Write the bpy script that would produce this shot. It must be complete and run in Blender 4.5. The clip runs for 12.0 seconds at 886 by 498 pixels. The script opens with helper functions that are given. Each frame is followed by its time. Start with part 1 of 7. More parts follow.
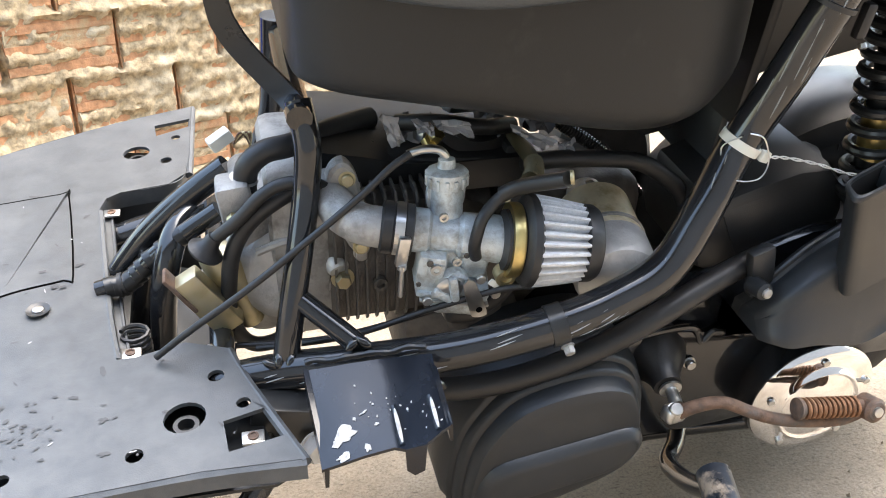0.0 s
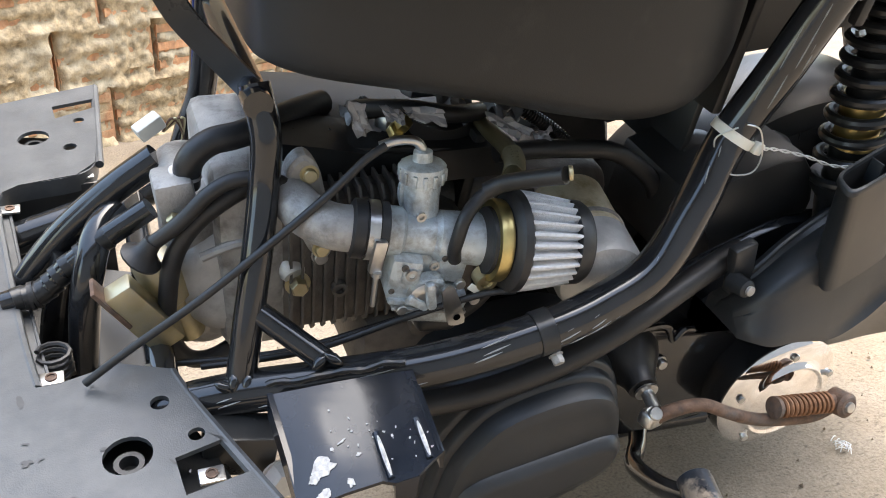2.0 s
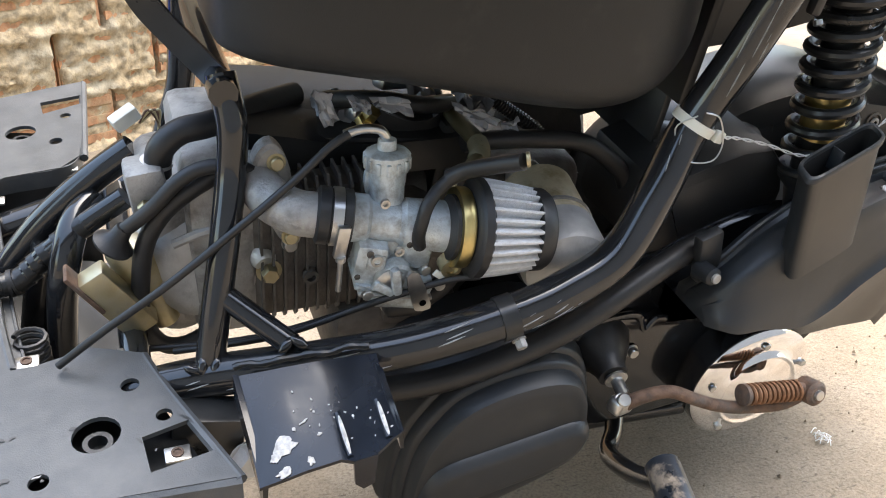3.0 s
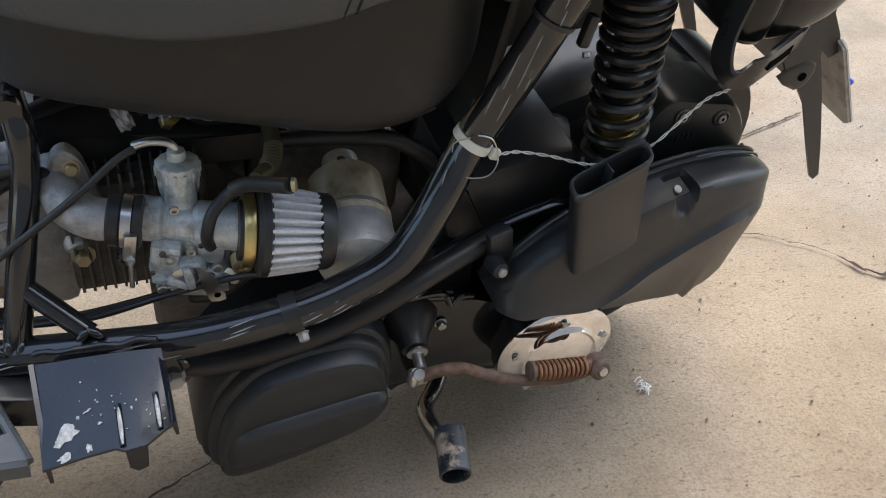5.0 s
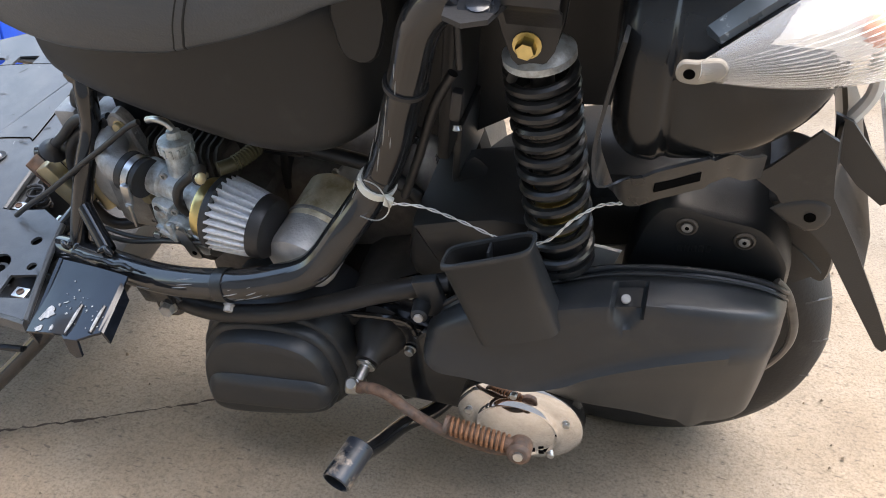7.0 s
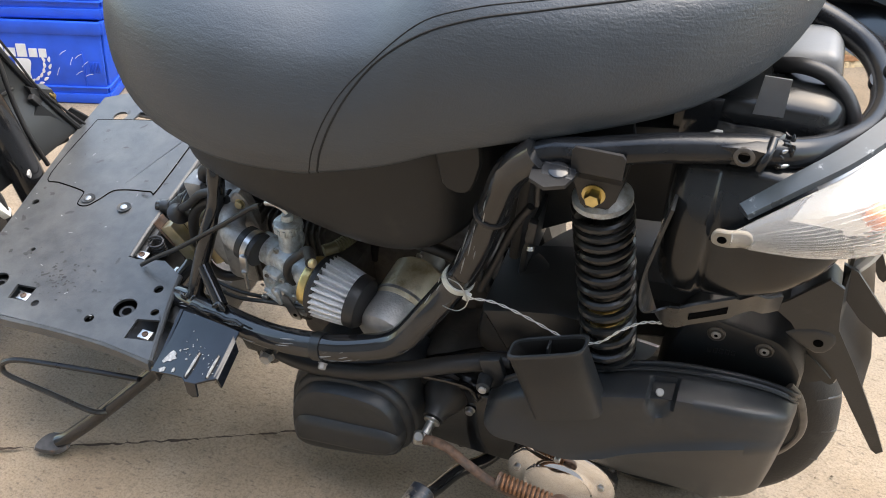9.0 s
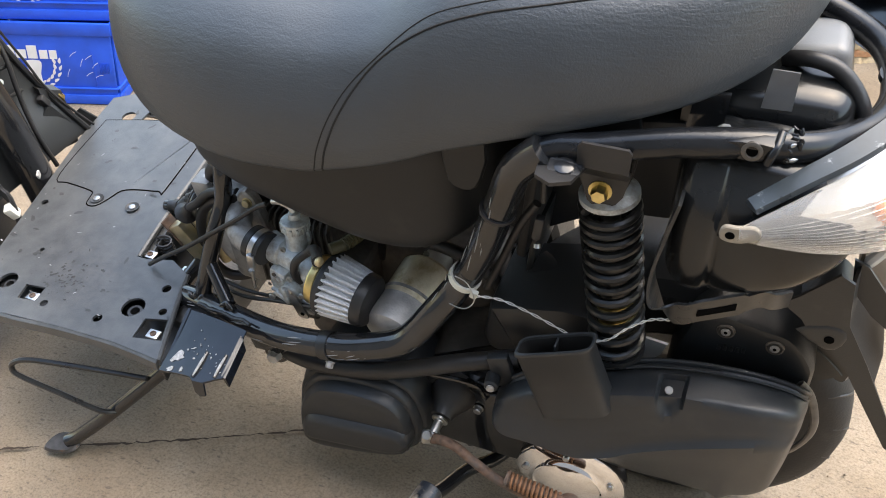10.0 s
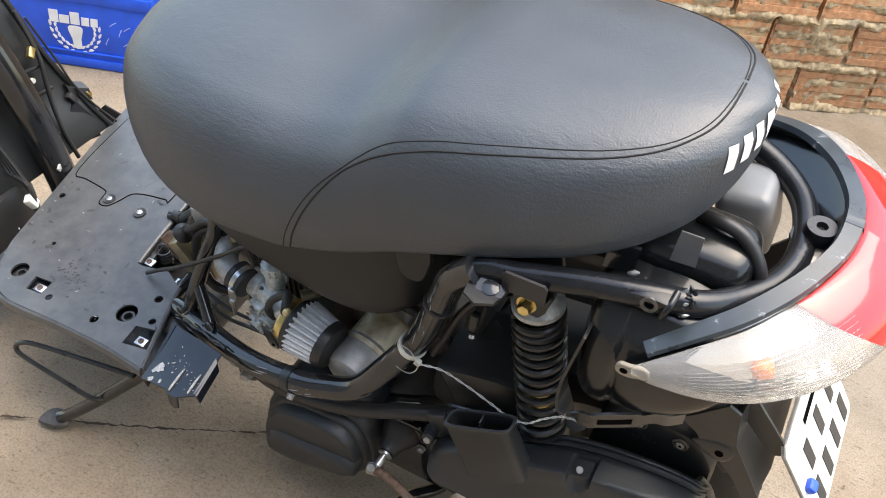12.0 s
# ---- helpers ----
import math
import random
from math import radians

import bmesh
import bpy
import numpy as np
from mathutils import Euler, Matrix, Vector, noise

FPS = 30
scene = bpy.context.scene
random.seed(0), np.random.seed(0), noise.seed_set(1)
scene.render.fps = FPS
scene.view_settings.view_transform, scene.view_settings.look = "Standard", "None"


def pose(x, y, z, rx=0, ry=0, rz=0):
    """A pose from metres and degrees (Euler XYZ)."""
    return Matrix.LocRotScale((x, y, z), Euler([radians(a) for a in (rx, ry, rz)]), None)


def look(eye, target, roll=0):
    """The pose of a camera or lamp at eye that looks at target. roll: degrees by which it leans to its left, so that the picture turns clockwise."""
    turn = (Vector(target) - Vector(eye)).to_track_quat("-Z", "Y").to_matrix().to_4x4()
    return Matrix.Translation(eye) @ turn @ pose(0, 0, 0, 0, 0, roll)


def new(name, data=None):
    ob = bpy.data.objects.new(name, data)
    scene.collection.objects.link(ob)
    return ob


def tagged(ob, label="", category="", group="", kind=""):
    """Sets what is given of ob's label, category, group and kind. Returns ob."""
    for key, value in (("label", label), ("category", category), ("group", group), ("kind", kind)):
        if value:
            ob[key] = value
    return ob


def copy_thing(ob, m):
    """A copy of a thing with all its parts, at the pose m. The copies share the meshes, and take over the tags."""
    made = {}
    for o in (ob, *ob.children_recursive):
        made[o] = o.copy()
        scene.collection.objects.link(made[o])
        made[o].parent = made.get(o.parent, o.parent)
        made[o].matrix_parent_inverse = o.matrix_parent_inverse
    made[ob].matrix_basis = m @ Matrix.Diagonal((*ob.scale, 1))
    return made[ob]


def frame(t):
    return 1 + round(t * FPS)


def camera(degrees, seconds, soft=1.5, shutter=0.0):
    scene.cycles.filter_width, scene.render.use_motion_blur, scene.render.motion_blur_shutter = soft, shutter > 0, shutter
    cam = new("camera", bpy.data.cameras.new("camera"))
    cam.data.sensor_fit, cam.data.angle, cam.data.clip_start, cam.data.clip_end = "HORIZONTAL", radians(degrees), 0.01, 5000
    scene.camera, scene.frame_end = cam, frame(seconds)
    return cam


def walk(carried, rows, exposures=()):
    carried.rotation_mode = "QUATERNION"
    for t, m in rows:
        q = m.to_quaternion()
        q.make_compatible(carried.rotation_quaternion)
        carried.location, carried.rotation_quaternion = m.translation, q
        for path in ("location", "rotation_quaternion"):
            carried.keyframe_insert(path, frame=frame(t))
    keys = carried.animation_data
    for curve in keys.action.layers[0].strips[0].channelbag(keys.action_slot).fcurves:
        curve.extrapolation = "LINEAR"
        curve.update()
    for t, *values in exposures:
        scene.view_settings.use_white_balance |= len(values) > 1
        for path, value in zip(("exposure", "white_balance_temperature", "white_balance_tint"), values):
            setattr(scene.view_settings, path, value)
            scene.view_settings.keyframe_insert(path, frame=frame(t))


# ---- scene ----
cam = camera(54.1, 12.0, soft=1.0)
PATH = [
    (0, (0.0558, -0.9056, 0.6530), (0.4836, 0.8983, -0.0980), -1.6),
    (0.5, (0.0840, -0.9199, 0.6310), (0.5560, 0.8786, -0.1050), -0.1),
    (1, (0.0541, -0.8791, 0.6520), (0.5992, 0.9058, -0.0670), 0.7),
    (1.5, (0.0002, -0.8096, 0.6470), (0.7018, 0.9117, -0.0920), 1.2),
    (2, (0.0029, -0.8072, 0.6440), (0.6923, 0.8895, -0.1600), 1.0),
    (2.5, (0.0125, -0.8173, 0.6360), (0.7008, 0.8756, -0.1760), 1.1),
    (3, (0.0305, -0.8380, 0.6370), (0.6958, 0.8729, -0.1570), 0.6),
    (3.2, (0.0408, -0.8420, 0.6440), (0.6979, 0.8764, -0.1410), 0.5),
    (4.8, (0.1414, -0.8938, 0.7240), (0.8379, 0.7187, -0.2320), 3.7),
    (5, (0.1817, -0.8949, 0.7760), (0.8392, 0.6580, -0.2990), 3.7),
    (5.5, (0.4036, -0.8358, 0.7900), (0.8905, 0.7317, -0.3520), 3.6),
    (6, (0.5377, -0.7889, 0.7710), (0.6130, 0.8706, -0.3440), 4.0),
    (6.5, (0.7278, -0.8695, 0.8330), (0.3294, 0.7304, -0.2990), -1.6),
    (7, (0.7237, -0.9203, 0.8430), (0.2450, 0.6755, -0.2640), 0.0),
    (7.5, (0.7018, -0.9931, 0.9440), (0.1911, 0.6036, -0.1460), 1.1),
    (7.7, (0.6872, -1.0149, 0.9800), (0.1682, 0.5820, -0.1060), 1.6),
    (9.5, (0.7204, -1.0150, 1.0040), (0.1387, 0.5551, -0.0890), 2.1),
    (10, (0.7186, -1.0104, 0.9990), (0.1263, 0.5555, -0.0940), 1.7),
    (10.5, (0.7188, -1.0135, 1.0050), (0.1347, 0.5521, -0.0950), 1.8),
    (11, (0.7346, -1.0056, 1.0130), (0.1417, 0.5584, -0.0840), 1.4),
    (11.5, (0.7401, -1.0009, 1.0170), (0.1471, 0.5590, -0.0850), 1.7),
    (11.9, (0.7726, -0.9999, 1.1440), (0.1566, 0.5052, -0.0210), 6.0),
    (12, (0.7882, -0.9856, 1.1810), (0.1654, 0.4996, -0.0050), 7.7),
]
walk(cam, [(t, look(eye, target, roll)) for t, eye, target, roll in PATH],
     [(0, 2.78, 6750, 10), (1.0, 2.68, 6750, 10), (1.5, 2.47, 6750, 10), (3.2, 2.39, 6750, 10), (4.8, 1.64, 6600, 10), (5.0, 1.64, 6600, 10), (5.5, 1.69, 6600, 10), (6.0, 2.16, 6420, 12), (6.5, 2.47, 6600, 15), (7.0, 2.14, 6550, 12), (7.5, 2.07, 6850, 10), (9.5, 1.97, 6850, 10), (10.5, 1.94, 6850, 10), (11.0, 1.81, 6850, 10), (11.5, 1.69, 6850, 10), (12.0, 1.86, 6850, 10)])

from mathutils.bvhtree import BVHTree

# ---- light ----
SUN_UP, SUN_TURN = 72.0, 66.0
world = bpy.data.worlds.new("sky")
scene.world = world
world.use_nodes = True
wn = world.node_tree.nodes
sky = wn.new("ShaderNodeTexSky")
sky.sky_type, sky.sun_disc = "NISHITA", False
sky.sun_elevation, sky.sun_rotation = radians(SUN_UP), radians(SUN_TURN)
sky.air_density, sky.dust_density, sky.ozone_density = 1.6, 3.0, 0.8
world.node_tree.links.new(sky.outputs[0], wn["Background"].inputs[0])
wn["Background"].inputs[1].default_value = 0.15
sun_data = bpy.data.lights.new("sun", "SUN")
sun_data.energy, sun_data.angle, sun_data.color = 1.15, radians(60), (1.0, 0.955, 0.895)
sun = new("sun", sun_data)
sun.rotation_euler = (radians(90 - SUN_UP), 0, radians(180 - SUN_TURN))


# ---- materials ----
def material(name, base, rough=0.5, metal=0.0, vary=0.15, scale=30.0, bump=0.0, bump_scale=200.0, dirt=None, dirt_at=(0.55, 0.7), dirt_scale=12.0, coat=0.0, rough_vary=0.1, spec=0.5, island=0.0):
    """A surface with grain and wear at two scales: noise moves colour and roughness, dirt is a second colour in patches."""
    m = bpy.data.materials.new(name)
    m.use_nodes = True
    n, l = m.node_tree.nodes, m.node_tree.links
    bs = n["Principled BSDF"]
    bs.inputs["Metallic"].default_value = metal
    bs.inputs["Coat Weight"].default_value, bs.inputs["Coat Roughness"].default_value = coat, (0.05 if rough < 0.25 else 0.35)
    bs.inputs["Specular IOR Level"].default_value = spec
    co = n.new("ShaderNodeTexCoord")
    fine = n.new("ShaderNodeTexNoise")
    fine.inputs["Scale"].default_value, fine.inputs["Detail"].default_value = scale, 6.0
    l.new(co.outputs["Object"], fine.inputs["Vector"])
    ramp = n.new("ShaderNodeValToRGB")
    lo, hi = 1 - vary, 1 + vary
    ramp.color_ramp.elements[0].position, ramp.color_ramp.elements[1].position = 0.3, 0.7
    ramp.color_ramp.elements[0].color = (*[min(1, c * lo) for c in base], 1)
    ramp.color_ramp.elements[1].color = (*[min(1, c * hi) for c in base], 1)
    l.new(fine.outputs["Fac"], ramp.inputs[0])
    colour = ramp.outputs[0]
    if dirt:
        big = n.new("ShaderNodeTexNoise")
        big.inputs["Scale"].default_value, big.inputs["Detail"].default_value, big.inputs["Roughness"].default_value = dirt_scale, 8.0, 0.65
        l.new(co.outputs["Object"], big.inputs["Vector"])
        mask = n.new("ShaderNodeMapRange")
        mask.inputs["From Min"].default_value, mask.inputs["From Max"].default_value = dirt_at
        l.new(big.outputs["Fac"], mask.inputs["Value"])
        mix = n.new("ShaderNodeMix")
        mix.data_type = "RGBA"
        l.new(mask.outputs[0], mix.inputs["Factor"])
        l.new(colour, mix.inputs["A"])
        mix.inputs["B"].default_value = (*dirt, 1)
        colour = mix.outputs["Result"]
    if island:
        info = n.new("ShaderNodeObjectInfo")
        hsv = n.new("ShaderNodeHueSaturation")
        rng = n.new("ShaderNodeMapRange")
        rng.inputs["To Min"].default_value, rng.inputs["To Max"].default_value = 1 - island, 1 + island
        l.new(info.outputs["Random"], rng.inputs["Value"])
        l.new(rng.outputs[0], hsv.inputs["Value"])
        l.new(colour, hsv.inputs["Color"])
        colour = hsv.outputs[0]
    l.new(colour, bs.inputs["Base Color"])
    rr = n.new("ShaderNodeMapRange")
    rr.inputs["To Min"].default_value, rr.inputs["To Max"].default_value = max(0.02, rough - rough_vary), min(1, rough + rough_vary)
    l.new(fine.outputs["Fac"], rr.inputs["Value"])
    l.new(rr.outputs[0], bs.inputs["Roughness"])
    if bump:
        bt = n.new("ShaderNodeTexNoise")
        bt.inputs["Scale"].default_value, bt.inputs["Detail"].default_value = bump_scale, 4.0
        l.new(co.outputs["Object"], bt.inputs["Vector"])
        bp = n.new("ShaderNodeBump")
        bp.inputs["Strength"].default_value, bp.inputs["Distance"].default_value = bump, 0.002
        l.new(bt.outputs["Fac"], bp.inputs["Height"])
        l.new(bp.outputs[0], bs.inputs["Normal"])
    return m


M = {}
M["gloss_black"] = material("gloss_black_paint", (0.013, 0.014, 0.016), 0.14, vary=0.3, coat=0.35, bump=0.04, bump_scale=90, dirt=(0.025, 0.024, 0.023), dirt_at=(0.64, 0.8), dirt_scale=25, rough_vary=0.06)
M["satin_black"] = material("satin_black_paint", (0.017, 0.018, 0.019), 0.30, vary=0.3, bump=0.06, bump_scale=150, dirt=(0.04, 0.038, 0.036), dirt_at=(0.62, 0.8), dirt_scale=40)
M["plastic"] = material("black_plastic", (0.021, 0.022, 0.023), 0.38, vary=0.2, bump=0.12, bump_scale=900, scale=8, dirt=(0.045, 0.043, 0.040), dirt_at=(0.58, 0.8), dirt_scale=18)
M["soft_plastic"] = material("matt_black_plastic", (0.0165, 0.0175, 0.0185), 0.46, spec=0.36, vary=0.2, bump=0.12, bump_scale=1200, scale=6, dirt=(0.04, 0.039, 0.037), dirt_at=(0.56, 0.8), dirt_scale=16)
M["cover_plastic"] = material("dusty_black_plastic", (0.018, 0.021, 0.0245), 0.40, vary=0.18, bump=0.12, bump_scale=1200, scale=6, dirt=(0.034, 0.035, 0.035), dirt_at=(0.52, 0.8), dirt_scale=22)
# the paler dirt colour paints both wear and the uneven sky sheen
M["floor_plastic"] = material("worn_black_plastic_with_sheen", (0.056, 0.061, 0.066), 0.36, vary=0.16, scale=60, bump=0.14, bump_scale=900, dirt=(0.090, 0.094, 0.097), dirt_at=(0.44, 0.74), dirt_scale=22, coat=0.10)
M["rail_paint"] = material("brushed_black_paint", (0.010, 0.011, 0.013), 0.24, vary=0.3, scale=30, coat=0.05, spec=0.38, bump=0.10, bump_scale=110, dirt=(0.035, 0.034, 0.033), dirt_at=(0.62, 0.78), dirt_scale=45, rough_vary=0.08)
M["moulded"] = material("smooth_black_moulding", (0.010, 0.011, 0.012), 0.20, vary=0.2, scale=8, bump=0.05, bump_scale=60, dirt=(0.022, 0.021, 0.020), dirt_at=(0.6, 0.8), dirt_scale=15, spec=0.42)
M["olive"] = material("olive_hose", (0.075, 0.066, 0.032), 0.5, vary=0.2, scale=60)
M["scuff"] = material("pale_scuff", (0.26, 0.265, 0.27), 0.5, vary=0.2, scale=90)
M["scuff_case"] = material("dull_case_edge", (0.11, 0.10, 0.09), 0.42, metal=0.3, vary=0.25, scale=60, dirt=(0.05, 0.046, 0.042), dirt_at=(0.5, 0.7), dirt_scale=40)
M["smudge"] = material("dark_smudge", (0.045, 0.046, 0.048), 0.45, vary=0.3, scale=120)
M["conduit"] = material("ribbed_conduit", (0.02, 0.02, 0.021), 0.25, vary=0.2, scale=40)
M["foil"] = material("crumpled_grey_plastic", (0.33, 0.34, 0.36), 0.25, vary=0.2, scale=30, bump=0.3, bump_scale=90)
M["bracket_paint"] = material("scuffed_black_paint", (0.009, 0.012, 0.018), 0.12, vary=0.4, scale=25, spec=0.5, bump=0.05, bump_scale=40, rough_vary=0.06, dirt=(0.03, 0.03, 0.032), dirt_at=(0.62, 0.72), dirt_scale=60)
M["grime"] = material("dusty_black_casting", (0.055, 0.050, 0.044), 0.6, vary=0.25, scale=50, bump=0.2, bump_scale=300, dirt=(0.09, 0.08, 0.068), dirt_at=(0.5, 0.75), dirt_scale=20)
M["worn_blue"] = material("worn_blue_black_paint", (0.022, 0.027, 0.036), 0.30, metal=0.2, vary=0.4, scale=40, bump=0.1, bump_scale=200, dirt=(0.26, 0.215, 0.17), dirt_at=(0.54, 0.64), dirt_scale=38)
M["worn_steel"] = material("worn_dark_steel", (0.055, 0.051, 0.048), 0.42, metal=0.3, vary=0.4, scale=70, bump=0.2, bump_scale=300, dirt=(0.16, 0.085, 0.045), dirt_at=(0.60, 0.72), dirt_scale=50)
M["sticker"] = material("faded_sticker", (0.12, 0.122, 0.125), 0.35, vary=0.15, scale=40)
M["grey"] = material("grey_plastic", (0.17, 0.18, 0.19), 0.4, vary=0.15, scale=15, bump=0.1, bump_scale=500)
M["vinyl"] = material("black_vinyl", (0.033, 0.0405, 0.049), 0.46, vary=0.12, scale=12, bump=0.24, bump_scale=520, spec=0.70, coat=0.12)


def crease_vinyl(m):
    """Adds fine creases that run along the seat, stronger in patches."""
    n, l = m.node_tree.nodes, m.node_tree.links
    co = n.new("ShaderNodeTexCoord")
    mp = n.new("ShaderNodeMapping")
    mp.inputs["Scale"].default_value = (55, 70, 260)
    t = n.new("ShaderNodeTexNoise")
    t.inputs["Scale"].default_value, t.inputs["Detail"].default_value, t.inputs["Distortion"].default_value = 1.0, 4.0, 0.6
    big = n.new("ShaderNodeTexNoise")
    big.inputs["Scale"].default_value, big.inputs["Detail"].default_value = 7.0, 2.0
    mul = n.new("ShaderNodeMath")
    mul.operation = "MULTIPLY"
    bp = n.new("ShaderNodeBump")
    bp.inputs["Strength"].default_value, bp.inputs["Distance"].default_value = 0.40, 0.0025
    old = next(q for q in n if q.bl_idname == "ShaderNodeBump" and q != bp)
    l.new(co.outputs["Object"], mp.inputs["Vector"])
    l.new(mp.outputs[0], t.inputs["Vector"])
    l.new(co.outputs["Object"], big.inputs["Vector"])
    l.new(t.outputs["Fac"], mul.inputs[0])
    l.new(big.outputs["Fac"], mul.inputs[1])
    l.new(mul.outputs[0], bp.inputs["Height"])
    l.new(old.outputs[0], bp.inputs["Normal"])
    l.new(bp.outputs[0], n["Principled BSDF"].inputs["Normal"])


crease_vinyl(M["vinyl"])
M["thread_and_duct"] = material("black_thread_and_duct_shade", (0.008, 0.008, 0.008), 0.8)
M["rubber"] = material("black_rubber", (0.019, 0.019, 0.020), 0.45, vary=0.2, bump=0.1, bump_scale=300)
M["tyre"] = material("tyre_rubber", (0.017, 0.0165, 0.0165), 0.65, vary=0.25, bump=0.2, bump_scale=300, dirt=(0.04, 0.037, 0.033), dirt_at=(0.55, 0.75))
M["alloy"] = material("stained_aluminium", (0.68, 0.60, 0.43), 0.38, metal=0.4, vary=0.15, scale=40, bump=0.2, bump_scale=500, dirt=(0.36, 0.27, 0.13), dirt_at=(0.47, 0.66), dirt_scale=26)
M["dull_alloy"] = material("dirty_aluminium", (0.49, 0.48, 0.46), 0.46, metal=0.4, vary=0.22, scale=40, bump=0.3, bump_scale=400, dirt=(0.20, 0.18, 0.155), dirt_at=(0.54, 0.78), dirt_scale=25)
M["carb_alloy"] = material("zinc_alloy", (0.616, 0.678, 0.708), 0.40, metal=0.4, vary=0.18, scale=50, bump=0.3, bump_scale=600, dirt=(0.26, 0.25, 0.23), dirt_at=(0.46, 0.72), dirt_scale=60)
M["fin"] = material("sooty_fins", (0.135, 0.124, 0.113), 0.6, metal=0.3, vary=0.35, scale=60, bump=0.3, bump_scale=300, dirt=(0.13, 0.115, 0.10), dirt_at=(0.55, 0.7), dirt_scale=60)
M["chrome"] = material("chrome", (0.85, 0.85, 0.86), 0.06, metal=1.0, vary=0.03, rough_vary=0.03)
M["steel"] = material("bright_steel", (0.55, 0.55, 0.54), 0.32, metal=1.0, vary=0.15, scale=80, dirt=(0.25, 0.2, 0.15), dirt_at=(0.6, 0.8), dirt_scale=90)
M["zinc"] = material("yellow_zinc_plating", (0.62, 0.50, 0.22), 0.35, metal=1.0, vary=0.2, scale=60)
M["zinc_dull"] = material("dull_zinc_plating", (0.55, 0.48, 0.30), 0.45, metal=0.9, vary=0.25, scale=50, dirt=(0.35, 0.33, 0.28), dirt_at=(0.45, 0.7), dirt_scale=25)
M["rust"] = material("rusty_steel", (0.145, 0.088, 0.060), 0.75, metal=0.2, vary=0.45, scale=120, bump=0.4, bump_scale=500, dirt=(0.10, 0.085, 0.075), dirt_at=(0.45, 0.65), dirt_scale=40)
M["rust_spring"] = material("rusty_spring", (0.24, 0.118, 0.060), 0.65, metal=0.4, vary=0.35, scale=200)
M["gauze"] = material("pleated_gauze", (0.64, 0.65, 0.67), 0.55, metal=0.2, vary=0.10, scale=300, bump=0.5, bump_scale=1800)
M["nylon"] = material("white_nylon", (0.66, 0.66, 0.60), 0.45, vary=0.08)
M["wire"] = material("white_wire", (0.62, 0.62, 0.60), 0.5, vary=0.1)
M["white"] = material("white_paint", (0.75, 0.75, 0.75), 0.45, vary=0.08)
M["chip"] = material("bare_metal_chips", (0.42, 0.41, 0.40), 0.55, vary=0.4, scale=300)
# near-black that paints the shade inside holes and slots; also used for print
M["hole_and_print"] = material("hole_shade_and_print_black", (0.003, 0.003, 0.003), 0.9, spec=0.02)
M["blue"] = material("blue_crate_plastic", (0.012, 0.085, 0.60), 0.42, vary=0.12, scale=20, bump=0.1, bump_scale=300)
M["plate"] = material("number_plate_paint", (0.62, 0.62, 0.60), 0.4, vary=0.1)
M["red_lens"] = material("red_lens", (0.55, 0.015, 0.015), 0.10, vary=0.15, coat=0.6, scale=25)
M["amber"] = material("amber_bulb", (0.75, 0.20, 0.03), 0.3)
M["tab"] = material("yellowed_white_plastic", (0.27, 0.24, 0.195), 0.4, vary=0.12, scale=40)
M["silver"] = material("lamp_reflector", (0.70, 0.69, 0.66), 0.22, metal=0.65, vary=0.06, rough_vary=0.05)
M["bluewhite"] = material("faded_blue_black_plastic", (0.034, 0.044, 0.053), 0.30, vary=0.3, dirt=(0.40, 0.43, 0.45), dirt_at=(0.60, 0.68), dirt_scale=30)


def clear_lens():
    m = bpy.data.materials.new("clear_lens")
    m.use_nodes = True
    n, l = m.node_tree.nodes, m.node_tree.links
    bs = n["Principled BSDF"]
    bs.inputs["Base Color"].default_value = (0.9, 0.89, 0.87, 1)
    bs.inputs["Roughness"].default_value = 0.05
    bs.inputs["Transmission Weight"].default_value = 0.90
    bs.inputs["IOR"].default_value = 1.45
    co = n.new("ShaderNodeTexCoord")
    wave = n.new("ShaderNodeTexWave")
    wave.bands_direction = "Z"
    wave.inputs["Scale"].default_value, wave.inputs["Distortion"].default_value = 95.0, 0.3
    bp = n.new("ShaderNodeBump")
    bp.inputs["Strength"].default_value, bp.inputs["Distance"].default_value = 0.04, 0.002
    l.new(co.outputs["Object"], wave.inputs["Vector"])
    l.new(wave.outputs["Fac"], bp.inputs["Height"])
    l.new(bp.outputs[0], bs.inputs["Normal"])
    return m


M["clear"] = clear_lens()


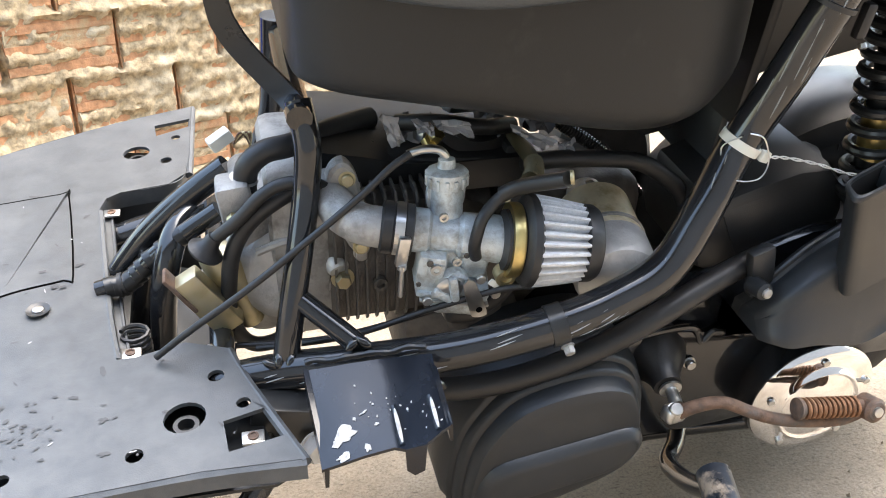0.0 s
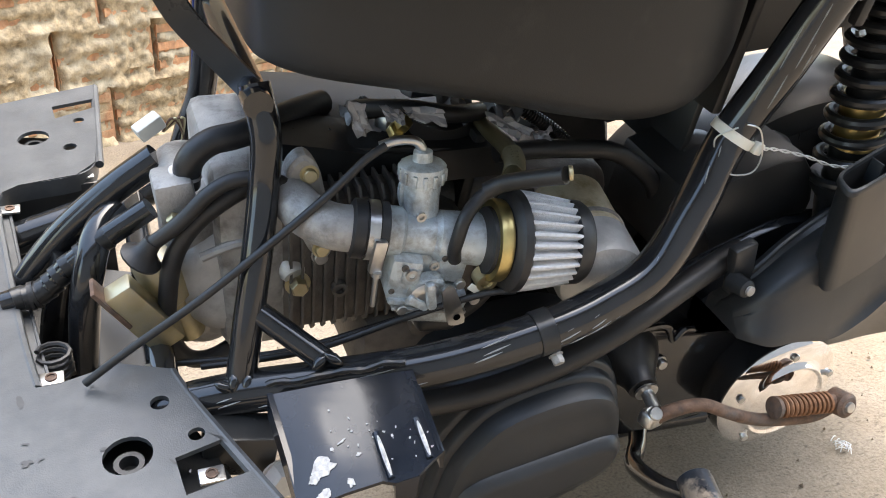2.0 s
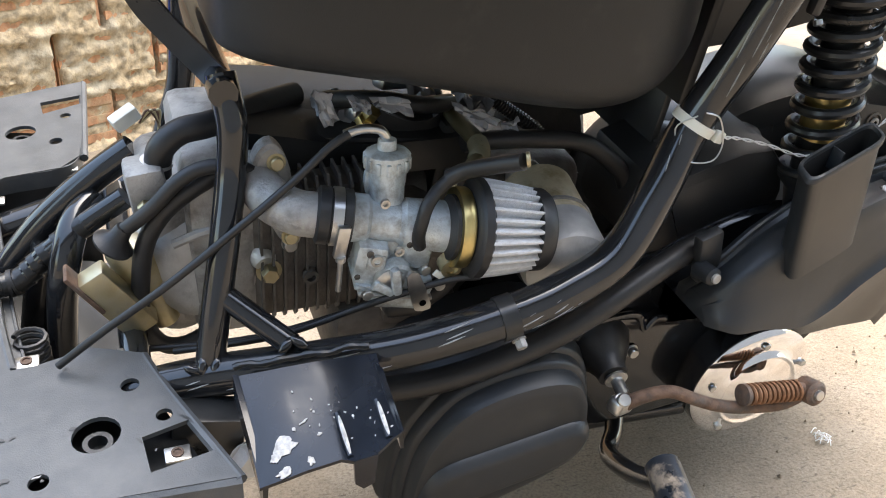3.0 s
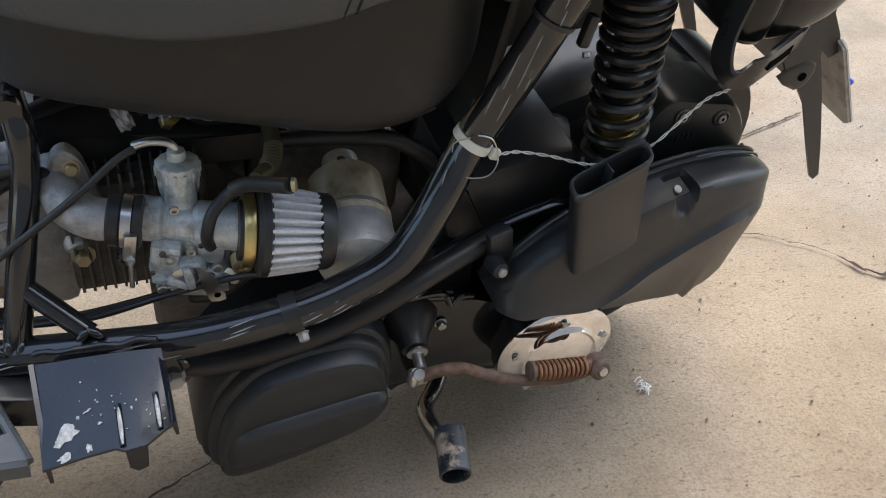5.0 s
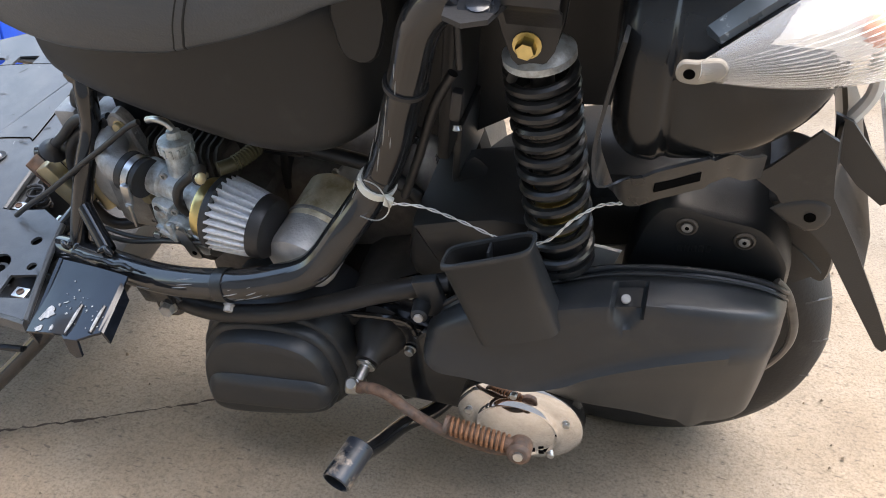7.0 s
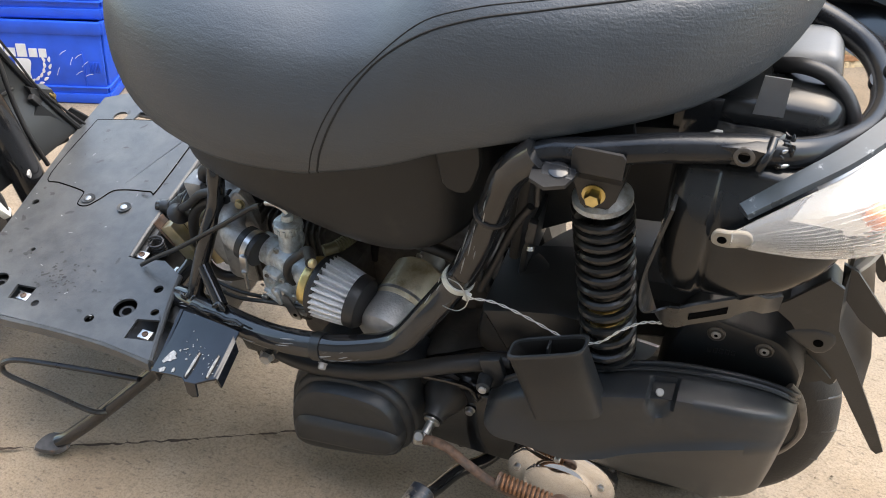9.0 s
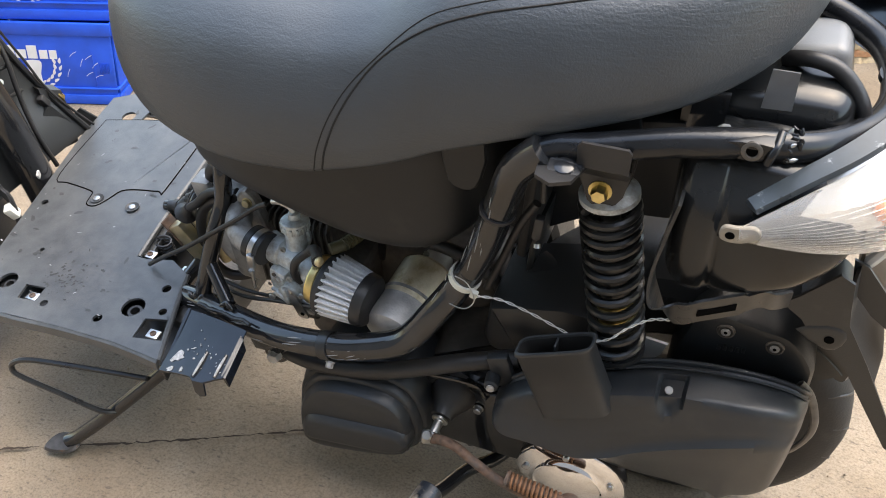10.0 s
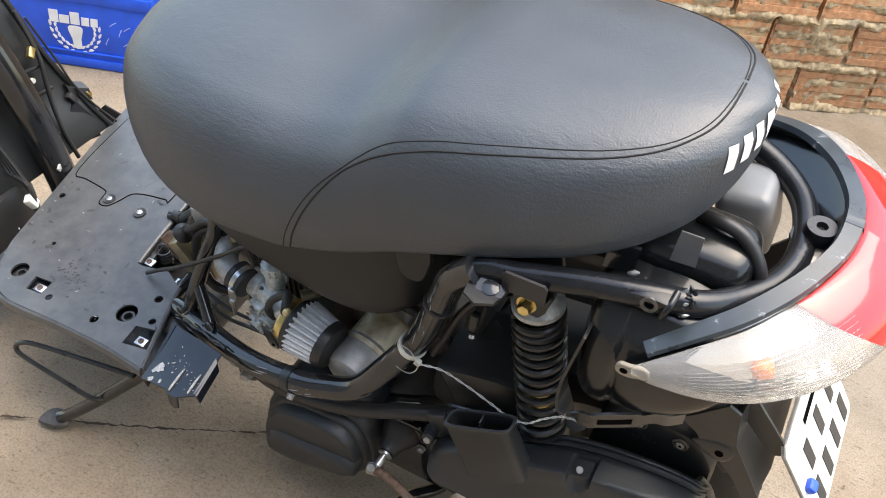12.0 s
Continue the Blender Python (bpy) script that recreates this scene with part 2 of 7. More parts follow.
def concrete():
    m = bpy.data.materials.new("worn_concrete")
    m.use_nodes = True
    n, l = m.node_tree.nodes, m.node_tree.links
    bs = n["Principled BSDF"]
    bs.inputs["Roughness"].default_value = 0.85
    co = n.new("ShaderNodeTexCoord")

    def noise_at(scale, detail, rough=0.55):
        t = n.new("ShaderNodeTexNoise")
        t.inputs["Scale"].default_value, t.inputs["Detail"].default_value, t.inputs["Roughness"].default_value = scale, detail, rough
        l.new(co.outputs["Object"], t.inputs["Vector"])
        return t.outputs["Fac"]

    def ramp(fac, stops):
        r = n.new("ShaderNodeValToRGB")
        el = r.color_ramp.elements
        el[0].position, el[0].color = stops[0][0], (*stops[0][1], 1)
        el[1].position, el[1].color = stops[1][0], (*stops[1][1], 1)
        for p, c in stops[2:]:
            e = el.new(p)
            e.color = (*c, 1)
        l.new(fac, r.inputs[0])
        return r.outputs[0]

    base = ramp(noise_at(3.2, 12, 0.70), [(0.32, (0.173, 0.135, 0.096)), (0.5, (0.233, 0.190, 0.140)), (0.68, (0.280, 0.236, 0.183))])
    sand = ramp(noise_at(260, 5, 0.7), [(0.36, (0.42, 0.40, 0.38)), (0.5, (0.98, 0.98, 0.98)), (0.68, (1.3, 1.28, 1.25))])
    mul = n.new("ShaderNodeMix")
    mul.data_type, mul.blend_type = "RGBA", "MULTIPLY"
    mul.inputs["Factor"].default_value = 0.55
    l.new(base, mul.inputs["A"])
    l.new(sand, mul.inputs["B"])
    tone = ramp(noise_at(1.3, 3, 0.5), [(0.38, (0.93, 0.98, 1.04)), (0.62, (1.04, 1.0, 0.94))])
    warm = n.new("ShaderNodeMix")
    warm.data_type, warm.blend_type = "RGBA", "MULTIPLY"
    warm.inputs["Factor"].default_value = 1.0
    l.new(mul.outputs["Result"], warm.inputs["A"])
    l.new(tone, warm.inputs["B"])
    # small long pits left by the float, thicker in some places
    mp = n.new("ShaderNodeMapping")
    mp.inputs["Rotation"].default_value, mp.inputs["Scale"].default_value = (0, 0, 0.35), (75, 190, 100)
    l.new(co.outputs["Object"], mp.inputs["Vector"])
    pit = n.new("ShaderNodeTexNoise")
    pit.inputs["Scale"].default_value, pit.inputs["Detail"].default_value = 1.0, 2.5
    l.new(mp.outputs[0], pit.inputs["Vector"])
    pits = n.new("ShaderNodeMapRange")
    pits.inputs["From Min"].default_value, pits.inputs["From Max"].default_value, pits.inputs["To Max"].default_value = 0.62, 0.72, 0.75
    l.new(pit.outputs["Fac"], pits.inputs["Value"])
    pock = n.new("ShaderNodeMix")
    pock.data_type = "RGBA"
    l.new(pits.outputs[0], pock.inputs["Factor"])
    l.new(warm.outputs["Result"], pock.inputs["A"])
    pock.inputs["B"].default_value = (0.095, 0.073, 0.053, 1)
    stain = n.new("ShaderNodeMapRange")
    stain.inputs["From Min"].default_value, stain.inputs["From Max"].default_value = 0.60, 0.78
    l.new(noise_at(14, 9, 0.7), stain.inputs["Value"])
    mix = n.new("ShaderNodeMix")
    mix.data_type = "RGBA"
    l.new(stain.outputs[0], mix.inputs["Factor"])
    l.new(pock.outputs["Result"], mix.inputs["A"])
    mix.inputs["B"].default_value = (0.146, 0.112, 0.082, 1)
    l.new(mix.outputs["Result"], bs.inputs["Base Color"])
    bp = n.new("ShaderNodeBump")
    bp.inputs["Strength"].default_value, bp.inputs["Distance"].default_value = 0.7, 0.004
    l.new(noise_at(180, 6, 0.7), bp.inputs["Height"])
    l.new(bp.outputs[0], bs.inputs["Normal"])
    return m


M["concrete"] = concrete()
M["brick"] = material("hollow_clay_brick", (0.43, 0.215, 0.105), 0.9, vary=0.3, scale=60, bump=0.9, bump_scale=160, dirt=(0.40, 0.30, 0.17), dirt_at=(0.50, 0.66), dirt_scale=14, island=0.2)
M["mortar"] = material("rough_cement_render", (0.335, 0.252, 0.148), 0.95, vary=0.45, scale=70, bump=1.0, bump_scale=170, dirt=(0.42, 0.355, 0.25), dirt_at=(0.50, 0.70), dirt_scale=9)
# grey of the added wall out of view, set for its bounce light
M["unseen_render"] = material("grey_fill_render", (0.24, 0.244, 0.25), 0.9, vary=0.12, scale=6, bump=0.3)
M["old_alloy"] = material("old_cast_aluminium", (0.38, 0.37, 0.355), 0.5, metal=0.3, vary=0.2, scale=50, bump=0.35, bump_scale=500, dirt=(0.13, 0.12, 0.11), dirt_at=(0.5, 0.75), dirt_scale=40)
M["grit"] = material("sandy_grit", (0.20, 0.155, 0.11), 0.9, vary=0.5, scale=60)
M["crack"] = material("dirt_in_crack", (0.040, 0.026, 0.017), 0.95, vary=0.3)


# ---- mesh helpers ----
def part(name, bm, mat, parent=None, label="", angle=38):
    """Links a bmesh as one mesh object under a thing or under a part."""
    bmesh.ops.recalc_face_normals(bm, faces=bm.faces)
    me = bpy.data.meshes.new(name)
    bm.to_mesh(me)
    bm.free()
    for p in me.polygons:
        p.use_smooth = True
    me.set_sharp_from_angle(angle=radians(angle))
    me.materials.append(mat)
    ob = new(name, me)
    ob.parent = parent
    if label:
        tagged(ob, label)
    return ob


def merge(bm, src):
    me = bpy.data.meshes.new("tmp")
    src.to_mesh(me)
    src.free()
    bm.from_mesh(me)
    bpy.data.meshes.remove(me)
    return bm


def smooth_path(pts, res=6, closed=False):
    """Points along a Catmull-Rom curve through pts."""
    p = [Vector(q) for q in pts]
    out, k = [], len(p)
    for i in range(k if closed else k - 1):
        a, b, c, d = (p[(i + j) % k] if closed else p[min(max(i + j, 0), k - 1)] for j in (-1, 0, 1, 2))
        for s in range(res):
            t = s / res
            out.append(0.5 * ((2 * b) + (c - a) * t + (2 * a - 5 * b + 4 * c - d) * t * t + (3 * b - a - 3 * c + d) * t ** 3))
    if not closed:
        out.append(p[-1])
    return out


def add_tube(bm, pts, r, n=10, res=6, closed=False, raw=False, flat=1.0):
    """A swept round bar; r is one radius or a function of 0..1. flat squeezes the section."""
    path = [Vector(q) for q in pts] if raw else smooth_path(pts, res, closed)
    k = len(path)
    up, rings = None, []
    for i, q in enumerate(path):
        a, b = path[(i - 1) % k if closed else max(i - 1, 0)], path[(i + 1) % k if closed else min(i + 1, k - 1)]
        d = (b - a).normalized()
        if up is None:
            up = d.orthogonal().normalized()
        up = (up - d * up.dot(d)).normalized()
        side = d.cross(up)
        rad = r(i / max(1, k - 1)) if callable(r) else r
        rings.append([bm.verts.new(q + rad * (up * math.cos(2 * math.pi * j / n) + flat * side * math.sin(2 * math.pi * j / n))) for j in range(n)])
    for i in range(k if closed else k - 1):
        A, B = rings[i], rings[(i + 1) % k]
        for j in range(n):
            bm.faces.new((A[j], A[(j + 1) % n], B[(j + 1) % n], B[j]))
    if not closed:
        bm.faces.new(rings[0])
        bm.faces.new(rings[-1][::-1])
    return bm


def add_lathe(bm, origin, axis, profile, n=24, cap=True):
    """A turned body: profile rows are (distance along axis, radius)."""
    o, d = Vector(origin), Vector(axis).normalized()
    u = d.orthogonal().normalized()
    v = d.cross(u)
    rings = []
    for s, r in profile:
        rings.append([bm.verts.new(o + d * s + max(r, 1e-4) * (u * math.cos(2 * math.pi * j / n) + v * math.sin(2 * math.pi * j / n))) for j in range(n)])
    for A, B in zip(rings, rings[1:]):
        for j in range(n):
            bm.faces.new((A[j], A[(j + 1) % n], B[(j + 1) % n], B[j]))
    if cap:
        bm.faces.new(rings[0])
        bm.faces.new(rings[-1][::-1])
    return bm


def lathe(*a, **k):
    return add_lathe(bmesh.new(), *a, **k)


def tube(*a, **k):
    return add_tube(bmesh.new(), *a, **k)


def add_box(bm, c, size, bevel=0.0, turn=(0, 0, 0), seg=2):
    b = bmesh.new()
    bmesh.ops.create_cube(b, size=1.0)
    bmesh.ops.scale(b, verts=b.verts, vec=size)
    if bevel:
        bmesh.ops.bevel(b, geom=list(b.edges), offset=bevel, segments=seg, affect="EDGES", profile=0.5)
    bmesh.ops.transform(b, verts=b.verts, matrix=pose(*c, *turn))
    return merge(bm, b)


def box(*a, **k):
    return add_box(bmesh.new(), *a, **k)


def add_loft(bm, rings, cap=True, closed=True):
    vs = [[bm.verts.new(q) for q in r] for r in rings]
    n = len(vs[0])
    for A, B in zip(vs, vs[1:]):
        for j in range(n if closed else n - 1):
            bm.faces.new((A[j], A[(j + 1) % n], B[(j + 1) % n], B[j]))
    if cap:
        bm.faces.new(vs[0])
        bm.faces.new(vs[-1][::-1])
    return bm


def loft(*a, **k):
    return add_loft(bmesh.new(), *a, **k)


def offset_ring(pts, d):
    """A closed plan polygon moved inwards by d."""
    k = len(pts)
    area = sum(pts[i][0] * pts[(i + 1) % k][1] - pts[(i + 1) % k][0] * pts[i][1] for i in range(k))
    s = 1 if area > 0 else -1
    out = []
    for i in range(k):
        a, b, c = pts[i - 1], pts[i], pts[(i + 1) % k]
        n1 = Vector((-(b[1] - a[1]), b[0] - a[0])).normalized()
        n2 = Vector((-(c[1] - b[1]), c[0] - b[0])).normalized()
        m = n1 + n2
        m = m.normalized() / max(0.5, m.normalized().dot(n1)) if m.length > 1e-6 else n1
        out.append((b[0] + s * d * m.x, b[1] + s * d * m.y))
    return out


def pillow(outline, steps, plane="xz", res=3, rounded=True):
    """A moulded body: the outline, at each step (depth, inset), joined into a skin."""
    base = [(q[0], q[1]) for q in smooth_path([(*q, 0) for q in outline], res, True)] if rounded else outline
    rings = []
    for d, inset in steps:
        ring = offset_ring(base, inset) if inset else base
        rings.append([(x, d, z) if plane == "xz" else (x, z, d) for x, z in ring])
    return loft(rings)


def add_bolt(bm, at, axis, r=0.006, h=0.005, hexagon=True, washer=0.0):
    """A hexagon or pan head on its washer, standing out along axis."""
    d = Vector(axis).normalized()
    if washer:
        add_lathe(bm, at, d, [(0, washer), (0.0012, washer)], 16)
    add_lathe(bm, Vector(at) + d * 0.0012, d, [(0, r), (h * 0.8, r), (h, r * 0.85)], 6 if hexagon else 14)
    return bm


def bolt(*a, **k):
    return add_bolt(bmesh.new(), *a, **k)


def thing(name, label, category, m=None):
    ob = new(name)
    ob.empty_display_size = 0.1
    if m is not None:
        ob.matrix_basis = m
    return tagged(ob, label, category)


# ---- setting ----
def make_ground():
    """Concrete yard: one sheet, finely cut near the scooter for slight unevenness, reaching far out."""
    bm = bmesh.new()
    cuts = [-60, -12, -4] + [-2 + 0.1 * i for i in range(41)] + [4, 12, 60]
    grid = [[bm.verts.new((x, y, 0.004 * noise.noise((x * 1.1, y * 1.1, 0)) * (1 if abs(x) < 2.5 and abs(y) < 2.5 else 0) - 0.002)) for x in cuts] for y in cuts]
    for a, b in zip(grid, grid[1:]):
        for j in range(len(cuts) - 1):
            bm.faces.new((a[j], a[j + 1], b[j + 1], b[j]))
    ob = part("ground", bm, M["concrete"], None)
    tagged(ob, "worn tan concrete yard floor, sandy and stained", "ground", kind="structure")
    return ob


ground = make_ground()


def make_crack(pts, width, seed):
    """A dirt-filled crack: an uneven thin strip along a jagged line."""
    rng = random.Random(seed)
    fine = []
    for a, b in zip(pts, pts[1:]):
        k = max(2, int(math.dist(a, b) / 0.007))
        fine += [(a[0] + (b[0] - a[0]) * i / k + rng.uniform(-0.0018, 0.0018), a[1] + (b[1] - a[1]) * i / k + rng.uniform(-0.0018, 0.0018)) for i in range(k)]
    fine.append(pts[-1])
    bm = bmesh.new()
    rows = []
    for i, (x, y) in enumerate(fine):
        w = width * (0.85 + 0.9 * noise.noise((x * 25, y * 25, seed))) * rng.uniform(0.75, 1.25) * (0.3 if i in (0, len(fine) - 1) else 1)
        rows.append([bm.verts.new((x, y - w / 2, 0.0035)), bm.verts.new((x + rng.uniform(-0.002, 0.002), y + w / 2, 0.0035))])
    for a, b in zip(rows, rows[1:]):
        bm.faces.new((a[0], b[0], b[1], a[1]))
    return tagged(part("ground_crack", bm, M["crack"]), "jagged dirt-filled crack in the concrete", "crack", kind="structure")


make_crack([(-0.9, -0.62), (-0.5, -0.47), (-0.235, -0.376), (-0.009, -0.262), (0.165, -0.164), (0.4, -0.05)], 0.004, 1)
make_crack([(1.124, 0.156), (1.138, 0.141), (1.15, 0.129), (1.194, 0.12), (1.223, 0.105), (1.244, 0.081), (1.244, 0.073), (1.261, 0.068), (1.285, 0.043), (1.301, 0.015), (1.307, -0.012), (1.315, -0.034), (1.332, -0.058)], 0.0042, 2)
make_crack([(1.301, 0.015), (1.307, -0.012), (1.315, -0.034)], 0.022, 3)
make_crack([(1.315, -0.034), (1.332, -0.058), (1.366, -0.046), (1.417, -0.028)], 0.008, 5)
make_crack([(1.251, 0.37), (1.288, 0.393), (1.321, 0.409), (1.37, 0.441), (1.67, 0.541)], 0.006, 4)

WALL = pose(0.754, 1.785, 0, 0, 0, 29.5)


def make_wall():
    """A rough wall of hollow clay bricks, smeared with cement that bulges out of the joints."""
    wall = box((0.55, 0.15, 1.1), (4.6, 0.12, 2.2))
    wall = part("wall", wall, M["mortar"])
    wall.matrix_basis = WALL
    tagged(wall, "rough unplastered brick wall smeared with cement", "wall", kind="structure")
    rng = random.Random(5)
    bm = bmesh.new()
    step = 0.0075
    nx, nz = int(3.0 / step), int(1.25 / step)
    g = []
    for k in range(nz + 1):
        row = []
        for i in range(nx + 1):
            x, z = -1.75 + i * step, k * step
            wob = 0.010 * noise.noise((x * 4, z * 4, 11))
            c = (z + wob) / 0.145
            fz = abs(c - round(c)) * 0.145
            cx = (x + 0.13 * (int(c) % 2) + wob) / 0.265
            fx = abs(cx - round(cx)) * 0.265
            joint = max(0, 1 - fz / 0.028)
            slit = max(0, 1 - fx / 0.010) * (1 if noise.noise((x * 2.3, z * 2.3, 9)) > -0.25 else 0.2)
            ridge = math.cos(c * 3 * 2 * math.pi)
            smear = 0.5 + 0.5 * noise.noise((x * 6, z * 7, 21))
            bare = max(0.0, min(1.0, (x + 0.7) / 0.8))
            h = 0.0015 - 0.0065 * bare + 0.012 * noise.noise((x * 5, z * 6, 0)) + 0.0045 * ridge * (1 - 0.6 * smear) + 0.011 * noise.noise((x * 17, z * 30, 3)) + 0.010 * noise.noise((x * 46, z * 70, 5)) + 0.006 * noise.noise((x * 110, z * 130, 7)) + 0.020 * joint * smear - 0.045 * slit
            row.append(bm.verts.new((x, 0.055 - h, z)))
        g.append(row)
    for a, b in zip(g, g[1:]):
        for j in range(nx):
            bm.faces.new((a[j], a[j + 1], b[j + 1], b[j]))
    part("cement_smear", bm, M["mortar"], wall, angle=80)
    shapes = []
    for v in range(4):
        b = bmesh.new()
        bmesh.ops.create_cube(b, size=1.0)
        bmesh.ops.scale(b, verts=b.verts, vec=(0.252, 0.08, 0.134))
        for q in b.verts:
            q.co += Vector([rng.uniform(-0.004, 0.004) for _ in range(3)])
        for s in range(3):
            z0 = -0.045 + s * 0.045
            c = bmesh.new()
            bmesh.ops.create_cube(c, size=1.0)
            bmesh.ops.scale(c, verts=c.verts, vec=(0.250, 0.006, 0.020))
            bmesh.ops.translate(c, verts=c.verts, vec=(0, -0.041, z0))
            merge(b, c)
        me = bpy.data.meshes.new("brick")
        b.to_mesh(me)
        b.free()
        me.materials.append(M["brick"])
        shapes.append(me)
    for r in range(8):
        for i in range(11):
            ob = new("brick", shapes[rng.randrange(4)])
            ob.parent = wall
            ob.matrix_basis = pose(-1.4575 + i * 0.265 - 0.13 * (r % 2), 0.098 + rng.uniform(-0.006, 0.006), 0.073 + r * 0.145, 0, rng.uniform(-0.8, 0.8), rng.uniform(-1, 1))
    return wall


make_wall()


def make_unseen_wall():
    """A plain wall with eaves, added unseen behind the camera to shape the light; it closes the yard on that side."""
    bm = bmesh.new()
    add_box(bm, (0.3, -2.9, 1.45), (9.0, 0.2, 2.9))
    add_box(bm, (0.3, -2.55, 2.95), (9.0, 0.9, 0.12), 0.01)
    return tagged(part("house_wall", bm, M["unseen_render"]), "plain grey wall with eaves, unseen, added to shape the light", "wall", kind="structure")


make_unseen_wall()

# ---- scooter, in its own frame: x to the rear, y to its right, z up; it leans on its side stand ----
scooter = thing("scooter", "half-dismantled black scooter with bare frame, leaning on its side stand", "scooter", pose(0, 0, 0, 12.5, 0, 0))


def frame_tubes():
    left = [(-0.10, -0.135, 0.280), (0.0, -0.15, 0.300), (0.07, -0.165, 0.318), (0.138, -0.186, 0.334), (0.22, -0.205, 0.350), (0.302, -0.213, 0.371), (0.355, -0.210, 0.387), (0.400, -0.202, 0.408),
            (0.434, -0.186, 0.452), (0.465, -0.168, 0.500), (0.490, -0.172, 0.560), (0.515, -0.182, 0.640), (0.532, -0.190, 0.690), (0.560, -0.193, 0.722)]
    tubes = part("frame_tube", tube(left, 0.0168, n=18, res=6), M["gloss_black"], scooter, "glossy black bent steel frame tube")
    rng = random.Random(17)
    way = smooth_path(left, 12)
    for k in range(34):
        i = rng.randrange(20, 96) if k % 3 else rng.randrange(96, 140)
        turn, span = rng.uniform(-0.5, 1.2), rng.choice((2, 3, 4, 6))
        line = []
        for j in range(i, i + span):
            d = (way[j + 1] - way[j]).normalized()
            out = Vector((0, -1, 0)) - d * d.dot(Vector((0, -1, 0)))
            out.normalize()
            up = d.cross(out)
            up *= 1 if up.z > 0 else -1
            a = turn + 0.05 * (j - i)
            line.append(way[j] + (out * math.cos(a) + up * math.sin(a)) * 0.0167)
        part("scratch", tube(line, lambda q: 0.00015 + 0.00055 * math.sin(3.14 * q), n=5, raw=True), M["scuff"], tubes)
    part("frame_tube", tube([(x, -y, z) for x, y, z in left], 0.0168, n=16, res=5), M["gloss_black"], scooter)
    rail = [(0.548, -0.189, 0.712), (0.572, -0.186, 0.722), (0.60, -0.185, 0.727), (0.66, -0.175, 0.738), (0.72, -0.165, 0.744), (0.765, -0.148, 0.738), (0.797, -0.115, 0.729), (0.824, -0.074, 0.725), (0.835, -0.02, 0.724),
            (0.824, 0.045, 0.724), (0.79, 0.088, 0.727), (0.74, 0.115, 0.734), (0.66, 0.165, 0.738), (0.55, 0.19, 0.715)]
    r = part("tail_rail", tube(rail, 0.0132, n=18, res=6), M["rail_paint"], scooter, "black tail loop of the frame, with weld spatter")
    # weld beads and the steel tab on the rail
    rng = random.Random(8)
    for i in range(16):
        a = -0.6 + 2.9 * i / 16
        q = (0.7555 + rng.uniform(-0.006, 0.006), -0.1535 - 0.0132 * math.cos(a), 0.7395 + 0.0132 * math.sin(a))
        d = (rng.uniform(-1, 1), rng.uniform(-0.5, 0.5), rng.uniform(-1, 1))
        # every fifth bead is steel-coloured to put in the light glints
        part("weld", lathe(q, d, [(-0.0050, 0.0006), (-0.0025, 0.0018), (0.0, 0.0024), (0.0025, 0.0018), (0.0050, 0.0006)], 10), M["steel" if i % 5 == 2 else "rail_paint"], r, "painted weld spatter with a few steel beads for glints")
    t = part("mounting_tab", pillow([(0.7065, 0.7535), (0.7050, 0.746), (0.7120, 0.7375), (0.7270, 0.7355), (0.7370, 0.7400), (0.7420, 0.7550)], [(-0.160, 0.0), (-0.1755, 0.0), (-0.1780, 0.001), (-0.1785, 0.003)], res=3), M["rail_paint"], r, "black mounting tab with a nut hole")
    part("tab_rib", tube([(0.745, -0.160, 0.7560), (0.7435, -0.174, 0.7530), (0.7410, -0.1795, 0.7470), (0.7390, -0.1800, 0.7385)], 0.0035, n=10), M["rail_paint"], t)
    part("nut", lathe((0.7255, -0.1775, 0.7470), (0, -1, 0.15), [(0, 0.0088), (0.0022, 0.0085), (0.0030, 0.0072), (0.0030, 0.0052), (0.0004, 0.0045)], 24), M["scuff_case"], t)
    part("nut_hole", lathe((0.7255, -0.1778, 0.7470), (0, -1, 0.15), [(0, 0.0046), (0.0010, 0.0046)], 16), M["hole_and_print"], t)
    sm = part("seat_mount", loft([[(0.668, y, 0.7330), (0.698, y + 0.002, 0.7350), (0.700, y + 0.002, 0.7700), (0.672, y, 0.7700)] for y in (-0.142, -0.138)]), M["gloss_black"], r, "black seat bracket welded to the loop")
    part("weld", lathe((0.698, -0.1400, 0.7365), (0.8, 0, 0.5), [(-0.007, 0.001), (-0.003, 0.0032), (0.002, 0.0036), (0.007, 0.001)], 10), M["scuff"], sm, "bright weld bead")
    # the upper plate that carries the damper
    pl = pillow([(0.560, 0.735), (0.600, 0.744), (0.632, 0.744), (0.634, 0.700), (0.626, 0.660), (0.606, 0.645), (0.588, 0.652), (0.580, 0.680), (0.566, 0.700), (0.555, 0.712)], [(-0.152, 0.001), (-0.153, 0), (-0.158, 0), (-0.159, 0.001)], res=2)
    plate = part("damper_plate", pl, M["satin_black"], scooter, "black steel damper bracket")
    part("cross_plate", pillow([(0.558, -0.222), (0.590, -0.222), (0.600, -0.16), (0.56, -0.16)], [(0.712, 0), (0.716, 0)], plane="xy", res=2), M["rubber"], plate)
    bm = bolt((0.580, -0.206, 0.7165), (0, -0.25, 1), 0.009, 0.002, hexagon=False, washer=0.015)
    part("bolt", bm, M["gloss_black"], plate)
    fold = [(0.645, 0.598, 0.613), (0.650, 0.593, 0.620), (0.660, 0.590, 0.626), (0.680, 0.589, 0.630), (0.697, 0.589, 0.632), (0.708, 0.589, 0.633), (0.716, 0.589, 0.634), (0.738, 0.589, 0.635), (0.742, 0.592, 0.632)]
    rings = []
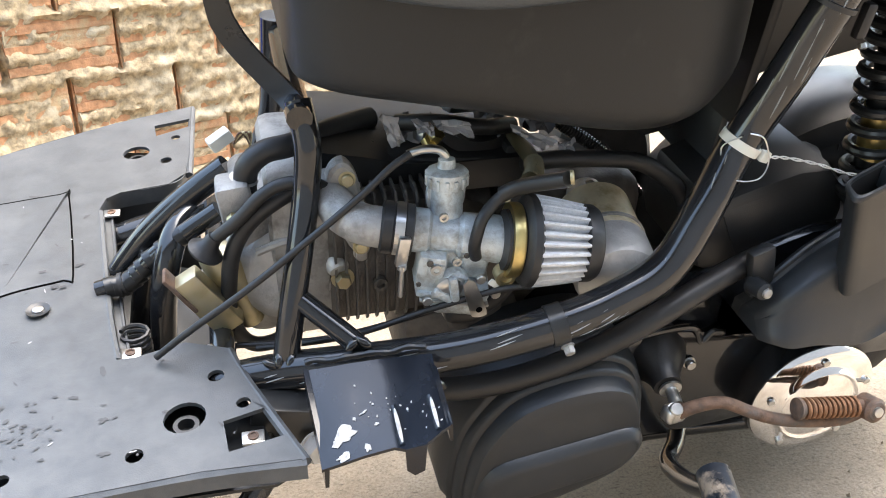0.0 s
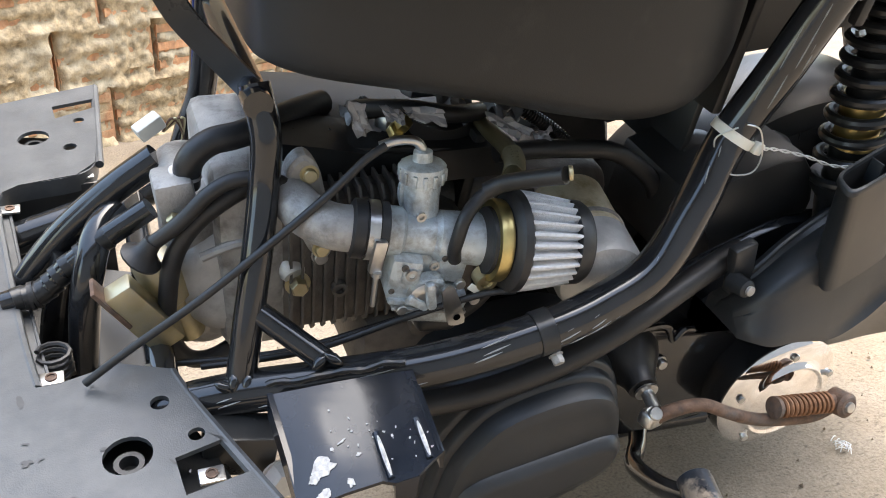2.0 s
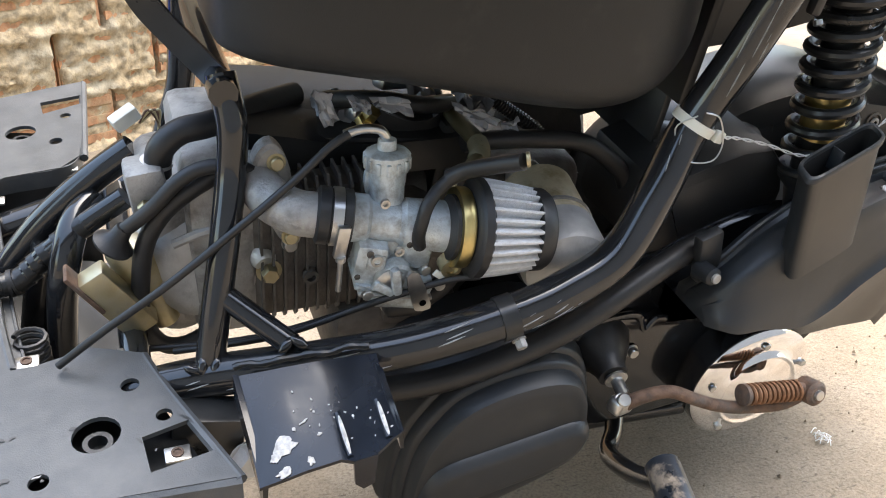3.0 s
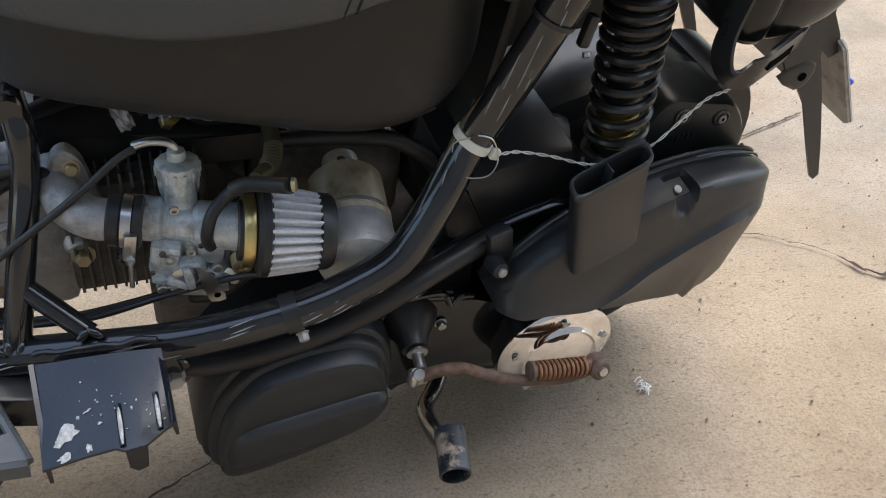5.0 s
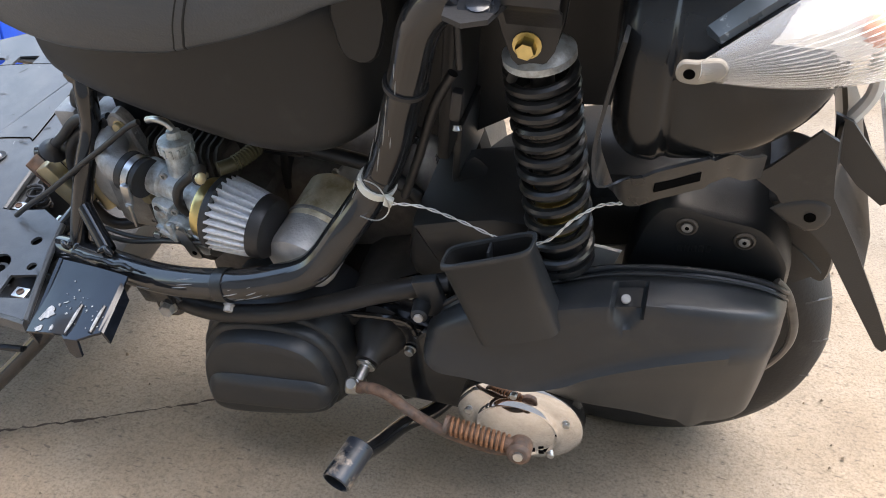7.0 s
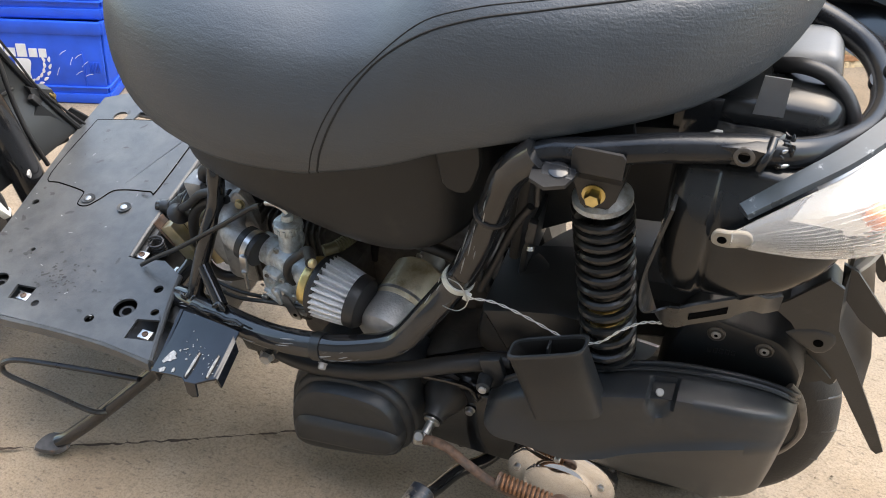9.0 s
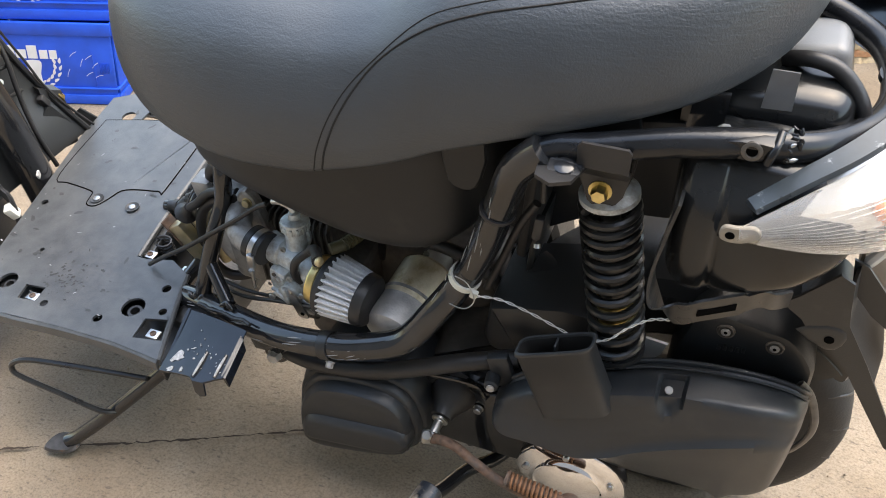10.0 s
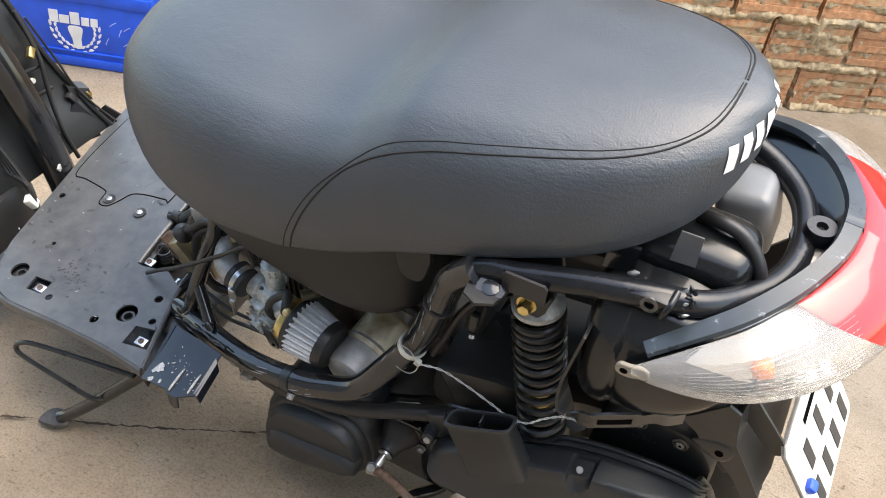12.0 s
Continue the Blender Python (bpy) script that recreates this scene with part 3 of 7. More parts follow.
    for z, x0, x1 in fold:
        y = -0.1665 - 0.035 * max(0.0, min(1.0, (z - 0.690) / 0.024))
        rings.append([(x0, y, z), (x1, y, z), (x1, y + 0.003, z), (x0, y + 0.003, z)])
    part("folded_plate", loft(rings), M["rubber"], plate, "dull black folded bracket over the rail", angle=30)
    # front strut with its gusset and the flat strap that runs up from it
    strut = tube([(0.072, -0.165, 0.320), (0.082, -0.150, 0.365), (0.096, -0.127, 0.422), (0.106, -0.105, 0.462), (0.110, -0.097, 0.500), (0.106, -0.080, 0.532)], lambda s: 0.0117, n=16)
    s = part("front_strut", strut, M["gloss_black"], scooter, "welded black front strut")
    part("gusset_strut", tube([(0.084, -0.142, 0.385), (0.134, -0.183, 0.352)], 0.0095, n=12, flat=0.8), M["gloss_black"], s)
    part("front_strut", tube([(0.069, 0.165, 0.330), (0.080, 0.145, 0.380), (0.094, 0.118, 0.440), (0.102, 0.105, 0.54)], 0.0135, n=14), M["gloss_black"], scooter)
    strap = loft([[(x - 0.009, y - 0.004, z - 0.004), (x + 0.009, y - 0.006, z + 0.004), (x + 0.010, y - 0.001, z + 0.004), (x - 0.008, y + 0.003, z - 0.004)] for x, y, z in smooth_path([(0.106, -0.080, 0.526), (0.0965, -0.066, 0.534), (0.085, -0.056, 0.545), (0.0655, -0.046, 0.567), (0.056, -0.042, 0.583), (0.051, -0.040, 0.598), (0.047, -0.040, 0.640)], 4)])
    part("strap", strap, M["satin_black"], s)
    rng = random.Random(3)
    for x, y, z in [(0.069, -0.170, 0.334), (0.078, -0.172, 0.334), (0.060, -0.170, 0.332), (0.132, -0.186, 0.356), (0.140, -0.188, 0.358), (0.107, -0.096, 0.505), (0.108, -0.092, 0.515)]:
        part("weld", lathe((x + rng.uniform(-.003, .003), y, z), (rng.uniform(-1, 1), 0.3, 0.4), [(-0.008, 0.001), (-0.005, 0.0035), (0.0, 0.0045), (0.005, 0.0035), (0.008, 0.001)], 12), M["gloss_black"], s)
    # weld seams along the lower tube over the footrest bracket
    for a, b in (((0.088, -0.190, 0.346), (0.186, -0.212, 0.366)), ((0.060, -0.178, 0.300), (0.082, -0.188, 0.306))):
        line = [Vector(a).lerp(Vector(b), i / 30) + Vector((0, 0.0010 * math.sin(i * 0.55), 0.0008 * math.sin(i * 0.8))) for i in range(31)]
        part("weld", tube(line, lambda q: 0.0026 + 0.0004 * math.sin(q * 60), n=8, raw=True), M["satin_black"], s)
    part("stand_bracket", box((0.066, -0.190, 0.290), (0.055, 0.030, 0.040), 0.004, (0, 8, -8)), M["satin_black"], scooter, "black stand bracket")
    # cross members that show under the seat
    part("cross_member", tube([(0.105, -0.10, 0.525), (0.105, 0.10, 0.525)], 0.011), M["gloss_black"], scooter)
    part("cross_member", tube([(0.02, -0.155, 0.31), (0.02, 0.155, 0.31)], 0.012), M["gloss_black"], scooter)
    # footrest bracket, chipped
    br = bmesh.new()
    cols = [  # x, top z, middle z, edge z, edge y
        (0.088, 0.352, 0.338, 0.3265, -0.2905), (0.105, 0.355, 0.343, 0.3320, -0.2920), (0.120, 0.358, 0.346, 0.3370, -0.2930), (0.143, 0.362, 0.3500, 0.3440, -0.2960), (0.150, 0.363, 0.3515, 0.3455, -0.3010), (0.166, 0.365, 0.3540, 0.3475, -0.3010), (0.173, 0.366, 0.3550, 0.3485, -0.2970), (0.180, 0.3665, 0.3565, 0.3500, -0.2930), (0.188, 0.367, 0.3575, 0.3505, -0.2890)]

    def plate(u, v):
        """A point of the bent plate: u runs along the tube, v outwards."""
        x = 0.088 + 0.100 * u
        i = max(k for k in range(len(cols) - 1) if cols[k][0] <= x + 1e-6)
        t = (x - cols[i][0]) / (cols[i + 1][0] - cols[i][0])
        _, z0, z1, z2, y2 = (p + (q - p) * t for p, q in zip(cols[i], cols[i + 1]))
        y0 = -0.206 - 0.018 * u
        return Vector((x, y0 + (y2 - y0) * v, z0 * (1 - v) * (1 - 2 * v) + 4 * z1 * v * (1 - v) + z2 * v * (2 * v - 1)))

    us = [(c[0] - 0.088) / 0.100 for c in cols]
    top = [[plate(u, v / 8) for v in range(9)] for u in us]
    add_loft(br, [r + [q - Vector((0, 0, 0.003)) for q in r[::-1]] for r in top])
    add_loft(br, [[(0.167, -0.3015, 0.3475), (0.150, -0.3015, 0.3455), (0.151, -0.304, 0.325), (0.157, -0.3045, 0.319), (0.165, -0.304, 0.322)], [(0.167, -0.2985, 0.3475), (0.150, -0.2985, 0.3455), (0.151, -0.301, 0.325), (0.157, -0.3015, 0.319), (0.165, -0.301, 0.322)]])
    add_loft(br, [[(0.1845, -0.232, 0.3660), (0.1895, -0.236, 0.3625), (0.1905, -0.238, 0.345), (0.188, -0.238, 0.345)], [(0.1855, -0.287, 0.3515), (0.1905, -0.287, 0.3480), (0.1915, -0.286, 0.330), (0.189, -0.286, 0.330)]])
    add_loft(br, [[(0.085, -0.206, 0.3535), (0.089, -0.206, 0.3535), (0.088, -0.207, 0.332), (0.085, -0.207, 0.332)], [(0.090, -0.2905, 0.3255), (0.094, -0.2905, 0.3255), (0.093, -0.289, 0.304), (0.090, -0.289, 0.304)]])
    for u in (0.61, 0.90):
        add_tube(br, [plate(u, 0.52 + 0.44 * i / 6) for i in range(7)], 0.0026, n=8, raw=True)
    b = part("footrest_bracket", br, M["bracket_paint"], scooter, "black folded steel bracket with chipped paint")
    rng = random.Random(11)

    def chip(u, v, ru, rv, turn, seed):
        """One flake of bare metal: a ragged outline lying on the plate."""
        e1 = (plate(min(u + 0.05, 1), v) - plate(max(u - 0.05, 0), v)).normalized()
        e2 = (plate(u, max(v - 0.05, 0)) - plate(u, min(v + 0.05, 1))).normalized()
        up = e1.cross(e2).normalized()
        q = plate(u, v) + up * 0.0010
        bm = bmesh.new()
        ring = []
        for j in range(22):
            a = 2 * math.pi * j / 22
            k = 0.72 + 0.45 * noise.noise((math.cos(a) * 1.6, math.sin(a) * 1.6, seed)) + rng.uniform(-0.10, 0.10)
            x, y = ru * k * math.cos(a), rv * k * math.sin(a)
            ring.append(q + e1 * (x * math.cos(turn) - y * math.sin(turn)) + e2 * (x * math.sin(turn) + y * math.cos(turn)))
        add_loft(bm, [ring, [p - up * 0.0006 for p in ring]])
        part("paint_chip", bm, M["chip"], b, "bare metal showing through chipped paint")

    for i, c in enumerate([(0.22, 0.72, 0.013, 0.008, 0.5), (0.14, 0.80, 0.006, 0.004, 0.9), (0.18, 0.95, 0.008, 0.004, 0.2), (0.36, 0.93, 0.003, 0.005, 0.0), 
                           (0.38, 0.55, 0.005, 0.0012, 0.5), (0.46, 0.70, 0.0025, 0.0018, 0), (0.35, 0.25, 0.0012, 0.001, 0), (0.30, 0.60, 0.0018, 0.0014, 0)]):
        chip(*c, i * 3.1)
    for u in (0.61, 0.90):
        line = [plate(u, 0.56 + 0.39 * i / 8) + Vector((0, 0, 0.0022)) for i in range(9)]
        part("paint_chip", tube(line, lambda q: 0.0004 + 0.0014 * max(0.0, math.sin(3.1 * q)) ** 0.5, n=6, raw=True), M["chip"], b, "paint rubbed off along a pressed rib")
    for i in range(26):
        r0 = rng.uniform(0.0004, 0.0016)
        chip(rng.uniform(0.30, 0.95), rng.uniform(0.35, 0.92), r0, r0 * rng.uniform(0.4, 1.0), rng.uniform(0, 3), 50 + i)
    part("bolt", bolt((0.090, -0.212, 0.272), (0.25, -1, 0.15), 0.0125, 0.014, washer=0.014), M["dull_alloy"], b)
    ey = bmesh.new()
    add_lathe(ey, (0.196, -0.186, 0.287), (0.1, -1, 0.1), [(0, 0.0175), (0.006, 0.0175), (0.0075, 0.016), (0.0075, 0.004)], 28)
    add_box(ey, (0.180, -0.190, 0.302), (0.046, 0.008, 0.030), 0.003, (0, -14, -8))
    ey = part("mount_eye", ey, M["gloss_black"], tubes, "black engine mount eye")
    part("bolt", bolt((0.1957, -0.1945, 0.2875), (0.1, -1, 0.1), 0.0088, 0.009, washer=0.0105), M["old_alloy"], ey, "dull steel hexagon bolt")
    # band clamp on the lower tube
    c = part("clamp", lathe((0.299, -0.213, 0.370), (0.97, -0.03, 0.24), [(-0.007, 0.0172), (-0.007, 0.0184), (0.007, 0.0184), (0.007, 0.0172)], 22), M["satin_black"], tubes)
    part("screw", bolt((0.306, -0.226, 0.356), (0.1, -1, -0.5), 0.0050, 0.007, washer=0.006), M["old_alloy"], c)
    return tubes


frame_tubes()


def superring(x, w, zb, zt, n=36, p=2.6, cy=0.0, flat_top=1.0):
    zc, h = (zb + zt) / 2, (zt - zb) / 2
    ring = []
    for j in range(n):
        a = 2 * math.pi * j / n
        c, s = math.cos(a), math.sin(a)
        ring.append((x, cy + w * math.copysign(abs(c) ** (2 / p), c), zc + h * math.copysign(abs(s) ** (2 / p), s)))
    return ring


def lerp_rows(rows, k):
    """Smooth rows of numbers to k rows between each pair."""
    out = []
    m = len(rows)
    for i in range(m - 1):
        a, b, c, d = (rows[min(max(i + j, 0), m - 1)] for j in (-1, 0, 1, 2))
        for s in range(k):
            t = s / k
            out.append([0.5 * (2 * q + (r - p) * t + (2 * p - 5 * q + 4 * r - u) * t * t + (3 * q - p - 3 * r + u) * t ** 3) for p, q, r, u in zip(a, b, c, d)])
    out.append(list(rows[-1]))
    return out


SEAT = [  # x, half width, bottom, top
    (0.014, 0.060, 0.695, 0.745), (0.034, 0.110, 0.682, 0.770), (0.072, 0.156, 0.668, 0.788), (0.135, 0.193, 0.652, 0.798), (0.220, 0.214, 0.643, 0.800), (0.310, 0.216, 0.648, 0.800), (0.350, 0.213, 0.657, 0.803), (0.390, 0.209, 0.668, 0.814), (0.425, 0.204, 0.680, 0.836),
    (0.455, 0.201, 0.694, 0.853), (0.485, 0.197, 0.704, 0.859), (0.520, 0.194, 0.717, 0.862), (0.580, 0.185, 0.736, 0.867), (0.650, 0.164, 0.755, 0.873), (0.700, 0.135, 0.772, 0.876), (0.735, 0.098, 0.790, 0.876), (0.755, 0.060, 0.810, 0.872), (0.765, 0.026, 0.830, 0.864)]


def seat_ring(x, w, zb, zt, n=56):
    """A seat's section: flat crowned top, side that swells out and tucks in below."""
    h = zt - zb
    half = [(0.0, zt + 0.006), (0.35 * w, zt + 0.004), (0.60 * w, zt - 0.004), (0.74 * w, zt - 0.05 * h - 0.006), (0.88 * w, zt - 0.24 * h), (0.965 * w, zt - 0.48 * h), (1.0 * w, zt - 0.72 * h), (1.0 * w, zt - 0.90 * h), (0.95 * w, zb), (0.60 * w, zb + 0.004), (0.0, zb + 0.006)]
    left = [(-y, z) for y, z in half]
    pts = [(y, z) for y, z in smooth_path2(left, 4)]
    right = [(-y, z) for y, z in pts[::-1]]
    return [(x, y, z) for y, z in pts[:-1] + right[:-1]]


def smooth_path2(pts, res):
    return [(q.x, q.y) for q in smooth_path([(*p, 0) for p in pts], res)]


def make_seat():
    rows = lerp_rows(SEAT, 4)
    bm = loft([seat_ring(*r) for r in rows])
    seat = part("seat", bm, M["vinyl"], scooter, "long black vinyl seat with stitched seam", angle=60)

    def on_seat(x, s):
        """A point of the left skin: s is 0 at the crown and 10 under the edge."""
        for a, b in zip(rows, rows[1:]):
            if a[0] <= x <= b[0]:
                t = (x - a[0]) / (b[0] - a[0])
                r = [p + (q - p) * t for p, q in zip(a, b)]
                ring = seat_ring(*r)
                i = min(int(s * 4), 39)
                f = s * 4 - i
                return Vector(ring[i]).lerp(Vector(ring[i + 1]), f)
        return Vector(seat_ring(*rows[-1])[0])

    skin = BVHTree.FromPolygons([v.co for v in seat.data.vertices], [p.vertices for p in seat.data.polygons])

    def on_skin(q):
        hit, nor, *_ = skin.find_nearest(q)
        return hit

    line = [(0.337, 8.0), (0.342, 7.2), (0.349, 6.3), (0.362, 5.45), (0.381, 4.7), (0.405, 4.2), (0.44, 4.02), (0.49, 3.85), (0.55, 3.65), (0.62, 3.48), (0.66, 3.34), (0.690, 3.1), (0.710, 2.6), (0.724, 1.9), (0.731, 1.1), (0.733, 0.1)]
    for dx, dz, r in ((0, 0, 0.0011), (-0.009, -0.12, 0.0007)):
        pts = [on_seat(x + (dx if i < 6 else dx * 0.3), max(0.1, s + (0 if i < 6 else dz * 2.2))) for i, (x, s) in enumerate(line)]
        path = [on_skin(q) for q in smooth_path(pts, 8)]
        bm = tube(path, r, n=6, raw=True)
        part("seam" if r > 0.001 else "stitching", bm, M["thread_and_duct"], seat)
        bm = tube([(q.x, -q.y, q.z) for q in path], r, n=6, raw=True)
        part("seam" if r > 0.001 else "stitching", bm, M["thread_and_duct"], seat)
    # the printed maker's mark becomes plain slanted bars round the rear of the side

    def on_rear(deg, z):
        way = Vector((math.sin(radians(deg)), -math.cos(radians(deg)), 0))
        hit, nor, *_ = skin.ray_cast(Vector((0.66, 0, z)) + way * 0.5, -way)
        return hit + way * 0.0012 if hit else Vector((0.66, 0, z)) + way * 0.1

    for k in range(6):
        d0 = 46 + k * 10.0
        bm = bmesh.new()
        grid = [[on_rear(d0 + 6.2 * i / 4 + 2.0 * j / 4, 0.838 + 0.024 * j / 4 + 0.0030 * k) for i in range(5)] for j in range(5)]
        add_loft(bm, grid, cap=False, closed=False)
        part("printed_bar", bm, M["white"], seat, "white printed bar")
    return seat


make_seat()


def make_bucket():
    rows = lerp_rows([(0.098, 0.070, 0.575, 0.70), (0.101, 0.105, 0.562, 0.71), (0.109, 0.126, 0.557, 0.71), (0.136, 0.150, 0.553, 0.71), (0.190, 0.170, 0.548, 0.71), (0.250, 0.179, 0.538, 0.70), (0.330, 0.181, 0.519, 0.69), (0.380, 0.178, 0.512, 0.69),
                      (0.420, 0.170, 0.516, 0.69), (0.450, 0.155, 0.530, 0.69), (0.470, 0.136, 0.548, 0.69), (0.482, 0.105, 0.575, 0.69)], 4)
    bm = loft([superring(*r, n=60, p=7.0) for r in rows])
    b = part("storage_bucket", bm, M["soft_plastic"], scooter, "matt black plastic storage bucket under the seat")
    tab = pillow([(0.455, 0.70), (0.455, 0.655), (0.462, 0.640), (0.480, 0.638), (0.492, 0.655), (0.498, 0.70)], [(-0.170, 0.002), (-0.172, 0), (-0.175, 0), (-0.177, 0.002)], res=2)
    part("flap", tab, M["soft_plastic"], b)


make_bucket()


def make_floor():
    """The footboard: a moulded plate with a notch for the engine, a hatch and holes."""
    def z(x):
        return 0.324 + 0.068 * x

    outer = [(-0.384, 0.231), (-0.366, 0.114), (-0.328, -0.049), (-0.299, -0.175), (-0.26, -0.255), (-0.20, -0.270), (-0.097, -0.268), (0.0, -0.270), (0.078, -0.279), (0.058, -0.225), (0.040, -0.178), (0.026, -0.133), (-0.011, -0.114), (-0.054, -0.122), (-0.070, -0.121), (-0.080, -0.06), (-0.09, 0.02), (-0.104, 0.145), (-0.098, 0.168), (-0.083, 0.177), (-0.029, 0.180), (-0.010, 0.200), (-0.006, 0.25), (-0.001, 0.385), (-0.10, 0.365), (-0.25, 0.31)]
    holes = [(-0.012, -0.209, 0.017), (-0.069, 0.271, 0.016), (0.014, -0.166, 0.007), (0.035, -0.205, 0.006), (-0.050, -0.240, 0.007), (-0.022, 0.298, 0.006), (-0.033, 0.240, 0.007), (-0.235, -0.215, 0.015), (-0.305, -0.053, 0.006), (-0.315, 0.186, 0.013), (-0.147, -0.238, 0.006), (-0.229, -0.147, 0.004)]
    slots = [[(0.018, -0.222), (0.054, -0.215), (0.065, -0.250), (0.021, -0.256)], [(-0.049, 0.340), (-0.004, 0.347), (-0.004, 0.325), (-0.046, 0.310)], [(-0.200, -0.214), (-0.166, -0.212), (-0.164, -0.238), (-0.195, -0.240)], [(-0.285, 0.205), (-0.25, 0.21), (-0.25, 0.18), (-0.285, 0.18)]]
    loops = [outer] + [[(x + r * math.cos(k * math.pi / 9), y + r * math.sin(k * math.pi / 9)) for k in range(18)] for x, y, r in holes] + slots
    bm = bmesh.new()
    edges = []
    for lp in loops:
        vs = [bm.verts.new((x, y, z(x))) for x, y in lp]
        edges += [bm.edges.new((vs[i], vs[(i + 1) % len(vs)])) for i in range(len(vs))]
    bmesh.ops.triangle_fill(bm, edges=edges, use_beauty=True)
    geom = bmesh.ops.extrude_face_region(bm, geom=list(bm.faces))
    bmesh.ops.translate(bm, verts=[g for g in geom["geom"] if isinstance(g, bmesh.types.BMVert)], vec=(0, 0, -0.004))
    floor = part("footboard", bm, M["floor_plastic"], scooter, "scuffed grey-black plastic footboard with holes", angle=30)
    # turned-down rim along the sides and lips along the notch
    edge = [(-0.26, -0.255), (-0.20, -0.270), (-0.097, -0.268), (0.0, -0.270), (0.078, -0.279)]
    for side, (line, drop, dy) in enumerate(((edge, 0.016, -0.006), ([(-0.384, 0.231), (-0.25, 0.31), (-0.10, 0.365), (-0.001, 0.385)], 0.016, 0.006))):
        rim = bmesh.new()
        path = smooth_path2(line, 4)
        add_loft(rim, [[(x, y, z(x) - 0.0005), (x, y + dy * 0.7, z(x) - 0.003), (x, y + dy, z(x) - drop), (x, y + dy - math.copysign(0.003, dy), z(x) - drop), (x, y - math.copysign(0.003, dy), z(x) - 0.005)] for x, y in path])
        part("rim", rim, M["floor_plastic"], floor)
    for line in ([(-0.070, -0.119), (-0.080, -0.06), (-0.09, 0.02), (-0.104, 0.145)], [(-0.006, 0.20), (-0.001, 0.385)], [(0.078, -0.279), (0.040, -0.178), (0.026, -0.133)]):
        part("lip", tube([(x, y, z(x) - 0.004) for x, y in smooth_path2(line, 4)], 0.0045, n=8, raw=True), M["floor_plastic"], floor)
    # stepped ledge round the notch, lower than the plate
    step = [(-0.070, -0.121), (-0.080, -0.06), (-0.09, 0.02), (-0.098, 0.09), (-0.104, 0.145)]
    part("notch_ledge", loft([[(x + 0.0005, y, z(x) - 0.001), (x + 0.0010, y, z(x) - 0.012), (x + 0.0100, y, z(x) - 0.0125), (x + 0.0105, y, z(x) - 0.0105), (x + 0.0125, y, z(x) - 0.0105), (x + 0.0130, y, z(x) - 0.018), (x - 0.002, y, z(x) - 0.018), (x - 0.002, y, z(x) - 0.0045)] for x, y in smooth_path2(step, 4)]), M["floor_plastic"], floor)
    back = [(-0.104, 0.145), (-0.098, 0.168), (-0.083, 0.177), (-0.029, 0.180), (-0.010, 0.200), (-0.006, 0.25)]
    part("notch_wall", loft([[(x, y, z(x) - 0.001), (x, y + 0.0025, z(x) - 0.001), (x, y + 0.0025, z(x) - 0.020), (x, y, z(x) - 0.020)] for x, y in smooth_path2(back, 4)]), M["floor_plastic"], floor)
    hatch = [(-0.350, 0.166), (-0.25, 0.186), (-0.15, 0.192), (-0.140, 0.185), (-0.120, 0.023), (-0.128, 0.016), (-0.167, 0.011), (-0.192, 0.002), (-0.201, -0.020), (-0.212, -0.040), (-0.230, -0.040), (-0.236, -0.020), (-0.245, -0.010), (-0.30, -0.002), (-0.324, 0.0), (-0.338, 0.06)]
    hs = smooth_path2(hatch + [hatch[0]], 3)[:-1]
    bm = loft([[(x, y, z(x) + 0.0002) for x, y in hs], [(x, y, z(x) + 0.0006) for x, y in hs], [(x, y, z(x) + 0.0012) for x, y in offset_ring(hs, 0.0015)]])
    part("hatch", bm, M["floor_plastic"], floor, "battery hatch", angle=12)
    gap = bmesh.new()
    add_tube(gap, [(x, y, z(x) + 0.0004) for x, y in hs], 0.0011, n=6, raw=True, closed=True)
    part("hatch_gap", gap, M["hole_and_print"], floor)
    for x, y in ((-0.219, -0.026), (-0.146, -0.030)):
        cup = lathe((x, y, z(x) + 0.0025), (0, 0, 1), [(0.0, 0.011), (0.0012, 0.011), (0.0004, 0.008), (-0.001, 0.004)], 18)
        c = part("screw_cup", cup, M["plastic"], floor)
        part("screw", lathe((x, y, z(x) + 0.002), (0, 0, 1), [(0, 0.0055), (0.0022, 0.005), (0.003, 0.002)], 12), M["steel"], c)
    for x, y in ((-0.060, -0.106), (0.016, -0.121), (-0.092, 0.147), (-0.022, 0.191), (0.040, -0.238), (-0.182, -0.226)):
        clip = box((x, y, z(x) - 0.0085), (0.018, 0.014, 0.003), 0.001)
        c = part("spring_clip", clip, M["steel"], floor)
        part("clip_hole", lathe((x, y, z(x) - 0.0069), (0, 0, 1), [(0, 0.0045), (0.0012, 0.0045), (0.0012, 0.003), (0.0002, 0.003)], 12), M["rust"], c)
    for x, y, r in holes[:2] + holes[7:8]:
        ring = lathe((x, y, z(x) - 0.018), (0, 0, 1), [(0, r * 0.6), (0.010, r * 0.62), (0.010, r * 0.4), (0.0, r * 0.38)], 18)
        part("boss", ring, M["plastic"], floor)
    part("far_pan", pillow([(-0.30, 0.20), (-0.10, 0.205), (-0.012, 0.22), (-0.012, 0.30), (-0.06, 0.305), (-0.12, 0.32)], [(0.300, 0.0), (0.294, 0.004)], plane="xy", rounded=False), M["plastic"], floor)
    # dried water marks
    rng = random.Random(5)
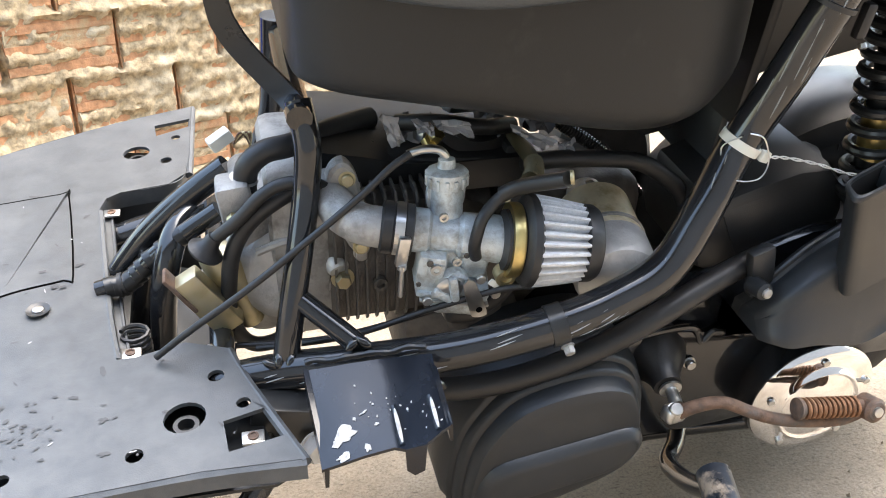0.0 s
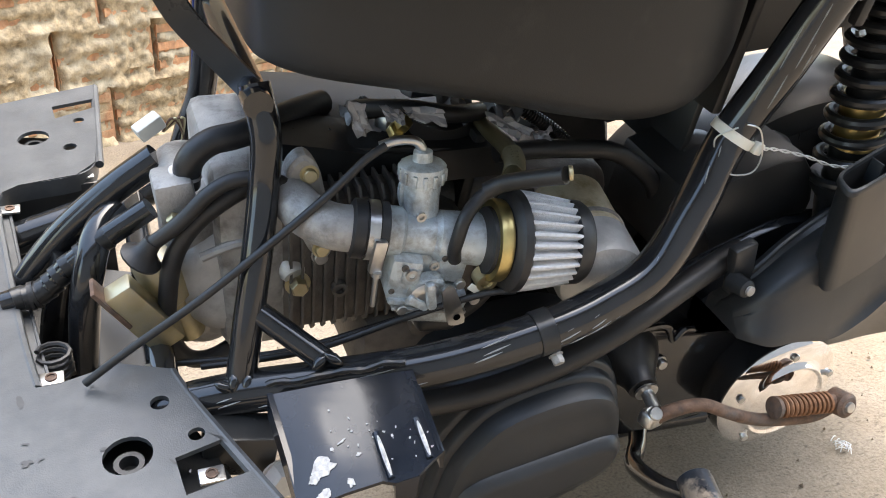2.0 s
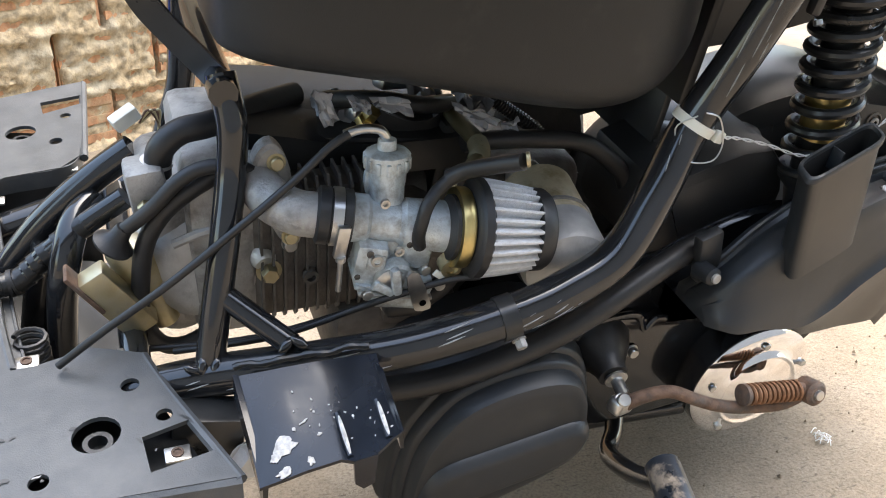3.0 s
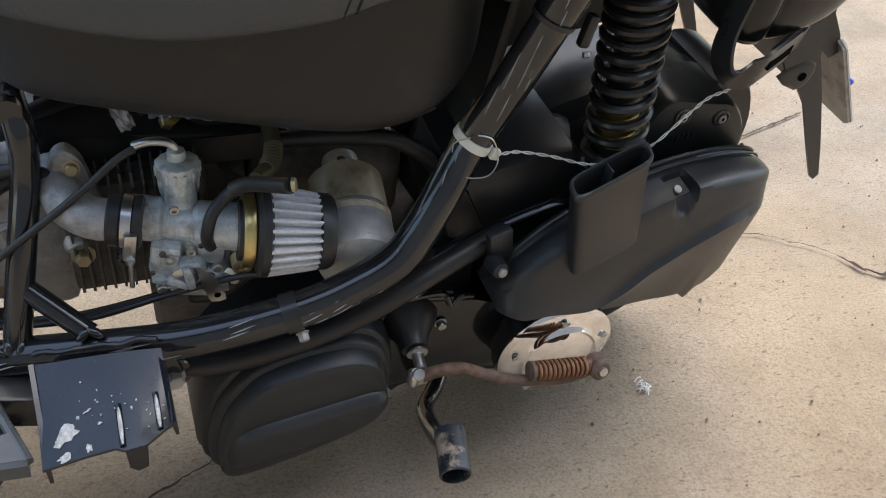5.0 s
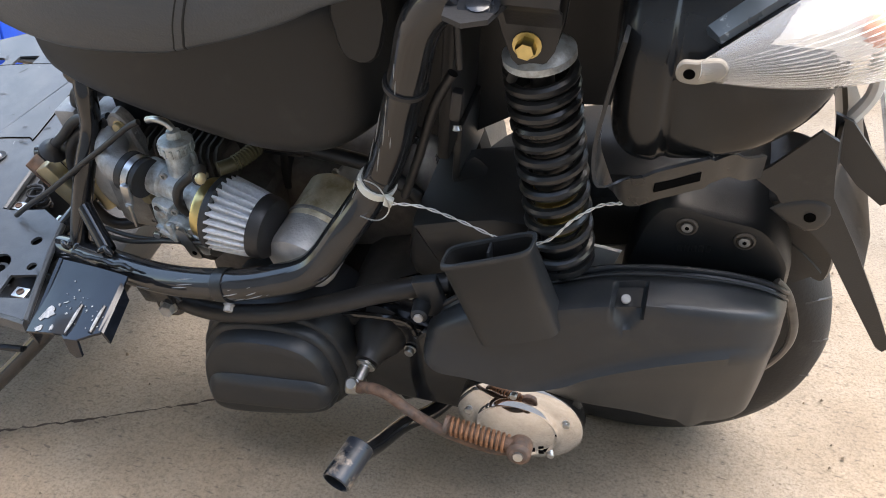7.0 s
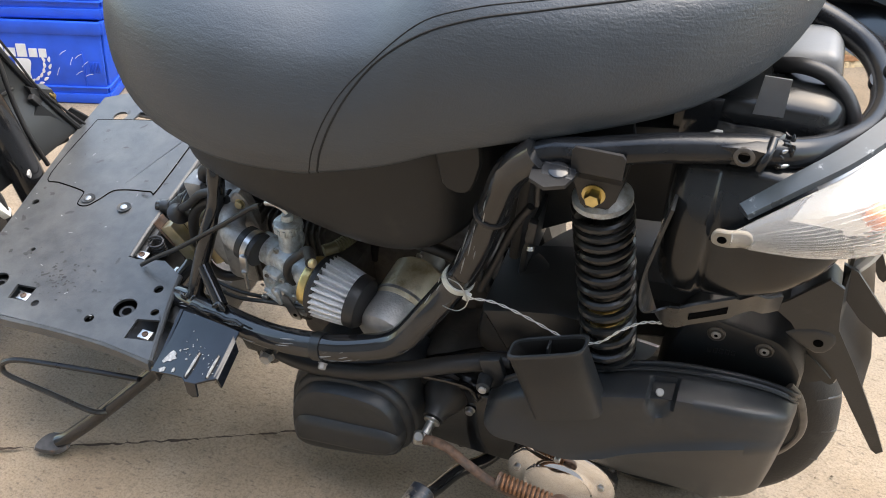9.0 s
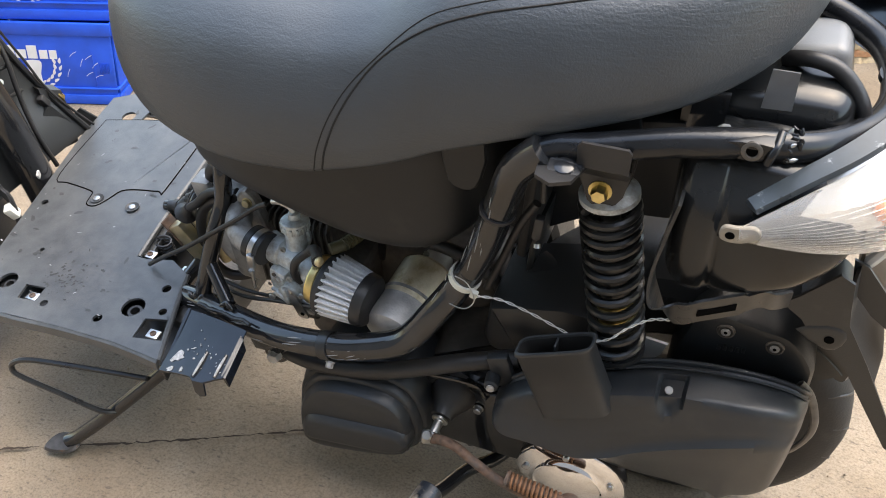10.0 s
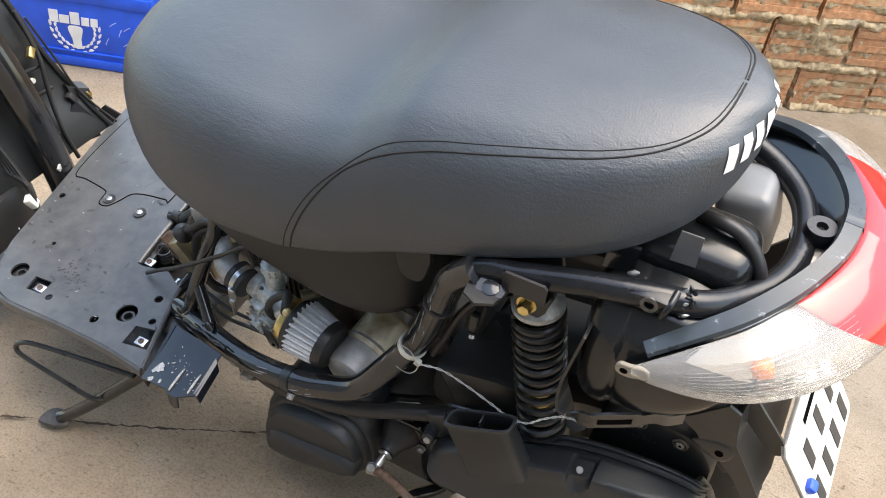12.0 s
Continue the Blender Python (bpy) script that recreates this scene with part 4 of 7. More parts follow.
    marks = [(-0.230, -0.155, 0.010, 0.006), (-0.301, -0.131, 0.008, 0.004), (-0.273, -0.111, 0.008, 0.003), (-0.076, -0.194, 0.006, 0.004), (-0.171, -0.186, 0.010, 0.003), (-0.073, -0.232, 0.006, 0.003), (-0.151, 0.036, 0.005, 0.003), (-0.128, 0.004, 0.005, 0.002), (-0.116, 0.039, 0.006, 0.003), (-0.242, 0.106, 0.007, 0.003)]
    marks += [(rng.gauss(-0.150, 0.016), rng.gauss(-0.190, 0.014), rng.uniform(0.0012, 0.0042), rng.uniform(0.0010, 0.0025)) for _ in range(46)]
    marks += [(rng.uniform(-0.28, -0.02), rng.uniform(-0.24, -0.13), rng.uniform(0.001, 0.004), rng.uniform(0.0008, 0.002)) for _ in range(24)]
    for i, (x, y, rx, ry) in enumerate(marks):
        turn, ring = rng.uniform(-0.4, 0.8), []
        for j in range(18):
            a = 2 * math.pi * j / 18
            k = 0.75 + 0.7 * noise.noise((math.cos(a) * 1.8, math.sin(a) * 1.8, i * 1.9))
            px, py = rx * k * math.cos(a), ry * k * math.sin(a)
            qx, qy = x + px * math.cos(turn) - py * math.sin(turn), y + px * math.sin(turn) + py * math.cos(turn)
            ring.append((qx, qy, z(qx) + (0.0018 if -0.34 < x < -0.12 and 0.0 < y < 0.185 else 0.0008)))
        bm = bmesh.new()
        bm.faces.new([bm.verts.new(p) for p in ring])
        part("water_mark", bm, M["smudge"], floor)
    # scuffs and damp smudges on the plate
    rng = random.Random(21)
    for i in range(70):
        x, y = rng.uniform(-0.32, 0.03), rng.uniform(-0.24, 0.20)
        if x > -0.115 and y > -0.13:
            continue
        big = i % 4 == 0
        rx, ry, turn = (rng.uniform(0.004, 0.010), rng.uniform(0.002, 0.005), rng.uniform(0, 3)) if big else (rng.uniform(0.0015, 0.005), rng.uniform(0.0006, 0.0014), rng.uniform(0, 3))
        ring = []
        for j in range(16):
            a = 2 * math.pi * j / 16
            k = 0.75 + 0.5 * noise.noise((math.cos(a) * 1.5, math.sin(a) * 1.5, i * 2.7))
            px, py = rx * k * math.cos(a), ry * k * math.sin(a)
            qx, qy = x + px * math.cos(turn) - py * math.sin(turn), y + px * math.sin(turn) + py * math.cos(turn)
            ring.append((qx, qy, z(qx) + (0.0015 if -0.33 < x < -0.125 and 0.0 < y < 0.185 else 0.0005)))
        bm = bmesh.new()
        bm.faces.new([bm.verts.new(p) for p in ring])
        part("smudge" if big else "scuff", bm, M["smudge" if big or i % 3 == 1 else "scuff"], floor)
    # bottom pan that closes the holes
    part("under_tray", pillow([(-0.30, -0.22), (-0.20, -0.262), (0.055, -0.268), (0.066, -0.262), (0.048, -0.20), (0.028, -0.145), (-0.05, -0.128), (-0.10, -0.115), (-0.13, 0.2), (-0.34, 0.18)], [(0.294, 0.0), (0.286, 0.004)], plane="xy", rounded=False), M["plastic"], floor)


make_floor()


def make_engine():
    engine = part("crankcase", pillow([(0.335, 0.266), (0.377, 0.281), (0.41, 0.289), (0.446, 0.293), (0.50, 0.284), (0.56, 0.270), (0.62, 0.250), (0.62, 0.170), (0.56, 0.150), (0.47, 0.145), (0.40, 0.150), (0.34, 0.165)], [(0.05, 0.0), (-0.150, 0.0), (-0.158, 0.003), (-0.160, 0.008)], res=3), M["gloss_black"], scooter, "glossy black painted crankcase side")
    part("flange", tube([(0.345, -0.157, 0.272), (0.377, -0.159, 0.283), (0.41, -0.159, 0.291), (0.446, -0.159, 0.2955), (0.472, -0.159, 0.293), (0.483, -0.160, 0.274), (0.496, -0.159, 0.285), (0.53, -0.158, 0.274)], 0.0036, n=8), M["gloss_black"], engine)
    part("upper_case", pillow([(0.40, 0.276), (0.44, 0.314), (0.47, 0.334), (0.52, 0.36), (0.62, 0.385), (0.64, 0.30), (0.56, 0.27)], [(-0.125, 0.0), (-0.135, 0.0), (-0.142, 0.005)], res=3), M["gloss_black"], engine)
    part("dusty_casting", pillow([(0.392, 0.26), (0.398, 0.292), (0.43, 0.308), (0.50, 0.322), (0.60, 0.33), (0.61, 0.27)], [(0.06, 0.0), (-0.118, 0.0), (-0.124, 0.004)], res=3), M["grime"], engine, "dust-covered top of the crankcase")
    part("intake_duct", pillow([(0.476, 0.345), (0.477, 0.405), (0.492, 0.424), (0.60, 0.446), (0.625, 0.37), (0.55, 0.33)], [(-0.02, 0.0), (-0.122, 0.0), (-0.131, 0.004), (-0.135, 0.012)], res=3), M["plastic"], engine, "black plastic intake duct")
    for x, z, y in ((0.4765, 0.331, -0.146), (0.473, 0.2505, -0.162)):
        part("screw", bolt((x, y, z), (0, -1, 0), 0.0055, 0.006, hexagon=False, washer=0.007), M["steel"], engine)
    # ribbed black side cover in front of the kick lever
    o = [(0.213, 0.168), (0.222, 0.228), (0.242, 0.266), (0.268, 0.292), (0.312, 0.306), (0.360, 0.307), (0.392, 0.291), (0.408, 0.256), (0.411, 0.208), (0.396, 0.172), (0.345, 0.146), (0.255, 0.122), (0.220, 0.134)]
    cov = part("side_cover", pillow(o, [(-0.10, -0.003), (-0.176, -0.003), (-0.180, 0.0), (-0.190, 0.0008), (-0.1925, 0.0028), (-0.1935, 0.0062), (-0.203, 0.0072), (-0.2055, 0.0092), (-0.2065, 0.0130), (-0.218, 0.0145), (-0.2225, 0.0172), (-0.2245, 0.0225), (-0.225, 0.030)]), M["cover_plastic"], scooter, "ribbed matt black engine side cover")
    part("lower_step", pillow([(0.240, 0.180), (0.247, 0.204), (0.262, 0.216), (0.300, 0.223), (0.350, 0.231), (0.378, 0.235), (0.390, 0.229), (0.390, 0.212), (0.374, 0.194), (0.335, 0.184), (0.272, 0.172), (0.246, 0.168)], [(-0.210, -0.009), (-0.222, -0.0065), (-0.2275, -0.005), (-0.2320, 0.0005), (-0.2335, 0.0025), (-0.2340, 0.007)]), M["cover_plastic"], cov)
    # chrome clutch cover
    c = (0.606, -0.150, 0.205)
    # wide black rim stands for the drive cover mirrored in the chrome's edge
    drum = part("clutch_housing", lathe(c, (0, -1, 0), [(0, 0.062), (0.024, 0.068), (0.028, 0.0702), (0.0445, 0.0702), (0.0458, 0.068)], 56), M["gloss_black"], scooter, "glossy black clutch housing, its rim standing for a dark reflection")
    disc = part("chrome_cover", lathe((c[0], -0.186, c[2]), (0, -1, 0), [(0.0080, 0.066), (0.0086, 0.0698), (0.0098, 0.0700), (0.0112, 0.0685), (0.0145, 0.062), (0.0180, 0.053), (0.0195, 0.0475), (0.0222, 0.0462), (0.0232, 0.0445), (0.0222, 0.0428), (0.0215, 0.0415), (0.0245, 0.034), (0.0280, 0.022), (0.0295, 0.010), (0.0298, 0.001)], 64), M["chrome"], drum, "polished chrome clutch cover", angle=50)
    for k in range(5):
        a = 0.4 + k * 2 * math.pi / 5
        part("screw", bolt((c[0] + 0.057 * math.cos(a), -0.2015, c[2] + 0.057 * math.sin(a)), (0, -1, 0), 0.004, 0.0035, hexagon=False), M["steel"], disc)
    for k in range(2):
        part("marking", box((c[0] + 0.018 + k * 0.010, -0.2112, c[2] - 0.028), (0.006, 0.0016, 0.007), 0, (12, 0, 10)), M["hole_and_print"], disc)
    # cylinder with its cooling fins, lying forward
    core = part("cylinder", box((0.185, -0.016, 0.366), (0.132, 0.142, 0.132), 0.012), M["fin"], scooter, "finned air-cooled cylinder")
    for i in range(13):
        x = 0.128 + i * 0.0095
        fin = pillow([(-0.092, 0.308), (-0.085, 0.300), (0.050, 0.300), (0.055, 0.308), (0.055, 0.430), (0.050, 0.440), (-0.084, 0.440), (-0.092, 0.430)], [(0, 0), (0.0022, 0)], rounded=False)
        bmesh.ops.transform(fin, verts=fin.verts, matrix=Matrix(((0, 1, 0, x), (1, 0, 0, 0), (0, 0, 1, 0), (0, 0, 0, 1))))
        part("fin", fin, M["fin"], core)
    part("cylinder_base", box((0.262, -0.045, 0.335), (0.06, 0.12, 0.11), 0.012), M["fin"], core)
    part("sump", box((0.252, -0.04, 0.262), (0.126, 0.12, 0.09), 0.02), M["fin"], scooter, "dark oily crankcase underside")
    cowl = part("engine_cowl", box((0.215, 0.012, 0.452), (0.20, 0.13, 0.014), 0.005, (4, 6, 0)), M["plastic"], scooter, "black plastic cooling cowl over the cylinder")
    part("cowl_side", box((0.300, 0.012, 0.405), (0.012, 0.12, 0.10), 0.004, (0, 8, 0)), M["plastic"], cowl)
    for x, y, z in ((0.235, -0.03, 0.467), (0.275, 0.02, 0.470)):
        part("cowl_bracket", box((x, y, z), (0.045, 0.018, 0.016), 0.005, (0, 12, 25)), M["steel"], cowl, "bare steel bracket")
    part("bolt", bolt((0.222, -0.055, 0.468), (0.3, -0.6, 0.8), 0.0075, 0.007), M["zinc"], cowl)
    part("taped_loom", tube([(0.20, -0.02, 0.475), (0.235, -0.045, 0.484), (0.275, -0.05, 0.478), (0.31, -0.03, 0.468)], 0.008, n=10), M["rubber"], scooter, "taped black wiring bundle")
    head = part("cylinder_head", box((0.10, -0.005, 0.372), (0.055, 0.165, 0.165), 0.012), M["old_alloy"], scooter, "dirty aluminium cylinder head")
    part("valve_cover", box((0.062, -0.005, 0.352), (0.05, 0.125, 0.150), 0.022, seg=4), M["old_alloy"], head)
    part("round_cover", lathe((0.086, -0.055, 0.352), (-0.15, -1, 0.12), [(-0.03, 0.060), (0.006, 0.061), (0.009, 0.059), (0.010, 0.053), (0.013, 0.050), (0.022, 0.044), (0.027, 0.030), (0.028, 0.010)], 44), M["dull_alloy"], head, "round dirty aluminium head cover")
    part("head_rib", tube([(0.060, -0.086, 0.392), (0.088, -0.088, 0.402), (0.116, -0.084, 0.396)], 0.004, n=8), M["old_alloy"], head)
    for k in range(3):
        a = 0.6 + 2.1 * k
        part("cover_screw", bolt((0.086 + 0.056 * math.cos(a), -0.064, 0.352 + 0.056 * math.sin(a)), (-0.1, -1, 0.1), 0.005, 0.004, hexagon=False), M["old_alloy"], head)
    for x, y, z, m in ((0.147, -0.090, 0.452, "steel"), (0.152, -0.092, 0.383, "steel")):
        part("screw", bolt((x, y, z), (0, -1, 0.1), 0.006, 0.006, hexagon=False, washer=0.007), M[m], head)
    so = part("hose_socket", box((0.047, -0.058, 0.430), (0.030, 0.034, 0.046), 0.005, (0, -6, 0)), M["old_alloy"], head, "scraped aluminium hose socket")
    part("bolt", bolt((0.044, -0.075, 0.424), (-0.1, -1, 0), 0.0065, 0.006), M["zinc_dull"], so)
    part("hose_ring", lathe((0.056, -0.055, 0.449), (0.15, -0.05, 1), [(0, 0.0118), (0.0, 0.0126), (0.003, 0.0126), (0.003, 0.0118)], 24), M["steel"], so)
    part("boss", lathe((0.128, -0.070, 0.372), (0.2, -0.9, -0.4), [(0, 0.012), (0.018, 0.011), (0.022, 0.009)], 16), M["dull_alloy"], head)
    part("bolt", bolt((0.135, -0.088, 0.354), (0, -1, 0.1), 0.0078, 0.010, washer=0.011), M["zinc_dull"], head, "zinc-plated flange bolt")
    part("stud", lathe((0.170, -0.088, 0.345), (0, -1, 0), [(0, 0.007), (0.007, 0.007), (0.007, 0.004), (0.002, 0.004)], 14), M["fin"], head)
    # rounded starter housing behind the filter
    d = Vector((-0.12, -0.98, -0.12)).normalized()
    o = Vector((0.381, -0.080, 0.393))
    st = part("starter_motor", lathe(o, d, [(-0.006, 0.024), (-0.002, 0.032), (0.004, 0.0375), (0.060, 0.0375), (0.062, 0.0360)], 40), M["alloy"], scooter, "stained aluminium starter motor housing")
    part("end_dome", lathe(o, d, [(-0.034, 0.012), (-0.030, 0.018), (-0.014, 0.020), (-0.003, 0.022)], 32), M["dull_alloy"], st)
    part("end_cap", lathe(o, d, [(0.060, 0.0356), (0.062, 0.0384), (0.092, 0.0384), (0.100, 0.0360), (0.105, 0.027), (0.106, 0.010)], 40), M["dull_alloy"], st, "dull grey end cap")
    part("flange_ring", lathe(o, d, [(0.050, 0.0372), (0.0505, 0.0392), (0.0535, 0.0392), (0.054, 0.0372)], 40), M["old_alloy"], st)
    part("screw", bolt(o + Vector((-0.004, 0.0, 0.030)), -d, 0.004, 0.004, hexagon=False), M["steel"], st)
    part("crankcase_block", box((0.36, 0.02, 0.30), (0.20, 0.13, 0.20), 0.025, seg=3), M["fin"], scooter, "dirty aluminium crankcase casting")
    part("rear_casting", pillow([(0.41, 0.30), (0.40, 0.40), (0.43, 0.45), (0.47, 0.46), (0.50, 0.42), (0.52, 0.33), (0.50, 0.28)], [(0.12, 0), (0.060, 0), (0.050, 0.008)]), M["grime"], engine)
    part("breather_can", lathe((0.515, -0.05, 0.40), (1, -0.35, 0.05), [(0, 0.035), (0.002, 0.038), (0.10, 0.038), (0.11, 0.034)], 28), M["plastic"], scooter, "black plastic breather can")
    return engine


make_engine()


def make_carburettor():
    ax = Vector((0.965, -0.22, -0.12)).normalized()
    p = Vector((0.180, -0.142, 0.437))
    body = bmesh.new()
    add_lathe(body, p, ax, [(0, 0.0195), (0.024, 0.0195), (0.027, 0.0165), (0.050, 0.0165), (0.054, 0.0200), (0.096, 0.0215)], 28)
    carb = part("carburettor", body, M["carb_alloy"], scooter, "bright zinc-alloy slide carburettor")
    part("slide_chamber", lathe((0.222, -0.150, 0.388), (0.0, 0.15, 1), [(0, 0.0150), (0.045, 0.0150), (0.050, 0.0138), (0.090, 0.0138)], 24), M["carb_alloy"], carb)
    part("bowl_flange", box((0.224, -0.156, 0.386), (0.066, 0.040, 0.010), 0.003, (0, 9, -12)), M["carb_alloy"], carb)
    part("jet_block", box((0.204, -0.158, 0.406), (0.026, 0.030, 0.034), 0.005, (0, 9, -12)), M["carb_alloy"], carb)
    part("jet_block", box((0.244, -0.158, 0.416), (0.026, 0.028, 0.046), 0.007, (0, 9, -12)), M["carb_alloy"], carb)
    part("round_boss", lathe((0.221, -0.168, 0.394), (0, -1, -0.1), [(0, 0.015), (0.009, 0.0145), (0.011, 0.012)], 22), M["carb_alloy"], carb)
    bowl = box((0.229, -0.156, 0.370), (0.048, 0.036, 0.028), 0.007, (0, 9, -7), seg=3)
    part("float_bowl", bowl, M["carb_alloy"], carb)
    part("bowl_plug", lathe((0.226, -0.158, 0.356), (0.1, 0, -1), [(0, 0.011), (0.006, 0.011), (0.010, 0.008)], 14), M["dull_alloy"], carb)
    cap = bmesh.new()
    add_lathe(cap, (0.2222, -0.1370, 0.4715), (0.0, 0.15, 1), [(0, 0.0150), (0.001, 0.0180), (0.013, 0.0180), (0.015, 0.0160), (0.0165, 0.0080), (0.024, 0.0072), (0.025, 0.005)], 28)
    cap = part("cap", cap, M["carb_alloy"], carb, "round screw cap")
    for k in range(14):
        a = k * math.pi / 7
        part("grip", box((0.2222 + 0.0176 * math.cos(a), -0.1362 + 0.0176 * math.sin(a), 0.4785), (0.003, 0.0035, 0.010), 0.0009, (0, 0, math.degrees(a))), M["carb_alloy"], cap)
    for sg in (-1, 1):
        part("web", pillow([(0.2222 + sg * 0.012, 0.470), (0.2222 + sg * 0.0165, 0.468), (0.2222 + sg * 0.0172, 0.458), (0.2222 + sg * 0.015, 0.448), (0.2222 + sg * 0.010, 0.442)], [(-0.130, 0.001), (-0.131, 0), (-0.135, 0), (-0.136, 0.001)], res=2), M["carb_alloy"], carb)
    part("bowl_lip", box((0.222, -0.157, 0.3815), (0.064, 0.041, 0.005), 0.002, (0, 9, -7)), M["carb_alloy"], carb)
    part("pump_boss", lathe((0.216, -0.171, 0.393), (0, -1, -0.1), [(0, 0.013), (0.008, 0.0125), (0.010, 0.010), (0.011, 0.006)], 24), M["steel"], carb)
    part("side_boss", box((0.206, -0.170, 0.409), (0.016, 0.012, 0.016), 0.004, (0, 9, -12)), M["carb_alloy"], carb)
    part("drain_rubber", box((0.234, -0.158, 0.353), (0.036, 0.030, 0.018), 0.007, (0, 6, 0), seg=3), M["rubber"], carb)
    part("drain_hose", tube([(0.25, -0.165, 0.358), (0.262, -0.17, 0.372), (0.270, -0.172, 0.385)], 0.009, n=12), M["rubber"], carb)
    part("cable_elbow", tube([(0.222, -0.133, 0.496), (0.216, -0.132, 0.503), (0.203, -0.130, 0.504), (0.190, -0.127, 0.499)], 0.0038, n=10), M["steel"], carb, "bright cable elbow")
    for x, z, r in ((0.214, 0.455, 0.004), (0.216, 0.437, 0.0045), (0.223, 0.418, 0.004), (0.205, 0.412, 0.005)):
        part("port", lathe((x, -0.160 if z > 0.43 else -0.174, z), (0, -1, 0), [(0, r), (0.003, r), (0.003, r * 0.55), (0.0006, r * 0.5)], 14), M["steel"], carb)
    for x, z in ((0.196, 0.386), (0.236, 0.392), (0.243, 0.402), (0.257, 0.384)):
        part("screw", bolt((x, -0.180, z), (0, -1, 0), 0.0045, 0.004, hexagon=False), M["steel"], carb)
    part("pump_bar", box((0.219, -0.184, 0.396), (0.008, 0.008, 0.026), 0.003, (0, -8, 0)), M["carb_alloy"], carb)
    part("pump_arm", box((0.210, -0.181, 0.388), (0.022, 0.006, 0.008), 0.0025, (0, 35, 0)), M["carb_alloy"], carb)
    for x, z, r in ((0.200, 0.418, 0.0030), (0.232, 0.422, 0.0026), (0.190, 0.398, 0.0024), (0.252, 0.428, 0.0028)):
        part("drilling", lathe((x, -0.1735, z), (0, -1, 0), [(0, r), (0.0012, r), (0.0012, r * 0.7), (0.0002, r * 0.6)], 12), M["fin"], carb)
    part("bowl_rim", box((0.224, -0.158, 0.3755), (0.062, 0.042, 0.003), 0.001, (0, 9, -7)), M["dull_alloy"], carb)
    lever = pillow([(0.226, 0.402), (0.236, 0.404), (0.248, 0.372), (0.246, 0.366), (0.237, 0.366), (0.233, 0.372)], [(-0.186, 0), (-0.189, 0)], res=2)
    l = part("lever", lever, M["steel"], carb)
    part("lever_hole", lathe((0.241, -0.1892, 0.374), (0, -1, 0), [(0, 0.003), (0.0004, 0.003)], 12), M["hole_and_print"], l)
    part("choke_boss", lathe((0.264, -0.176, 0.404), (0, -1, -0.1), [(0, 0.009), (0.012, 0.009), (0.012, 0.0055), (0.010, 0.005)], 16), M["zinc_dull"], carb)
    part("choke_lever", box((0.256, -0.186, 0.396), (0.016, 0.002, 0.006), 0.0008, (0, 40, 0)), M["nylon"], carb)
    carb.location = (0.001, 0.014, -0.008)
    # rubber joint and its clip, manifold to the head
    rub = part("rubber_joint", lathe(p - ax * 0.018, ax, [(0, 0.0195), (0.002, 0.0225), (0.010, 0.0225), (0.011, 0.0212), (0.020, 0.0212), (0.021, 0.0222), (0.027, 0.0222), (0.028, 0.0195)], 30), M["rubber"], scooter, "black rubber intake joint")
    cl = part("hose_clip", lathe(p - ax * 0.006, ax, [(0, 0.0222), (0, 0.0229), (0.008, 0.0229), (0.008, 0.0222)], 30), M["steel"], rub)
    part("clip_housing", box((0.176, -0.166, 0.430), (0.010, 0.006, 0.028), 0.0015, (0, 9, 0)), M["steel"], cl)
    part("clip_screw", lathe((0.175, -0.168, 0.418), (-0.05, 0, -1), [(0, 0.004), (0.004, 0.004), (0.004, 0.0022), (0.032, 0.0022)], 10), M["steel"], cl)
    man = tube([(0.170, -0.140, 0.438), (0.150, -0.136, 0.441), (0.135, -0.122, 0.444), (0.127, -0.100, 0.447), (0.124, -0.075, 0.448)], lambda s: 0.0178 - 0.001 * s, n=22)
    m = part("intake_manifold", man, M["old_alloy"], scooter, "cast aluminium intake manifold")
    fl = part("flange", pillow([(0.128, 0.475), (0.139, 0.481), (0.149, 0.469), (0.153, 0.452), (0.160, 0.420), (0.161, 0.396), (0.157, 0.385), (0.147, 0.388), (0.138, 0.403), (0.124, 0.440), (0.123, 0.460)], [(-0.085, 0), (-0.098, 0.0), (-0.101, 0.003)]), M["old_alloy"], m)
    for x, z in ((0.141, 0.466), (0.151, 0.396)):
        part("screw", bolt((x, -0.101, z), (0, -1, 0.15), 0.0055, 0.005, hexagon=False, washer=0.0075), M["zinc_dull"], fl)


make_carburettor()


